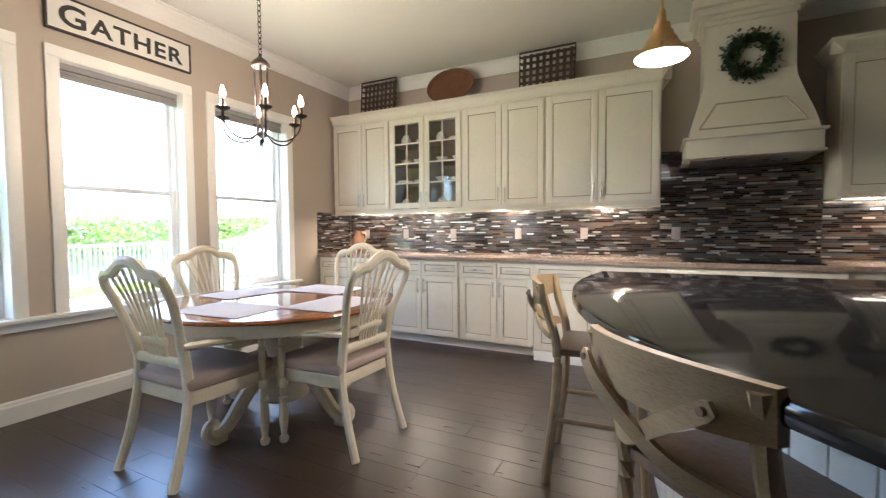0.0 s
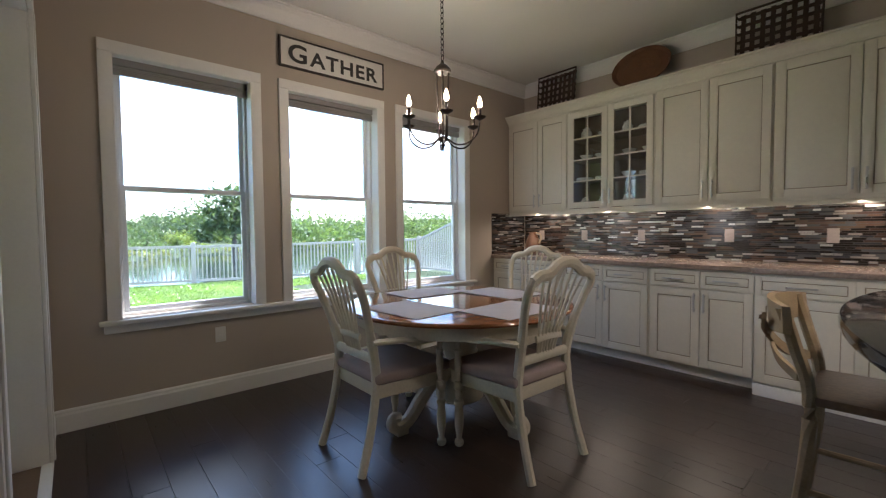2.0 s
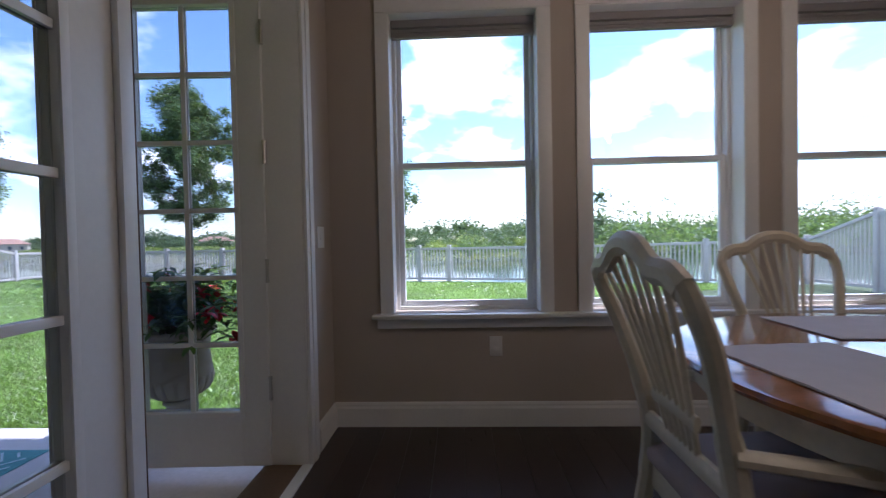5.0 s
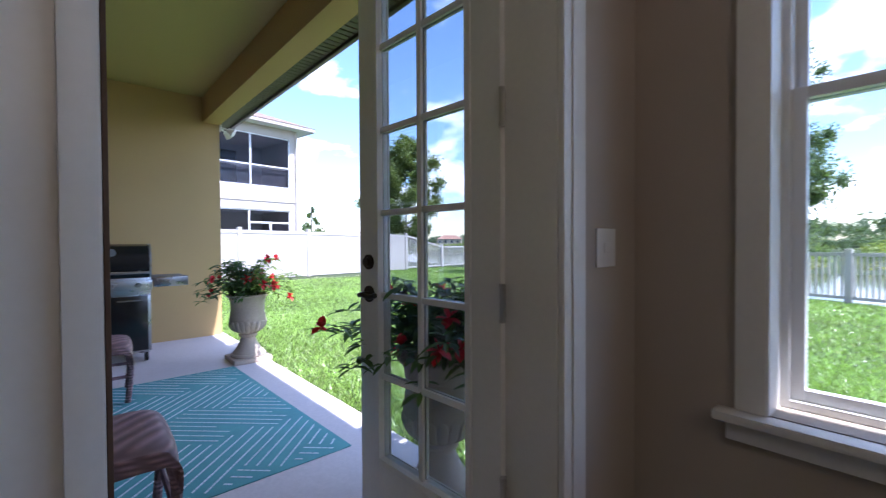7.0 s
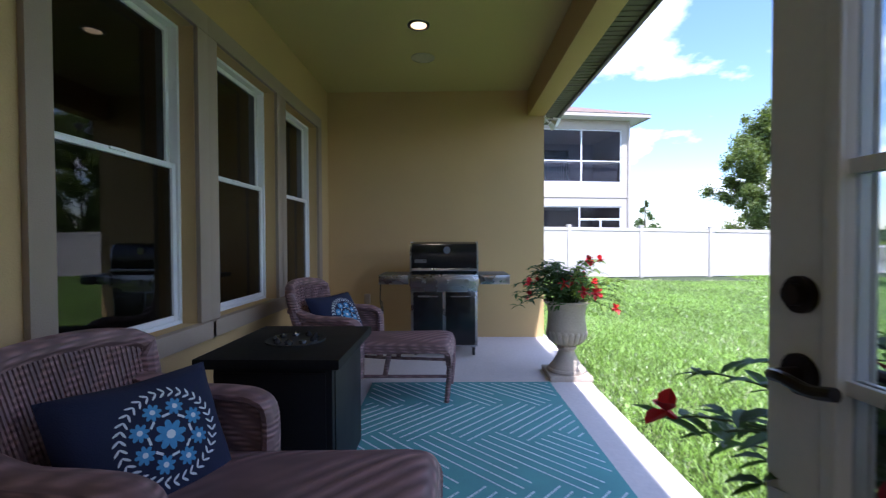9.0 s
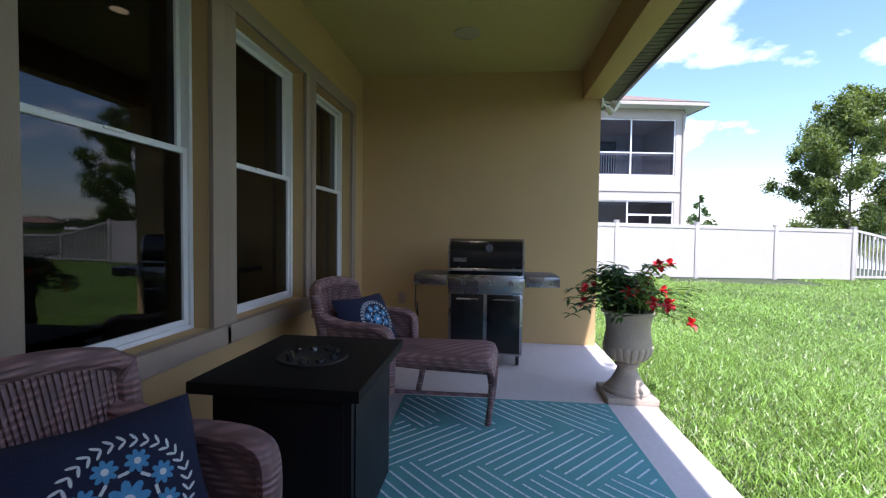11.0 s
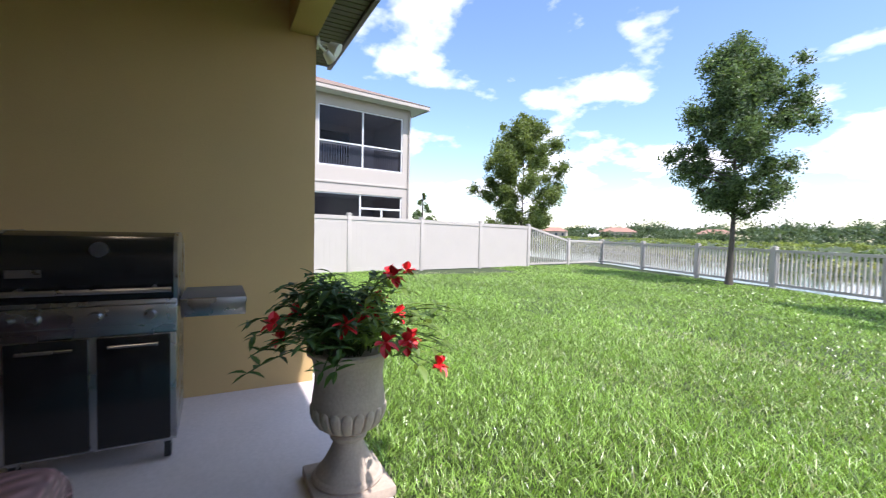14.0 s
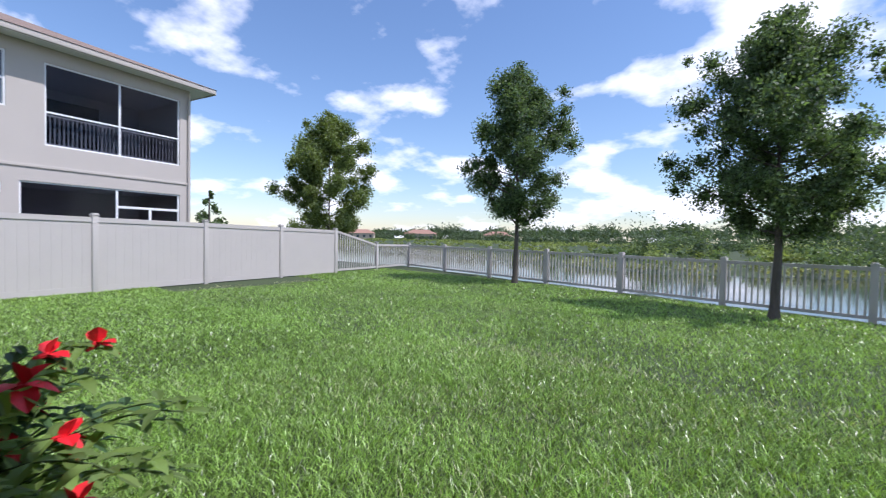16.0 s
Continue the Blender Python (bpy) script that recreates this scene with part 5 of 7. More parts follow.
def blades(name, n, x0, x1, y0, y1, h, w, seed, keep=None, mat=None, label="dense green turf of broad grass blades"):
    """n thin bent grass blades over a rectangle of the lawn, as one mesh."""
    r = np.random.RandomState(seed)
    x, y = r.uniform(x0, x1, n), r.uniform(y0, y1, n)
    if keep is not None:
        ok = keep(x, y, r)
        x, y = x[ok], y[ok]
    n = len(x)
    z = np.array([ground_z(a, b) for a, b in zip(x, y)])
    patch = 0.75 + 0.5 * np.sin(x * 1.7 + np.sin(y * 1.3) * 2) * np.sin(y * 1.1 + x * 0.4) * 0.5 + r.uniform(-0.2, 0.3, n)
    hh, a, lean = h * patch * r.uniform(0.6, 1.25, n), r.uniform(0, 2 * np.pi, n), r.uniform(0.3, 1.6, n)
    ca, sa = np.cos(a), np.sin(a)
    b = r.uniform(0, 2 * np.pi, n)
    lx, ly = np.cos(b) * lean * hh, np.sin(b) * lean * hh
    V = np.empty((n, 5, 3))
    V[:, 0] = np.stack([x - ca * w, y - sa * w, z], 1)
    V[:, 1] = np.stack([x + ca * w, y + sa * w, z], 1)
    V[:, 2] = np.stack([x + ca * w * 0.7 + lx * 0.35, y + sa * w * 0.7 + ly * 0.35, z + hh * 0.62], 1)
    V[:, 3] = np.stack([x - ca * w * 0.7 + lx * 0.35, y - sa * w * 0.7 + ly * 0.35, z + hh * 0.62], 1)
    V[:, 4] = np.stack([x + lx, y + ly, z + hh], 1)
    me = bpy.data.meshes.new(name)
    me.vertices.add(n * 5)
    me.vertices.foreach_set("co", V.reshape(-1))
    base = (np.arange(n) * 5)[:, None]
    quads = base + np.array([0, 1, 2, 3]); tris = base + np.array([3, 2, 4])
    loops = np.concatenate([quads, tris], 1).reshape(-1)
    me.loops.add(len(loops)); me.loops.foreach_set("vertex_index", loops)
    st = (np.arange(n) * 7)[:, None] + np.array([0, 4])
    me.polygons.add(2 * n); me.polygons.foreach_set("loop_start", st.reshape(-1))
    me.update(calc_edges=True)
    me.materials.append(mat or M_BLADE)
    return tagged(new(name, me), label, "grass", "", "stuff")


# pickets, posts and panels
def fence_post(at, top, cap=0.07, w=0.06, group="fence posts"):
    x, y = at
    z = ground_z(x, y) - 0.05
    p = thing("fence_post", pose(x, y, z, 0, 0, FROT), "taupe-grey vinyl fence post with a flat cap", "fence post", group)
    bm = bm_new(); box(bm, -w, -w, 0, w, w, top - z, 0.006)
    part("post", bm, M_FENCE, p)
    bm = bm_new(); box(bm, -cap - 0.005, -cap - 0.005, top - z, cap + 0.005, cap + 0.005, top - z + 0.025, 0.006); box(bm, -cap * 0.8, -cap * 0.8, top - z + 0.025, cap * 0.8, cap * 0.8, top - z + 0.05, 0.012)
    part("post_cap", bm, M_FENCE, p)
    return p


def skew(a, za, b, zb):
    """From (along, across, up) to the world, following both ends' heights."""
    ax, ay, bx, by = a[0], a[1], b[0], b[1]
    d = Vector((bx - ax, by - ay, 0)); L = d.length; u = d / L; n = Vector((-u.y, u.x, 0))
    def f(s, c, up):
        return Vector((ax, ay, 0)) + u * s + n * c + Vector((0, 0, za + (zb - za) * s / L + up))
    return f, L


def sbar(bm, f, s0, s1, c0, c1, u0a, u0b, u1a, u1b):
    vs = [bm.verts.new(f(*q)) for q in ((s0, c0, u0a), (s1, c0, u0b), (s1, c1, u0b), (s0, c1, u0a), (s0, c0, u1a), (s1, c0, u1b), (s1, c1, u1b), (s0, c1, u1a))]
    for q in ((3, 2, 1, 0), (4, 5, 6, 7), (0, 1, 5, 4), (1, 2, 6, 5), (2, 3, 7, 6), (3, 0, 4, 7)):
        bm.faces.new([vs[i] for i in q])


def privacy_panel(a, b, ta, tb):
    za, zb = ground_z(*a), ground_z(*b)
    f, L = skew(a, za, b, zb)
    p = thing("privacy_fence_panel", pose(0, 0, 0), "solid taupe-grey vinyl privacy fence panel", "fence", "privacy fence panels")
    bm = bm_new(); sbar(bm, f, 0.06, L - 0.06, -0.022, 0.022, 0.03, 0.03, 0.16, 0.16); part("bottom_rail", bm, M_FENCE, p)
    bm = bm_new(); sbar(bm, f, 0.06, L - 0.06, -0.03, 0.03, ta - za - 0.13, tb - zb - 0.13, ta - za - 0.02, tb - zb - 0.02); part("top_rail", bm, M_FENCE, p)
    k = 14
    for i in range(k):
        s0, s1 = 0.06 + (L - 0.12) * i / k + 0.0006, 0.06 + (L - 0.12) * (i + 1) / k - 0.0006
        ua, ub = ta - za - 0.12 + ((tb - zb) - (ta - za)) * s0 / L, ta - za - 0.12 + ((tb - zb) - (ta - za)) * s1 / L
        bm = bm_new(); sbar(bm, f, s0, s1, -0.012, 0.012, 0.1, 0.1, ua, ub); part("board", bm, M_FENCE, p, smooth=False)
    return p


def picket_panel(a, b, ta, tb, k=20):
    za, zb = ground_z(*a), ground_z(*b)
    f, L = skew(a, za, b, zb)
    p = thing("picket_fence_panel", pose(0, 0, 0), "taupe-grey vinyl picket fence panel with a top rail", "fence", "picket fence panels")
    bm = bm_new(); sbar(bm, f, 0.06, L - 0.06, -0.025, 0.025, 0.08, 0.08, 0.15, 0.15); part("bottom_rail", bm, M_FENCE, p)
    bm = bm_new(); sbar(bm, f, 0.06, L - 0.06, -0.035, 0.035, ta - za - 0.10, tb - zb - 0.10, ta - za - 0.02, tb - zb - 0.02); part("top_rail", bm, M_FENCE, p)
    for i in range(k):
        s = 0.06 + (L - 0.12) * (i + 0.5) / k
        u = ta - za + ((tb - zb) - (ta - za)) * s / L - 0.06
        bm = bm_new(); sbar(bm, f, s - 0.019, s + 0.019, -0.019, 0.019, 0.1, 0.1, u, u); part("picket", bm, M_FENCE, p, smooth=False)
    return p


FROT = 10
# side fence: solid panels, then a sloping and a level picket panel to the corner
S0, SD = Vector((-14.45, 2.79)), Vector((-0.15, 0.9887))
side = [S0 + SD * (2.57 * (i - 3)) for i in range(9)]
tops = [1.67, 1.65, 1.62, 1.59, 1.56, 1.525, 1.485, 0.95, 0.91]
for i, p in enumerate(side):
    fence_post(p, tops[i] + 0.02)
for i in range(8):
    if i < 6:
        privacy_panel(side[i], side[i + 1], tops[i], tops[i + 1])
    else:
        picket_panel(side[i], side[i + 1], tops[i], tops[i + 1], 18)
FROT = -10
corner = side[8]
B0, B1 = Vector((corner.x, corner.y)), Vector((-3.31, 12.80))
back = [B0 + (B1 - B0) * (i / 5) for i in range(6)]
bu = (B1 - B0).normalized()
back += [B1 + bu * s for s in (2.7, 3.75, 6.35, 8.95, 11.55, 14.1)]
bt = [0.91, 0.90, 0.89, 0.88, 0.865, 0.845, 0.845, 0.845, 0.85, 0.86, 0.90, 0.95]
for i, p in enumerate(back):
    if i:
        fence_post(p, bt[i] + 0.02, w=0.065)
    if i:
        picket_panel(back[i - 1], p, bt[i - 1], bt[i], 9 if i == 7 else 21)
# other side fence, rising from pickets to solid panels
e0 = back[-1]
ed = Vector((-0.15, -0.9887))
east = [e0 + ed * (2.45 * i) for i in range(1, 5)]
et = [1.55, 1.62, 1.70, 1.75]
picket_panel(e0, east[0], 0.95, et[0], 18)
for i, p in enumerate(east):
    fence_post(p, et[i] + 0.02)
    if i:
        privacy_panel(east[i - 1], p, et[i - 1], et[i])

# ---- trees ----
M_BARK = surface("grey_bark", (0.10, 0.085, 0.07), 0.95, 0.3, 6, 60, 0.8, stretch=(1, 1, 0.25))


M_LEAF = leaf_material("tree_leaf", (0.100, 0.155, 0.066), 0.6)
# Lighter leaf copy: the sun on the far oak's crown is in its colour.
M_LEAF_LIT = leaf_material("lit_tree_leaf", (0.150, 0.200, 0.060))


def tree(x, y, height, crown_r, crown_z, seed, label, per=150, size=0.085, mat=None, trunk=0.085, zbase=None):
    r = random.Random(seed)
    z0 = ground_z(x, y) - 0.05 if zbase is None else zbase
    t = thing("tree", pose(x, y, z0), label, "tree", "yard trees")
    bm = bm_new()
    Ht = height
    line = smooth_pts([(0, 0, 0), (0.03, 0.02, crown_z), (-0.02, 0.05, Ht * 0.55), (0.03, 0.0, Ht * 0.93)], 6)
    k = len(line)
    tube(bm, line, [trunk * (1.25 - 1.18 * (i / (k - 1)) ** 0.8) if i else trunk * 1.5 for i in range(k)], 10)
    part("trunk", bm, M_BARK, t)
    cents, rads = [], []
    bml = bm_new()
    nl = 34
    for i in range(nl):
        f = (i + 0.5) / nl
        zb = crown_z + (Ht * 0.90 - crown_z) * f
        a = i * 2.4 + r.uniform(-0.4, 0.4)
        prof = math.sin(math.pi * min(1, f * 0.84 + 0.15)) ** 0.7 * (1.12 - 0.42 * f)
        reach = crown_r * prof * r.uniform(0.6, 1.1)
        tip = Vector((math.cos(a) * reach, math.sin(a) * reach, zb + reach * r.uniform(0.25, 0.6)))
        base = Vector((0, 0, zb - 0.1))
        mid = (base + tip) / 2 + Vector((0, 0, -0.08))
        tube(bml, [base, mid, tip], [0.028 * (1.3 - f), 0.018 * (1.3 - f), 0.005], 5)
        for q in (0.40, 0.62, 0.82, 1.0):
            pp = base.lerp(tip, q) + Vector([r.gauss(0, 0.12) for _ in range(3)])
            cents.append(tuple(pp)); rads.append(r.uniform(0.22, 0.46) * (0.6 + crown_r / 4.5))
            if r.random() < 0.5:
                pp = pp + Vector([r.gauss(0, 0.30) for _ in range(3)])
                cents.append(tuple(pp)); rads.append(r.uniform(0.12, 0.26) * (0.6 + crown_r / 4.5))
    cents.append((0.03, 0, Ht * 0.95)); rads.append(0.25)
    tagged(part("limbs", bml, M_BARK, t), kind="stuff")
    cr = new("crown", leaf_cloud("crown", cents, rads, per, size, mat or M_LEAF, seed))
    cr.parent = t
    return t


tree(-9.3, 13.0, 7.7, 1.8, 2.0, 11, "slender green oak standing on the lawn by the fence", 520, 0.045)
tree(-2.3, 11.0, 6.5, 1.75, 1.75, 12, "green oak with a dark trunk and leafy crown on the lawn", 560, 0.041)
tree(-22.2, 15.2, 8.6, 3.0, 0.9, 13, "round-crowned green oak behind the side fence", 560, 0.066, M_LEAF_LIT)

# ---- neighbour's house ----
M_NWALL = surface("pale_grey_stucco", (0.48, 0.44, 0.395), 0.9, 0.04, 1, 60, 0.2)
M_NDARK = surface("porch_interior", (0.46, 0.45, 0.46), 0.9, 0.1)
M_SCREEN = glass_material("dark_screen", (0.58, 0.60, 0.66), 0.2)
M_NROOF = surface("brown_roof_shingle", (0.20, 0.145, 0.115), 0.95, 0.25, 3, 25, 0.5)
M_NRAIL = surface("porch_rail_paint", (0.42, 0.42, 0.44), 0.5)
nh = thing("neighbour_house", pose(-19.40, 6.45, -0.6, 0, 0, 98.6), "two-storey pale stucco house with screened porches and brown roof", "house")
Z = 0.6
OPU, OPL = (-3.75, 0.0, 3.66 + Z, 6.0 + Z), (-4.3, 0.0, 0.35 + Z, 2.62 + Z)
WU, WL = (-5.25, -4.55, 4.55 + Z, 6.05 + Z), (-5.45, -4.65, 2.25 + Z, 2.52 + Z)
bm = bm_new()
wall_boxes(bm, 'x', -12, 0.36, 0.0, 0.22, 0.0, 3.05 + Z, [OPL, WL])
wall_boxes(bm, 'x', -12, 0.36, 0.0, 0.22, 3.05 + Z, 6.45 + Z, [OPU, WU])
box(bm, 0.14, 0.22, 0, 0.36, 11, 6.45 + Z)
box(bm, -12, 0.22, 0, -11.8, 11, 6.45 + Z)
part("wall", bm, M_NWALL, nh, smooth=False)
bm = bm_new(); box(bm, -12, -0.03, 3.0 + Z, 0.39, -0.001, 3.09 + Z, 0.01); part("belt_course", bm, M_NWALL, nh)
bm = bm_new()
for x0, x1, z0, z1 in (OPU, OPL):
    box(bm, x0 - 0.2, 3.0, z0 - 0.3, x1 + 0.13, 3.1, z1 + 0.3)
    box(bm, x0 - 0.2, 0.23, z0 - 0.06, x1 + 0.13, 3.0, z0 - 0.01)
    box(bm, x0 - 0.2, 0.23, z1 + 0.02, x1 + 0.13, 3.0, z1 + 0.06)
    box(bm, x0 - 0.25, 0.23, z0, x0 - 0.2, 3.0, z1)
part("porch_interior", bm, M_NDARK, nh, "dim porch interior", smooth=False)
bm = bm_new(); box(bm, -2.9, 2.97, 3.75 + Z, -1.2, 2.995, 5.7 + Z); part("sliding_door", bm, M_DGLASS, nh)
for nm, (x0, x1, z0, z1), xm, zr in (("upper_screen", OPU, -1.87, 4.62 + Z), ("lower_screen", OPL, -1.95, 2.05 + Z)):
    bm = bm_new(); frame_rect(bm, x0, x1, z0, z1, 0.04, 0.10, 0.05, 0.004)
    box(bm, xm - 0.03, 0.04, z0 + 0.05, xm + 0.03, 0.10, z1 - 0.05, 0.004)
    if nm == "upper_screen":
        box(bm, x0 + 0.05, 0.045, zr - 0.025, xm - 0.03, 0.095, zr + 0.025, 0.004); box(bm, xm + 0.03, 0.045, zr - 0.025, x1 - 0.05, 0.095, zr + 0.025, 0.004)
    else:
        box(bm, xm + 0.03, 0.045, zr - 0.04, x1 - 0.05, 0.095, zr + 0.04, 0.004); box(bm, -1.0, 0.045, z0 + 0.05, -0.92, 0.095, zr - 0.04, 0.004)
    fr_ = part("screen_frame", bm, M_VINYL, nh, "white screen frame")
    bm = bm_new(); box(bm, x0 + 0.05, 0.068, z0 + 0.05, xm - 0.031, 0.072, z1 - 0.05); box(bm, xm + 0.031, 0.068, z0 + 0.05, x1 - 0.05, 0.072, z1 - 0.05)
    part("screen", bm, M_SCREEN, fr_).visible_shadow = False
bm = bm_new(); box(bm, OPU[0] + 0.05, 0.25, 4.55 + Z, 0.0, 0.29, 4.60 + Z); box(bm, OPU[0] + 0.05, 0.25, 3.74 + Z, 0.0, 0.29, 3.78 + Z); part("porch_rail", bm, M_NRAIL, nh)
for i in range(34):
    x = OPU[0] + 0.1 + i * 0.107
    bm = bm_new(); box(bm, x - 0.012, 0.258, 3.78 + Z, x + 0.012, 0.282, 4.55 + Z); part("baluster", bm, M_NRAIL, nh, smooth=False)
for nm, (x0, x1, z0, z1) in (("window", WU), ("vent_window", WL)):
    bm = bm_new(); frame_rect(bm, x0, x1, z0, z1, 0.03, 0.12, 0.05, 0.004)
    if nm == "window":
        box(bm, x0 + 0.05, 0.04, (z0 + z1) / 2 - 0.03, x1 - 0.05, 0.11, (z0 + z1) / 2 + 0.03)
    wfr = part(nm, bm, M_VINYL, nh)
    bm = bm_new(); box(bm, x0 + 0.05, 0.075, z0 + 0.05, x1 - 0.05, 0.08, z1 - 0.05); part("pane", bm, surface("blue_grey_glass", (0.10, 0.13, 0.16), 0.05, 0.05), wfr)
bm = bm_new(); box(bm, -4.98, -0.10, 3.32 + Z, -4.82, -0.001, 3.48 + Z, 0.01); part("dryer_vent", bm, M_VINYL, nh)
bm = bm_new(); tube(bm, [(0.30, -0.05, 6.3 + Z), (0.30, -0.05, 0.2)], 0.045, 8, square=True); part("downspout", bm, M_NWALL, nh)
bm = bm_new(); box(bm, -12.6, -0.55, 6.42 + Z, 0.95, 11.5, 6.47 + Z); part("soffit", bm, M_VINYL, nh)
bm = bm_new(); box(bm, -12.62, -0.62, 6.40 + Z, 0.97, -0.55, 6.56 + Z, 0.02); box(bm, 0.95, -0.55, 6.40 + Z, 1.02, 11.5, 6.56 + Z, 0.02); part("gutter", bm, M_NWALL, nh)
bm = bm_new()
q = [bm.verts.new(p) for p in ((-12.7, -0.64, 6.56 + Z), (1.0, -0.64, 6.56 + Z), (1.0, 11.6, 6.56 + Z), (-12.7, 11.6, 6.56 + Z), (-7.0, 5.5, 9.0 + Z), (-4.7, 5.5, 9.0 + Z))]
for f in ((0, 1, 5, 4), (1, 2, 5), (2, 3, 4, 5), (3, 0, 4), (3, 2, 1, 0)):
    bm.faces.new([q[i] for i in f])
part("roof", bm, M_NROOF, nh, smooth=False)

# low palm beside the neighbour's house and a dark conifer
cents, rads = [], []
rr = random.Random(77)
for i in range(26):
    f = i / 26
    a = rr.uniform(0, 6.28)
    cents.append((math.cos(a) * 0.9 * (1 - f), math.sin(a) * 0.9 * (1 - f), 0.4 + 3.0 * f)); rads.append(0.42 * (1.1 - f))
t4 = thing("conifer", pose(-20.9, 8.15, -0.3), "dark green conifer beside the neighbouring house", "tree")
bm = bm_new(); tube(bm, [(0, 0, 0), (0, 0, 3.3)], [0.08, 0.02], 8); part("trunk", bm, M_BARK, t4)
o = new("crown", leaf_cloud("crown", cents, rads, 90, 0.10, M_LEAF, 78)); o.parent = t4

# ---- far bank ----
M_BUSH = leaf_material("far_bank_leaf", (0.13, 0.19, 0.075), 0.45)
M_PALEB = leaf_material("pale_bank_leaf", (0.22, 0.27, 0.085), 0.45)
M_REED = leaf_material("pale_reed_leaf", (0.30, 0.31, 0.15), 0.35)
M_FARW = leaf_material("far_wood_leaf", (0.085, 0.125, 0.065), 0.35)


def growth(name, n, x0, x1, d0, d1, r0, r1, per, size, material, seed, label, zs=0.8, rise=0.0):
    r = random.Random(seed)
    cs, rs = [], []
    for i in range(n):
        x = r.uniform(x0, x1)
        y = bank(x) + r.uniform(d0, d1)
        rad = r.uniform(r0, r1) * (0.6 + 0.8 * abs(noise.noise((x * 0.05, y * 0.05, seed))) * 2)
        cs.append((x, y, land(x, y) + rad * 0.55 + rise * (y - bank(x)) / 100)); rs.append(rad)
    return tagged(new(name, leaf_cloud(name, cs, rs, per, size, material, seed, zs)), label, "bushes", "", "stuff")


growth("bank_reeds", 420, -75, 70, -2.0, 4, 0.5, 1.0, 60, 0.17, M_REED, 41, "pale reeds along the far pond bank", 0.7)
growth("bank_bushes", 190, -20, 80, 2, 42, 0.7, 1.7, 260, 0.17, M_BUSH, 42, "green bushes beyond the pond", 0.8)
growth("pale_bushes", 150, -24, 80, 3, 36, 0.6, 1.4, 240, 0.17, M_PALEB, 52, "yellow-green bushes beyond the pond", 0.75)
growth("dark_bushes", 46, -16, 80, 6, 34, 1.2, 2.4, 420, 0.17, M_FARW, 53, "dark rounded bushes beyond the pond", 0.95)
growth("meadow_growth", 620, -130, -14, 0, 90, 0.35, 0.8, 48, 0.22, M_PALEB, 54, "pale meadow grass across the pond", 0.45)
growth("bank_trees", 230, -20, 110, 30, 78, 1.1, 2.0, 330, 0.23, M_FARW, 43, "dark green trees on the far bank", 0.95)
growth("meadow_trees", 60, -120, -20, 70, 120, 1.2, 2.6, 220, 0.26, M_FARW, 55, "scattered trees beyond the meadow", 0.9)
growth("distant_wood", 560, -330, 240, 120, 260, 3.2, 5.6, 140, 0.85, M_FARW, 44, "distant wooded ridge", 0.65, 1.5)
growth("tall_wood", 170, 14, 130, 18, 60, 2.6, 4.3, 330, 0.36, M_FARW, 47, "tall green wood beyond the pond", 1.15)
growth("hazy_wood", 120, -270, -45, 70, 135, 1.8, 3.2, 280, 0.40, M_FARW, 57, "low wood beyond the meadow", 0.85)
# a large pine and the right-hand thicket
growth("thicket", 120, 22, 70, -3, 20, 2.0, 4.2, 110, 0.30, M_BUSH, 45, "leafy thicket at the end of the pond", 1.1)
lone = thing("pine_tree", pose(13.5, 47, -1.2), "dark rounded tree on the far bank", "tree")
bm = bm_new(); tube(bm, [(0, 0, 0), (0, 0, 6)], [0.3, 0.08], 8); part("trunk", bm, M_BARK, lone)
o = new("crown", leaf_cloud("crown", [(random.Random(i).gauss(0, 1.3), random.Random(i + 99).gauss(0, 1.3), 4.4 + random.Random(i + 50).uniform(-1.6, 2.6)) for i in range(26)], [1.1] * 26, 120, 0.26, M_FARW, 46)); o.parent = lone


def far_house(x, y, w, h, rot, label):
    f = thing("far_house", pose(x, y, land(x, y) - 0.2, 0, 0, rot), label, "house", "far houses")
    bm = bm_new(); box(bm, -w / 2, -4, 0, w / 2, 4, h); part("wall", bm, surface("far_house_wall", (0.50, 0.42, 0.33), 0.9), f, smooth=False)
    bm = bm_new()
    q = [bm.verts.new(p) for p in ((-w / 2 - .6, -4.6, h), (w / 2 + .6, -4.6, h), (w / 2 + .6, 4.6, h), (-w / 2 - .6, 4.6, h), (-w / 4, 0, h + 2.2), (w / 4, 0, h + 2.2))]
    for k in ((0, 1, 5, 4), (1, 2, 5), (2, 3, 4, 5), (3, 0, 4), (3, 2, 1, 0)):
        bm.faces.new([q[i] for i in k])
    part("roof", bm, surface("terracotta_roof", (0.33, 0.19, 0.14), 0.9), f, smooth=False)
    for i in range(4):
        xx = -w / 2 + w * (i + 0.5) / 4
        bm = bm_new(); box(bm, xx - 0.6, -4.06, 0.9, xx + 0.6, -4.001, 2.3); part("window", bm, surface("far_window", (0.06, 0.08, 0.10), 0.1), f, smooth=False)


far_house(-150, 175, 16, 3.4, 30, "low house with a terracotta roof across the pond")
far_house(-185, 165, 14, 3.2, 40, "pale house with a terracotta roof across the pond")
far_house(-120, 205, 14, 3.2, 20, "pale far house with a terracotta roof")

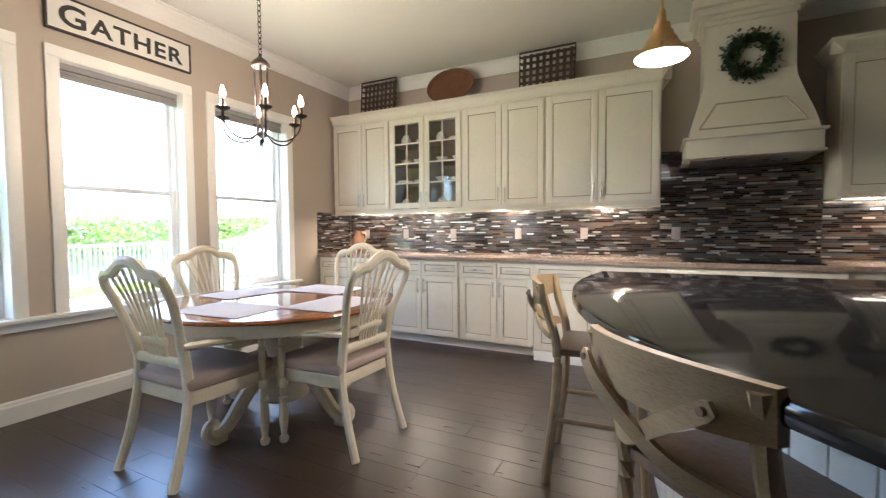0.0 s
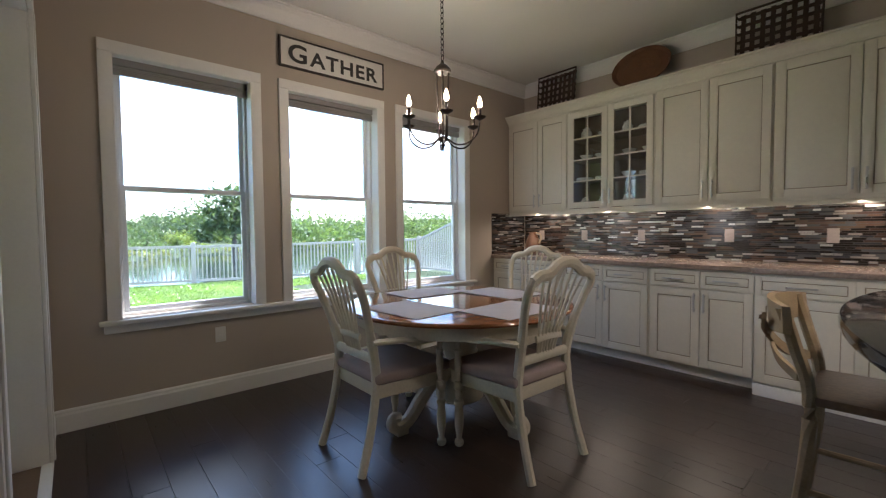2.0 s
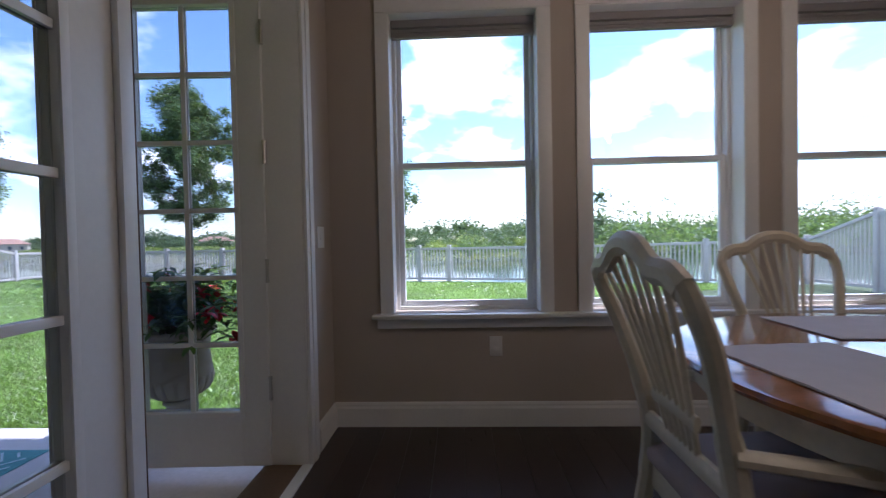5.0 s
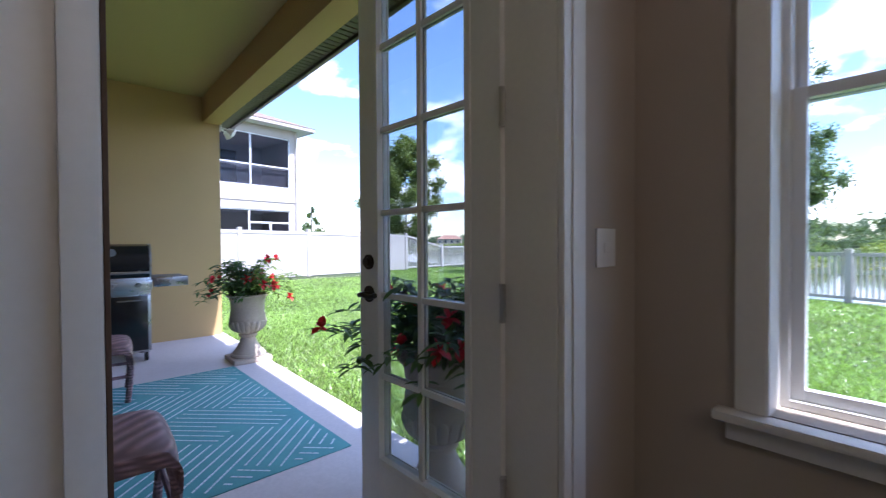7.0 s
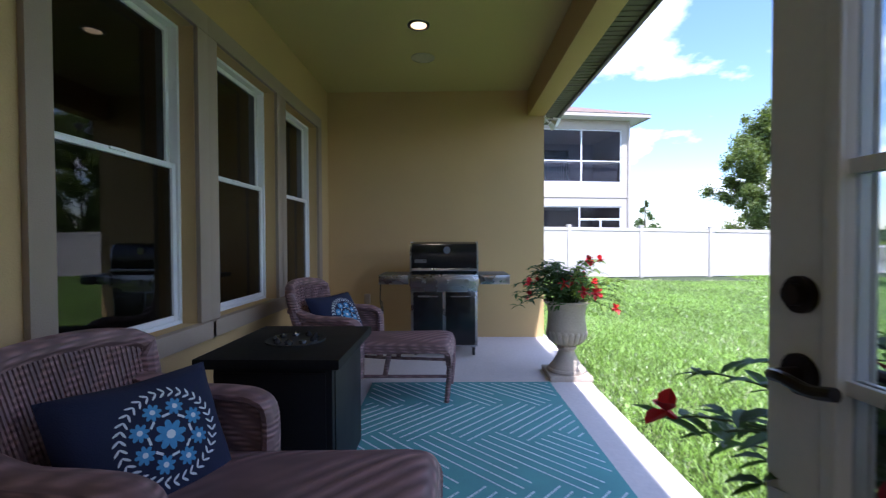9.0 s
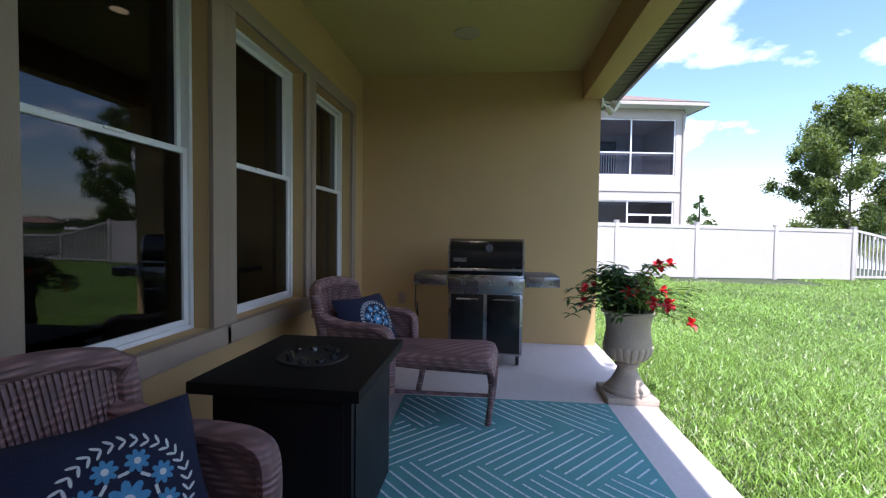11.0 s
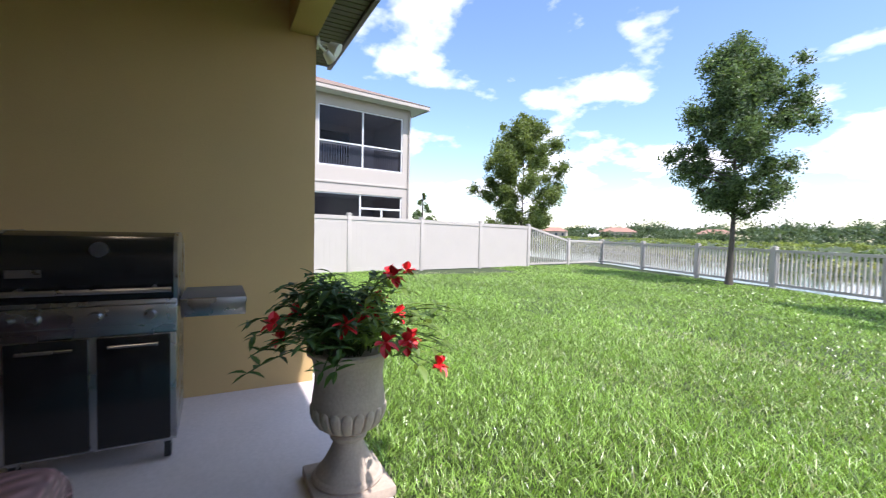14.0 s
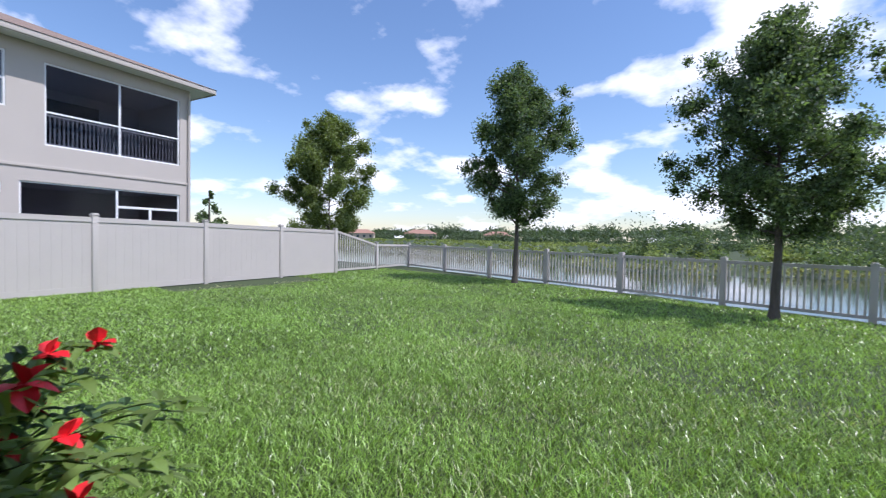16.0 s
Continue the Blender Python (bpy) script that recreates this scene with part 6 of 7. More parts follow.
# ---- lawn blades ----
blades("grass_near", 210000, -7.0, 1.5, 0.14, 4.6, 0.070, 0.0036, 1, lambda x, y, r: r.uniform(0, 1, len(x)) < np.clip(1.25 - 0.18 * y, 0.25, 1))
blades("grass_middle", 140000, -13.5, 4.5, 3.2, 9.5, 0.066, 0.0052, 2)
blades("grass_far", 80000, -16.0, 8.5, 8.5, 13.6, 0.062, 0.010, 3, lambda x, y, r: y < 12.65 - 0.183 * (x + 3.4))
def thin_patches(x, y, r):
    """Keeps the pale blades in loose patches."""
    p = np.sin(x * 1.3 + 2 * np.sin(y * 0.9)) * np.sin(y * 1.7 - x * 0.6)
    return r.uniform(0, 1, len(x)) < 0.35 + 0.6 * p


blades("pale_grass_near", 28000, -7.0, 1.5, 0.14, 5.0, 0.066, 0.0038, 6, thin_patches, M_STRAW, "pale blades among the turf, for dry grass and whitish sheen")
blades("pale_grass_far", 17000, -14.0, 5.0, 4.0, 12.0, 0.060, 0.0055, 7, thin_patches, M_STRAW, "pale blades among the turf, for dry grass and whitish sheen")
blades("grass_side", 60000, -14.6, -6.8, 0.14, 4.0, 0.064, 0.006, 4)


# ---- porch ----
def wicker_material(name, colour, s=95.0):
    """Woven strands: two crossed wave patterns drive relief and shade."""
    m, n, l, b = principled(name)
    t = n.new("ShaderNodeTexCoord")
    w1, w2 = n.new("ShaderNodeTexWave"), n.new("ShaderNodeTexWave")
    w1.bands_direction, w2.bands_direction = 'Z', 'DIAGONAL'
    mp = n.new("ShaderNodeMapping"); mp.inputs["Scale"].default_value = (1, 1, 1)
    l.new(t.outputs["Object"], mp.inputs[0])
    for w, sc in ((w1, s), (w2, s * 0.45)):
        w.inputs["Scale"].default_value = sc / 6.28
        w.inputs["Distortion"].default_value = 0.6
        l.new(mp.outputs[0], w.inputs["Vector"])
    mul = n.new("ShaderNodeMath"); mul.operation = 'MULTIPLY'
    l.new(w1.outputs["Fac"], mul.inputs[0]); l.new(w2.outputs["Fac"], mul.inputs[1])
    nz = n.new("ShaderNodeTexNoise"); nz.inputs["Scale"].default_value = 5
    ad = n.new("ShaderNodeMath"); ad.operation = 'ADD'; l.new(mul.outputs[0], ad.inputs[0]); l.new(nz.outputs["Fac"], ad.inputs[1])
    r = n.new("ShaderNodeMapRange"); r.inputs["From Min"].default_value, r.inputs["From Max"].default_value = 0.3, 1.4
    r.inputs["To Min"].default_value, r.inputs["To Max"].default_value = 0.55, 1.35
    l.new(ad.outputs[0], r.inputs["Value"])
    vm = n.new("ShaderNodeVectorMath"); vm.operation = 'SCALE'; vm.inputs[0].default_value = colour
    l.new(r.outputs[0], vm.inputs["Scale"]); l.new(vm.outputs[0], b.inputs["Base Color"])
    b.inputs["Roughness"].default_value = 0.55
    bp = n.new("ShaderNodeBump"); bp.inputs["Strength"].default_value = 0.9; bp.inputs["Distance"].default_value = 0.006
    l.new(mul.outputs[0], bp.inputs["Height"]); l.new(bp.outputs[0], b.inputs["Normal"])
    return m


M_WICK = wicker_material("mauve_brown_wicker", (0.240, 0.138, 0.142))
M_NAVY = surface("navy_pillow_cloth", (0.010, 0.014, 0.045), 0.95, 0.15, 8, 240, 0.4)
M_PB = surface("sky_blue_embroidery", (0.07, 0.25, 0.47), 0.9, 0.15)
M_PW = surface("white_embroidery", (0.62, 0.65, 0.68), 0.9, 0.05)


def weave_strands(bm, f, us, vs_, rad):
    """Raised strands over a surface f(u, v) -> point, one tube for each u."""
    for u in us:
        tube(bm, [f(u, v) for v in vs_], rad, 4, caps=False)


def chaise(m, label):
    """Wicker lounge: a deep armchair whose seat runs on into a long footrest. Back at -y, foot at +y."""
    c = thing("wicker_chaise", m, label, "lounge chair", "wicker chaises")
    # seat and footrest, with a rolled far end
    bm = bm_new()
    prof = smooth_pts([(-0.36, 0.405), (-0.2, 0.425), (0.1, 0.435), (0.45, 0.445), (0.64, 0.45), (0.715, 0.435), (0.74, 0.39), (0.738, 0.335)], 5)
    rows = []
    for p in prof:
        y, z = p.x, p.y
        w = 0.255
        row = [bm.verts.new((x * w, y - (0.012 * abs(x) ** 3 if y > 0.6 else 0), z - 0.018 * abs(x) ** 4)) for x in [-1 + 2 * i / 14 for i in range(15)]]
        row = [bm.verts.new((-w - 0.012, y, z - 0.045))] + row + [bm.verts.new((w + 0.012, y, z - 0.045))]
        rows.append(row)
    for a, b in zip(rows, rows[1:]):
        for i in range(16):
            bm.faces.new((a[i], a[i + 1], b[i + 1], b[i]))
    ret = bmesh.ops.extrude_face_region(bm, geom=bm.faces[:])
    for v in ret["geom"]:
        if isinstance(v, bmesh.types.BMVert):
            v.co.z -= 0.03
    part("seat", bm, M_WICK, c)
    # legs and stretchers
    for x in (-1, 1):
        bm = bm_new(); tube(bm, smooth_pts([(x * 0.235, 0.70, 0.40), (x * 0.225, 0.725, 0.25), (x * 0.205, 0.705, 0.0)], 5), 0.020, 8); part("front_leg", bm, M_WICK, c)
        bm = bm_new(); tube(bm, [(x * 0.31, -0.37, 0.42), (x * 0.32, -0.42, 0.0)], 0.022, 8); part("rear_leg", bm, M_WICK, c)
        bm = bm_new(); tube(bm, [(x * 0.215, 0.71, 0.20), (x * 0.25, 0.14, 0.195), (x * 0.31, -0.40, 0.195)], 0.012, 8); part("stretcher", bm, M_WICK, c)
        bm = bm_new(); tube(bm, [(x * 0.248, 0.30, 0.40), (x * 0.246, 0.26, 0.20)], 0.016, 6, (0.5, 1.2)); part("brace", bm, M_WICK, c)
        # arm: a boxy woven side with a rounded top that bends round the front
        bm = bm_new()
        pts = smooth_pts([(x * 0.30, -0.42, 0.68), (x * 0.305, -0.24, 0.62), (x * 0.305, -0.06, 0.61), (x * 0.305, 0.04, 0.595), (x * 0.305, 0.09, 0.54), (x * 0.30, 0.095, 0.36), (x * 0.295, 0.09, 0.20)], 5)
        tube(bm, pts, 0.045, 10, (1.15, 0.62), up=Vector((0, 0.6, 1)))
        part("arm_roll", bm, M_WICK, c)
        bm = bm_new(); box(bm, x * 0.305 - 0.022, -0.40, 0.21, x * 0.305 + 0.022, 0.08, 0.595, 0.008); part("arm_panel", bm, M_WICK, c)
    bm = bm_new(); tube(bm, [(-0.215, 0.712, 0.22), (0.215, 0.712, 0.22)], 0.012, 8); part("end_stretcher", bm, M_WICK, c)
    # raked, curved back with rolled rim
    def back(u, v, off=0.0):
        x = (0.300 + 0.035 * v) * u
        y = -0.335 - 0.15 * v - off + 0.07 * u * u * (0.3 + v)
        z = 0.40 + v * (0.435 - 0.045 * abs(u) ** 3)
        return Vector((x, y, z))
    bm = bm_new()
    nu, nv = 18, 12
    for off in (0.0,):
        g = [[bm.verts.new(back(-1 + 2 * i / nu, j / nv)) for i in range(nu + 1)] for j in range(nv + 1)]
        for j in range(nv):
            for i in range(nu):
                bm.faces.new((g[j][i], g[j][i + 1], g[j + 1][i + 1], g[j + 1][i]))
    ret = bmesh.ops.extrude_face_region(bm, geom=bm.faces[:])
    for v in ret["geom"]:
        if isinstance(v, bmesh.types.BMVert):
            v.co.y -= 0.03
    part("backrest", bm, M_WICK, c)
    bm = bm_new()
    weave_strands(bm, lambda u, v: back(u, v, -0.003), [-0.97 + 1.94 * i / 40 for i in range(41)], [j / 8 for j in range(9)], 0.0055)
    tagged(part("back_strands", bm, M_WICK, c), kind="stuff")
    bm = bm_new()
    rim = [back(-1, j / 8, 0.012) for j in range(9)] + [back(-1 + 2 * i / 16, 1.0, 0.012) + Vector((0, 0, 0.012)) for i in range(1, 16)] + [back(1, 1 - j / 8, 0.012) for j in range(9)]
    tube(bm, rim, 0.036, 10)
    part("back_rim", bm, M_WICK, c)
    return c


def pillow(m):
    p = thing("throw_pillow", m, "navy square pillow with a blue and white flower medallion", "pillow", "throw pillows")
    bm = bm_new()
    n = 18
    S = 0.215
    def h(u, v):
        return 0.085 * max(0.0, (1 - abs(u) ** 2.6) * (1 - abs(v) ** 2.6)) ** 0.55 + 0.004
    def xy(u, v):
        k = 1 - 0.07 * (1 - abs(u)) * abs(v) ** 2
        k2 = 1 - 0.07 * (1 - abs(v)) * abs(u) ** 2
        return S * (1.12 * u + 0.12) * k2, S * v * k
    for s in (1, -1):
        g = [[bm.verts.new((*xy(-1 + 2 * i / n, -1 + 2 * j / n), s * h(-1 + 2 * i / n, -1 + 2 * j / n))) for i in range(n + 1)] for j in range(n + 1)]
        for j in range(n):
            for i in range(n):
                bm.faces.new((g[j][i], g[j][i + 1], g[j + 1][i + 1], g[j + 1][i]))
    bmesh.ops.remove_doubles(bm, verts=bm.verts[:], dist=0.009)
    part("cover", bm, M_NAVY, p)
    def disc(bm, cx, cy, rx, ry, rot, k=12, lift=0.002):
        vs = []
        for i in range(k):
            a = 2 * math.pi * i / k
            x, y = rx * math.cos(a), ry * math.sin(a)
            X, Y = cx + x * math.cos(rot) - y * math.sin(rot), cy + x * math.sin(rot) + y * math.cos(rot)
            vs.append(bm.verts.new((X, Y, h((X / S - 0.12) / 1.12, Y / S) + lift)))
        bm.faces.new(vs)
    bw, bb = bm_new(), bm_new()
    def flower(cx, cy, rr):
        for i in range(8):
            a = 2 * math.pi * i / 8
            disc(bb, cx + rr * 0.62 * math.cos(a), cy + rr * 0.62 * math.sin(a), rr * 0.42, rr * 0.24, a, 8)
        disc(bw, cx, cy, rr * 0.30, rr * 0.30, 0, 10, 0.004)
    flower(0, 0, 0.045)
    for i in range(8):
        a = 2 * math.pi * (i + 0.5) / 8
        flower(0.086 * math.cos(a), 0.086 * math.sin(a), 0.027)
        for q in (1.9, -0.9):
            disc(bw, 0.060 * math.cos(a + 0.39), 0.060 * math.sin(a + 0.39), 0.013, 0.0035, a + q, 8, 0.003)
    for i in range(34):
        a = 2 * math.pi * i / 34
        for q in (0.75, -0.75):
            rr = 0.133 + (0.009 if q < 0 else -0.007)
            disc(bw, rr * math.cos(a), rr * math.sin(a), 0.0125, 0.0036, a + math.pi / 2 + q, 8, 0.0025)
    tagged(part("blue_embroidery", bb, M_PB, p, "sky-blue stitched flowers", smooth=False), kind="stuff")
    tagged(part("white_embroidery", bw, M_PW, p, "white stitched leaf wreath", smooth=False), kind="stuff")
    return p


chaise(pose(-1.42, -1.83, ZP, 0, 0, -1), "mauve-brown wicker chaise with a long footrest, near the door")
chaise(pose(-3.48, -1.785, ZP, 0, 0, -4), "mauve-brown wicker chaise with a long footrest beside the grill")
pillow(pose(-1.47, -1.985, ZP + 0.545, -62, 0, -28))
pillow(pose(-3.55, -1.96, ZP + 0.555, -62, 0, -28))

# fire table
ft = thing("fire_table", pose(-2.32, -1.855, ZP), "square black gas fire table with a lidded burner", "table")
M_SLATE = surface("black_slate_top", (0.008, 0.008, 0.009), 0.6, 0.3, 5, 60, 0.4, spec=0.2)
M_DARKB = surface("dark_metal_cabinet", (0.009, 0.009, 0.012), 0.5, 0.15, 5, 50, 0.1, spec=0.25)
bm = bm_new(); box(bm, -0.365, -0.32, 0.625, 0.365, 0.32, 0.67, 0.006); part("tabletop", bm, M_SLATE, ft)
for k in range(9):
    a = radians(k * 40)
    bm = bm_new(); bmesh.ops.create_icosphere(bm, subdivisions=1, radius=0.022)
    for v in bm.verts:
        v.co = v.co * random.Random(k * 31 + int(v.co.x * 1000)).uniform(0.7, 1.15) + Vector((0.10 * math.cos(a), 0.10 * math.sin(a), 0.676))
    part("lava_rock", bm, surface("glassy_black_rock", (0.03, 0.03, 0.035), 0.15, 0.3), ft)
bm = bm_new(); lathe(bm, [(0.15, 0.6705), (0.15, 0.678), (0.14, 0.678), (0.13, 0.672), (0.001, 0.672)], 32, cap=False); part("burner_pan", bm, M_RUBBER, ft)
bm = bm_new(); box(bm, -0.29, -0.27, 0.02, 0.29, 0.27, 0.624, 0.006); part("cabinet", bm, M_DARKB, ft)
for s in (-1, 1):
    bm = bm_new(); box(bm, s * 0.2915 - 0.003, -0.24, 0.06, s * 0.2915 + 0.003, 0.24, 0.59, 0.002); part("side_panel", bm, M_DARKB, ft)
bm = bm_new(); box(bm, -0.26, 0.2705, 0.06, 0.26, 0.276, 0.59, 0.002); part("cabinet_door", bm, M_DARKB, ft)
for x in (-0.25, 0.25):
    for y in (-0.23, 0.23):
        bm = bm_new(); lathe(bm, [(0.02, 0), (0.02, 0.02)], 10, x, y); part("foot", bm, M_RUBBER, ft)

# rug
M_RUG = surface("teal_outdoor_weave", (0.115, 0.345, 0.350), 0.95, 0.15, 6, 260, 0.5)
M_RUGL = surface("pale_rug_yarn", (0.66, 0.76, 0.80), 0.95, 0.12, 20, 200, 0.3)
rug = thing("outdoor_rug", pose(-2.60, -0.955, ZP + 0.0005, 0, 0, 1.5), "teal outdoor rug with pale broken chevron lines", "rug")
RL, RW = 1.075, 0.735
bm = bm_new(); box(bm, -RL, -RW, 0, RL, RW, 0.006, 0.002); part("rug_body", bm, M_RUG, rug)
bm = bm_new()


def clip_seg(ax, ay, bx, by, X, Y):
    """The part of a segment inside |x| < X, |y| < Y, or None."""
    t0, t1 = 0.0, 1.0
    for p, d, lim in ((ax, bx - ax, X), (ay, by - ay, Y)):
        if abs(d) < 1e-9:
            if abs(p) > lim:
                return None
            continue
        lo, hi = sorted(((-lim - p) / d, (lim - p) / d))
        t0, t1 = max(t0, lo), min(t1, hi)
    return (t0, t1) if t1 - t0 > 0.03 else None


# bands three widths long, laid herringbone at 45 degrees, each of four parallel lines
BW, CS = 0.25, math.sqrt(0.5)
for i in range(-14, 15):
    for j in range(-14, 15):
        d = (i - j) % 6
        if d not in (0, 5):
            continue
        for q in (0.12, 0.37, 0.63, 0.88):
            if d == 0:
                u0, v0, u1, v1 = i + 0.06, j + q, i + 2.94 - 0.5 * (q > 0.8), j + q
            else:
                u0, v0, u1, v1 = i + q, j + 0.06, i + q, j + 2.94 - 0.5 * (q < 0.2)
            ax, ay, bx, by = (u0 - v0) * BW * CS, (u0 + v0) * BW * CS, (u1 - v1) * BW * CS, (u1 + v1) * BW * CS
            c = clip_seg(ax, ay, bx, by, RL - 0.035, RW - 0.03)
            if c:
                px, py, qx, qy = ax + (bx - ax) * c[0], ay + (by - ay) * c[0], ax + (bx - ax) * c[1], ay + (by - ay) * c[1]
                L = math.hypot(qx - px, qy - py)
                m_ = Matrix.Translation(((px + qx) / 2, (py + qy) / 2, 0)) @ Matrix.Rotation(math.atan2(qy - py, qx - px), 4, 'Z')
                k = max(1, int(L / 0.03))
                for e in range(k):
                    g = -L / 2 + L * e / k
                    box(bm, g, -0.0052, 0.0055, g + L / k * 0.86, 0.0052, 0.0076, 0, m_)
tagged(part("line_weave", bm, M_RUGL, rug, "pale woven lines", smooth=False), kind="stuff")

# grill
gr = thing("gas_grill", pose(-4.74, -1.14, ZP, 0, 0, 90), "black and steel three-burner gas grill on castors", "grill")
M_STL = surface("satin_stainless", (0.38, 0.38, 0.39), 0.28, 0.06, 6, 120, 0.05, metal=1.0)
M_GREYT = surface("grey_side_table", (0.10, 0.105, 0.12), 0.4, 0.08)
bm = bm_new()
prof = [(-0.245, 0.835), (-0.258, 0.87), (-0.256, 1.03), (-0.246, 1.10), (-0.215, 1.145), (-0.15, 1.165), (0.06, 1.165), (0.2, 1.10), (0.24, 0.98), (0.24, 0.835)]
lo = [bm.verts.new((-0.33, y, z)) for y, z in prof]; hi = [bm.verts.new((0.33, y, z)) for y, z in prof]
for i in range(len(prof)):
    k = (i + 1) % len(prof)
    bm.faces.new((lo[i], lo[k], hi[k], hi[i]))
bm.faces.new(lo); bm.faces.new(list(reversed(hi)))
lid = part("lid", bm, M_BLACK, gr, "glossy black enamel lid")
for s in (-1, 1):
    bm = bm_new()
    l2 = [bm.verts.new((s * 0.3305, y * 1.01, 0.835 + (z - 0.835) * 1.01)) for y, z in prof]; h2 = [bm.verts.new((s * 0.348, y * 1.01, 0.835 + (z - 0.835) * 1.01)) for y, z in prof]
    for i in range(len(prof)):
        k = (i + 1) % len(prof)
        bm.faces.new((l2[i], l2[k], h2[k], h2[i]))
    bm.faces.new(l2); bm.faces.new(list(reversed(h2)))
    part("lid_end_cap", bm, M_STL, lid)
bm = bm_new(); tube(bm, [(-0.325, -0.305, 0.888), (0.325, -0.305, 0.888)], 0.013, 10)
for s in (-0.25, 0.25):
    tube(bm, [(s, -0.25, 0.90), (s, -0.31, 0.90)], 0.009, 8)
part("lid_handle", bm, M_STL, lid)
bm = bm_new(); tube(bm, [(0.03, -0.245, 1.085), (0.03, -0.266, 1.082)], 0.035, 20); part("thermometer", bm, M_STL, lid)
bm = bm_new(); box(bm, -0.30, -0.262, 0.955, -0.18, -0.2565, 0.99); part("badge", bm, M_STL, lid)
bm = bm_new(); box(bm, -0.345, -0.24, 0.66, 0.345, 0.25, 0.834, 0.006); part("firebox", bm, M_STL, gr)
bm = bm_new(); box(bm, -0.35, -0.285, 0.715, 0.35, -0.2405, 0.815, 0.01); pan = part("control_panel", bm, M_STL, gr)
for x in (-0.285, -0.20, 0.02, 0.235):
    bm = bm_new(); tube(bm, [(x, -0.285, 0.765), (x, -0.315, 0.765)], [0.028, 0.022] if x > -0.25 else [0.016, 0.013], 16); part("knob", bm, M_STL, pan)
bm = bm_new(); box(bm, -0.34, -0.24, 0.10, 0.34, 0.24, 0.659, 0.004); part("cabinet", bm, M_STL, gr)
for a, b in ((-0.315, -0.015), (0.015, 0.315)):
    bm = bm_new(); box(bm, a, -0.258, 0.115, b, -0.2405, 0.655, 0.006); dr = part("cabinet_door", bm, M_BLACK, gr)
    bm = bm_new(); tube(bm, [(a + 0.05, -0.285, 0.615), (b - 0.05, -0.285, 0.615)], 0.008, 8)
    for q in (a + 0.07, b - 0.07):
        tube(bm, [(q, -0.258, 0.615), (q, -0.285, 0.615)], 0.006, 6)
    part("handle", bm, M_STL, dr)
for s in (-1, 1):
    bm = bm_new(); box(bm, s * 0.355 if s > 0 else -0.67, -0.25, 0.785, 0.67 if s > 0 else -0.355, 0.22, 0.832, 0.012); part("side_table", bm, M_GREYT, gr)
    bm = bm_new(); box(bm, s * 0.36 if s > 0 else -0.665, -0.272, 0.735, 0.665 if s > 0 else -0.36, -0.2505, 0.83, 0.008); part("side_table_front", bm, M_STL, gr)
    for y in (-0.2, 0.2):
        bm = bm_new(); tube(bm, [(s * 0.30 - 0.014, y, 0.045), (s * 0.30 + 0.014, y, 0.045)], 0.045, 18, up=Vector((0, 1, 0))); part("castor", bm, M_RUBBER, gr)
        bm = bm_new(); box(bm, s * 0.30 - 0.02, y - 0.02, 0.07, s * 0.30 + 0.02, y + 0.02, 0.099, 0.004); part("castor_fork", bm, M_STL, gr)
bm = bm_new(); tube(bm, smooth_pts([(-0.655, -0.20, 0.78), (-0.662, -0.20, 0.55), (-0.64, -0.16, 0.42), (-0.66, -0.12, 0.55)], 5), 0.006, 6); part("hanging_brush", bm, M_RUBBER, gr)

# urn planters
M_URN = surface("weathered_stone_urn", (0.42, 0.345, 0.28), 0.9, 0.14, 6, 70, 0.4)
M_LEAFP = leaf_material("planter_leaf", (0.060, 0.120, 0.042), 0.4)
# Paler copy of the planter leaf: sunlight put into the colour.
M_LEAF_SUN = leaf_material("sun_side_planter_leaf", (0.16, 0.24, 0.06), 0.35)
M_RED = surface("red_petal", (0.68, 0.016, 0.024), 0.5, 0.2)


def add_leaf(bm, p, d, L, w, droop):
    """A folded pointed leaf of eight faces."""
    d = d.normalized()
    side = d.cross(Vector((0, 0, 1)))
    side = side.normalized() if side.length > 1e-3 else Vector((1, 0, 0))
    up = side.cross(d).normalized()
    mid, lft, rgt = [], [], []
    for t, k in ((0, 0.12), (0.28, 0.85), (0.6, 0.9), (0.85, 0.45), (1.0, 0.02)):
        c = p + d * (L * t) - Vector((0, 0, droop * L * t * t))
        mid.append(bm.verts.new(c)); lft.append(bm.verts.new(c + side * w * k + up * w * 0.35 * k)); rgt.append(bm.verts.new(c - side * w * k + up * w * 0.35 * k))
    for i in range(4):
        bm.faces.new((mid[i], mid[i + 1], lft[i + 1], lft[i])); bm.faces.new((mid[i + 1], mid[i], rgt[i], rgt[i + 1]))


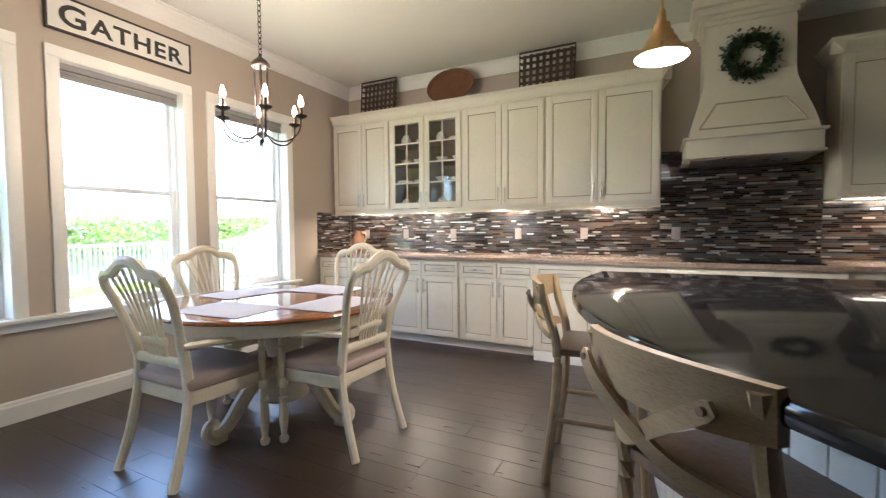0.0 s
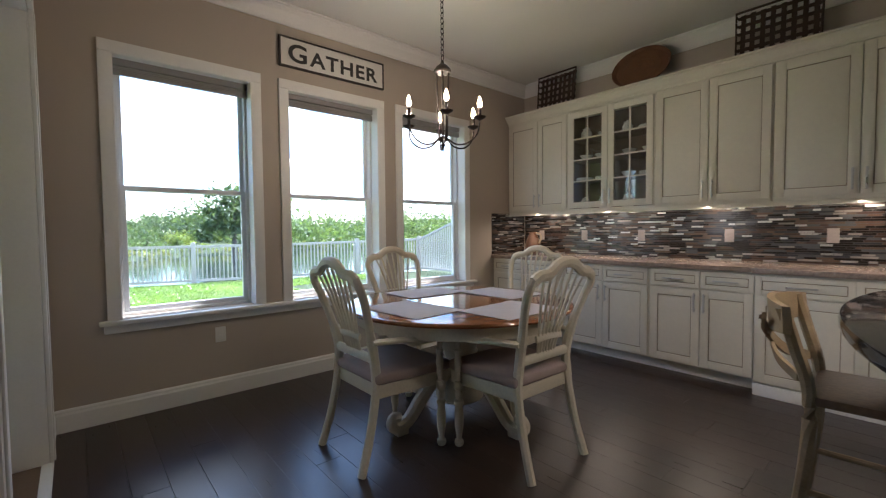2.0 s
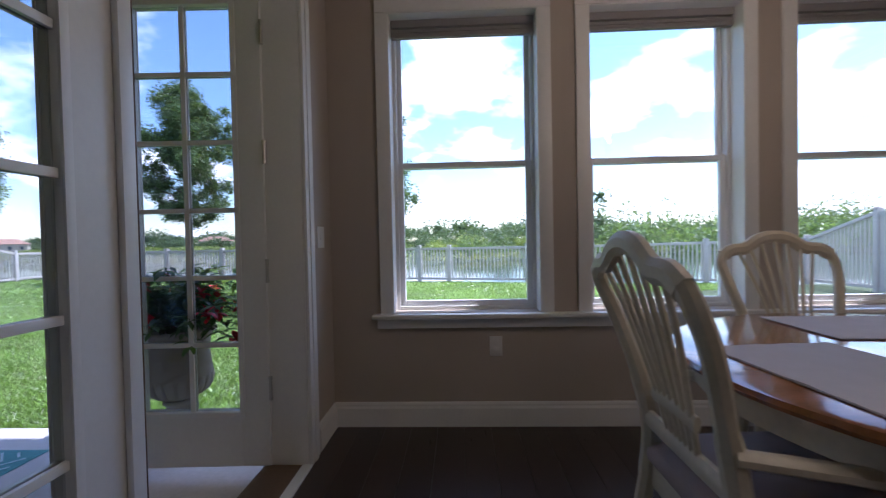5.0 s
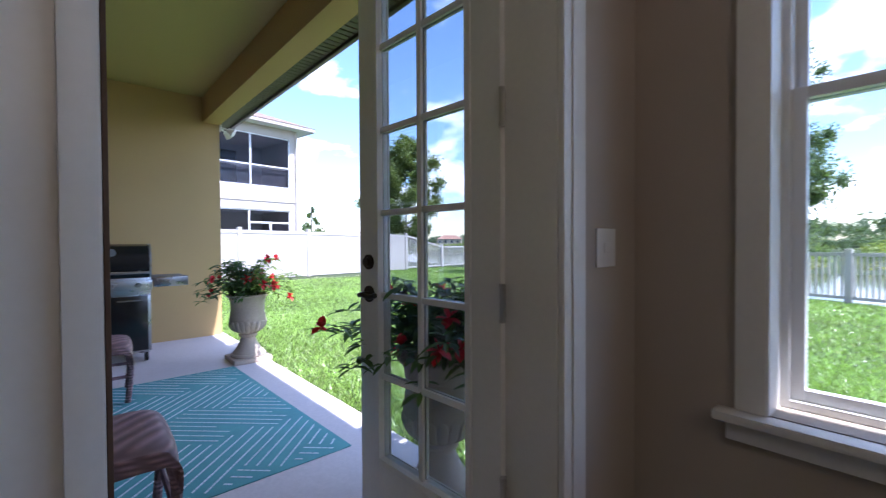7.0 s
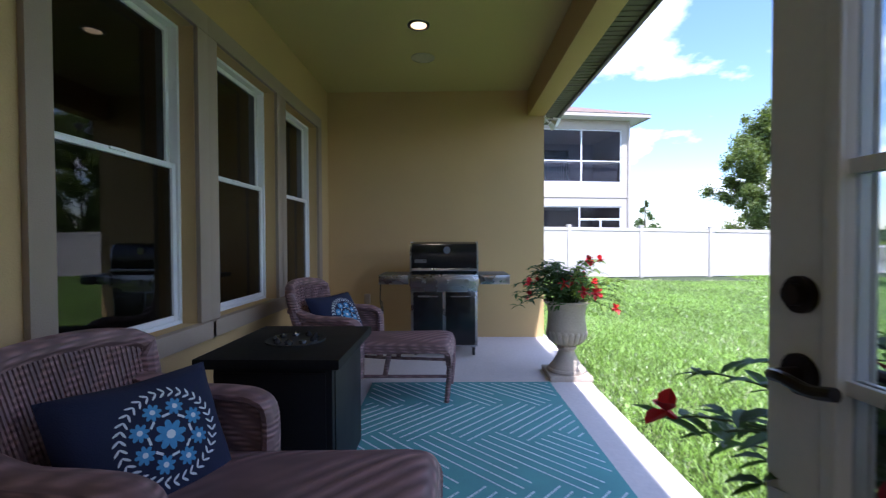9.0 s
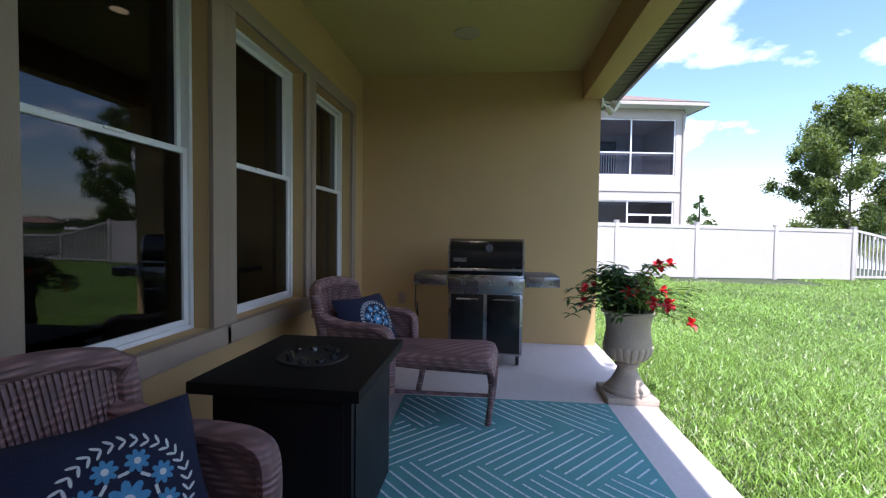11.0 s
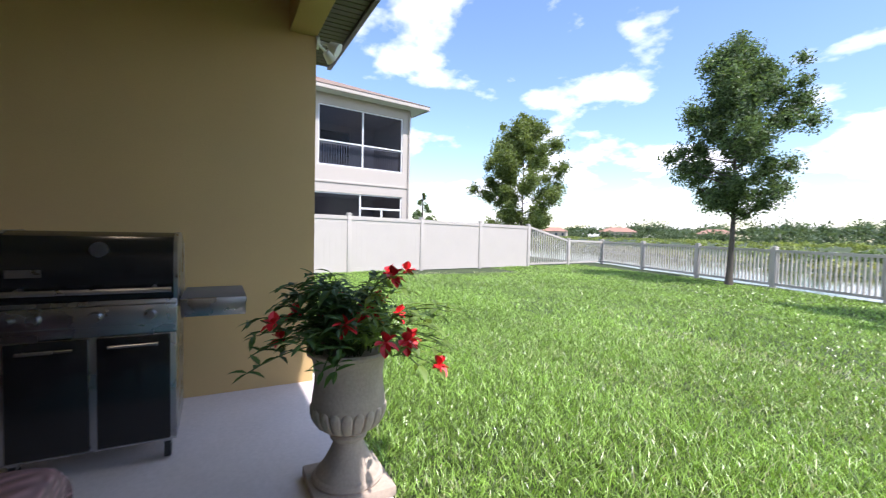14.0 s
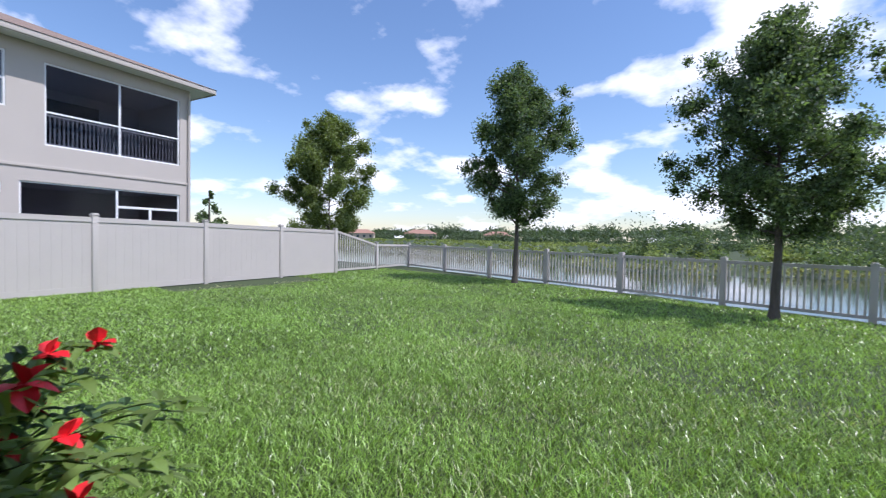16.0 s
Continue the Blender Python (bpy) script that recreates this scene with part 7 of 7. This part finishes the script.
def urn(x, y, seed, label, spread=1.0):
    r = random.Random(seed)
    u = thing("urn_planter", pose(x, y, ZP), label, "planter", "urn planters")
    bm = bm_new(); box(bm, -0.178, -0.178, 0, 0.178, 0.178, 0.048, 0.010); part("plinth", bm, M_URN, u)
    bm = bm_new(); lathe(bm, [(0.160, 0.047), (0.164, 0.060), (0.158, 0.074), (0.146, 0.080), (0.140, 0.094), (0.122, 0.112), (0.100, 0.150), (0.080, 0.190), (0.068, 0.222), (0.070, 0.234), (0.084, 0.243), (0.087, 0.256), (0.080, 0.268), (0.060, 0.272)], 40); part("foot", bm, M_URN, u)
    bm = bm_new()
    lathe(bm, [(0.060, 0.268), (0.090, 0.280), (0.128, 0.303), (0.154, 0.340), (0.166, 0.380), (0.169, 0.410), (0.164, 0.450), (0.157, 0.500), (0.156, 0.550), (0.163, 0.600), (0.176, 0.632), (0.192, 0.640), (0.196, 0.652), (0.190, 0.662), (0.174, 0.660), (0.165, 0.640), (0.001, 0.628)], 48); part("bowl", bm, M_URN, u)
    # raised lobes round the lower bowl
    bm = bm_new()
    rows_ = []
    for rr, zz, w, h in ((0.086, 0.279, 0.010, 0.004), (0.110, 0.291, 0.016, 0.012), (0.136, 0.313, 0.021, 0.014), (0.154, 0.342, 0.024, 0.014), (0.164, 0.374, 0.025, 0.013), (0.167, 0.394, 0.021, 0.009), (0.167, 0.406, 0.011, 0.002)):
        rows_.append([bm.verts.new((rr - 0.004 + (h + 0.004) * math.cos(q) ** 0.7, w * math.sin(q), zz)) for q in (-1.5, -0.9, -0.3, 0.3, 0.9, 1.5)])
    for p, q in zip(rows_, rows_[1:]):
        for i in range(5):
            bm.faces.new((p[i], p[i + 1], q[i + 1], q[i]))
    first = part("gadroon", bm, M_URN, u)
    for i in range(1, 20):
        lobe = new("gadroon", first.data); lobe.parent = u; lobe.matrix_local = pose(0, 0, 0, 0, 0, 18 * i)
    bl, bp, bs, br = bm_new(), bm_new(), bm_new(), bm_new()
    for k in range(120):
        a = r.uniform(0, 2 * math.pi)
        rad, hgt = r.uniform(0.08, 0.42) * spread, r.uniform(0.05, 0.34)
        if rad > 0.3 * spread:
            hgt = r.uniform(-0.05, 0.18)
        base = Vector((0.11 * math.cos(a) * r.random(), 0.11 * math.sin(a) * r.random(), 0.628))
        tip = Vector((rad * math.cos(a), rad * math.sin(a), 0.66 + hgt))
        path = bez(base, base + Vector((0, 0, 0.12 + hgt * 0.4)), tip - Vector((0.2 * rad * math.cos(a), 0.2 * rad * math.sin(a), -0.05)), tip, 7)
        tube(bs, path, 0.0028, 4)
        # Stems facing the sun get the paler leaf colour.
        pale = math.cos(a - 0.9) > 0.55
        for i in range(2, 8):
            for s in (0, 1):
                b_ = a + (1.4 if s else -1.4) + r.uniform(-0.6, 0.6) + i
                dd = Vector((math.cos(b_), math.sin(b_), r.uniform(-0.15, 0.6)))
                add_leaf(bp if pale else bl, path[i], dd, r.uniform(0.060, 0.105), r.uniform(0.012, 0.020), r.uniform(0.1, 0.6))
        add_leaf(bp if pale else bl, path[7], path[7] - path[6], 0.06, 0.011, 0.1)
        if k % 7 == 0:
            c = path[7] + Vector((0, 0, 0.015))
            ax = Vector((math.cos(a), math.sin(a), r.uniform(0.0, 0.9))).normalized()
            for i in range(5):
                q = 2 * math.pi * i / 5
                s1 = ax.cross(Vector((0, 0, 1))).normalized(); s2 = ax.cross(s1)
                add_leaf(br, c, ax * 0.45 + s1 * math.cos(q) + s2 * math.sin(q), 0.058, 0.023, 0.12)
            tube(br, [c - ax * 0.03, c], [0.004, 0.010], 6)
    tagged(part("stem_tangle", bs, surface("green_stem", (0.07, 0.11, 0.03), 0.7), u), kind="stuff")
    tagged(part("leaves", bl, M_LEAFP, u, "dark green pointed leaves"), kind="stuff")
    tagged(part("sun_side_leaves", bp, M_LEAF_SUN, u, "yellow-green leaves, coloured paler as if sunlit"), kind="stuff")
    tagged(part("flower_spray", br, M_RED, u, "red trumpet flowers"), kind="stuff")
    return u


urn(-3.875, -0.065, 31, "stone urn planter with red-flowering mandevilla on the slab", 1.15)
urn(-0.84, -0.125, 32, "stone urn planter with red-flowering plant behind the open door", 1.3)

# porch fittings
dl = thing("recessed_downlight", pose(-3.77, -1.33, 2.94), "lit recessed downlight in the porch ceiling", "lamp")
bm = bm_new(); lathe(bm, [(0.095, -0.004), (0.095, 0.0), (0.07, 0.0), (0.068, -0.006)], 28, cap=False); part("trim_ring", bm, M_WHITE, dl)
bm = bm_new(); lathe(bm, [(0.001, -0.003), (0.066, -0.003)], 24, cap=False); part("lens", bm, glow("downlight_lens", (1.0, 0.74, 0.42), 1.0), dl)
lamp("downlight_lamp", 'SPOT', (-3.77, -1.33, 2.925), 5.0, (1.0, 0.8, 0.55), 0.06, (-3.77, -1.33, 0))
sp = thing("ceiling_speaker", pose(-4.41, -1.34, 2.94), "round pale ceiling speaker grille", "speaker")
bm = bm_new(); lathe(bm, [(0.115, -0.006), (0.118, 0.0), (0.10, -0.009), (0.001, -0.009)], 32, cap=False); part("grille", bm, surface("speaker_grille", (0.42, 0.38, 0.27), 0.7), sp)
fl = thing("security_light", pose(XF - 0.02, 0.056, 2.60), "white twin-head security light on the wall corner", "lamp")
bm = bm_new(); lathe(bm, [(0.05, -0.0), (0.05, 0.02)], 18); bmesh.ops.transform(bm, matrix=Matrix.Rotation(radians(-90), 4, 'X'), verts=bm.verts[:]); part("base", bm, M_WHITE, fl)
for s in (-1, 1):
    bm = bm_new(); tube(bm, [(s * 0.02, 0.02, 0.0), (s * 0.07, 0.09, -0.03)], 0.012, 8); tube(bm, [(s * 0.07, 0.09, -0.03), (s * 0.10, 0.15, -0.07)], [0.03, 0.055], 16); part("lamp_head", bm, M_WHITE, fl)
ob_ = thing("outdoor_socket", pose(XF + 0.001, -2.10, 0.42, 0, 0, 90), "tan covered outdoor socket on the porch wall", "outlet")
bm = bm_new(); box(bm, -0.035, -0.05, -0.06, 0.035, 0, 0.06, 0.008); part("cover", bm, M_STUCD, ob_)

# ---- floor planks, laid along y ----
r = random.Random(17)
meshes = []
for L in (0.9, 1.2, 1.5, 1.8):
    bm = bm_new()
    box(bm, -0.0745, -L / 2 + 0.0008, -0.018, 0.0745, L / 2 - 0.0008, 0.0, 0.0016)
    meshes.append((L, finish(bm, "plank", M_FLOOR, False)))
count = 0
x = 0.076
while x < XE:
    y = r.uniform(0.02, 0.18)
    end = -4.6
    while y > end:
        L, me = meshes[r.randrange(4)]
        p = new("plank", me)
        p.parent = floor
        p.location = (x, y - L / 2, -0.0005 * r.random())
        y -= L
        count += 1
    x += 0.150
bm = bm_new()
x = 0.076
while x < XE:
    y = -6.0 + r.uniform(-0.3, 0.3)
    box(bm, x - 0.0745, -8.2, -0.02, x + 0.0745, -4.0 - 0.7, -0.0012)
    x += 0.15
x = XF - 0.1
while x < -0.02:
    box(bm, x - 0.0745, -8.2, -0.02, x + 0.0745, YR - 0.23, -0.0012)
    x += 0.15
rest = new("plank_rest", finish(bm, "plank_rest", M_FLOOR, False))
rest.parent = floor
tagged(rest, kind="stuff")
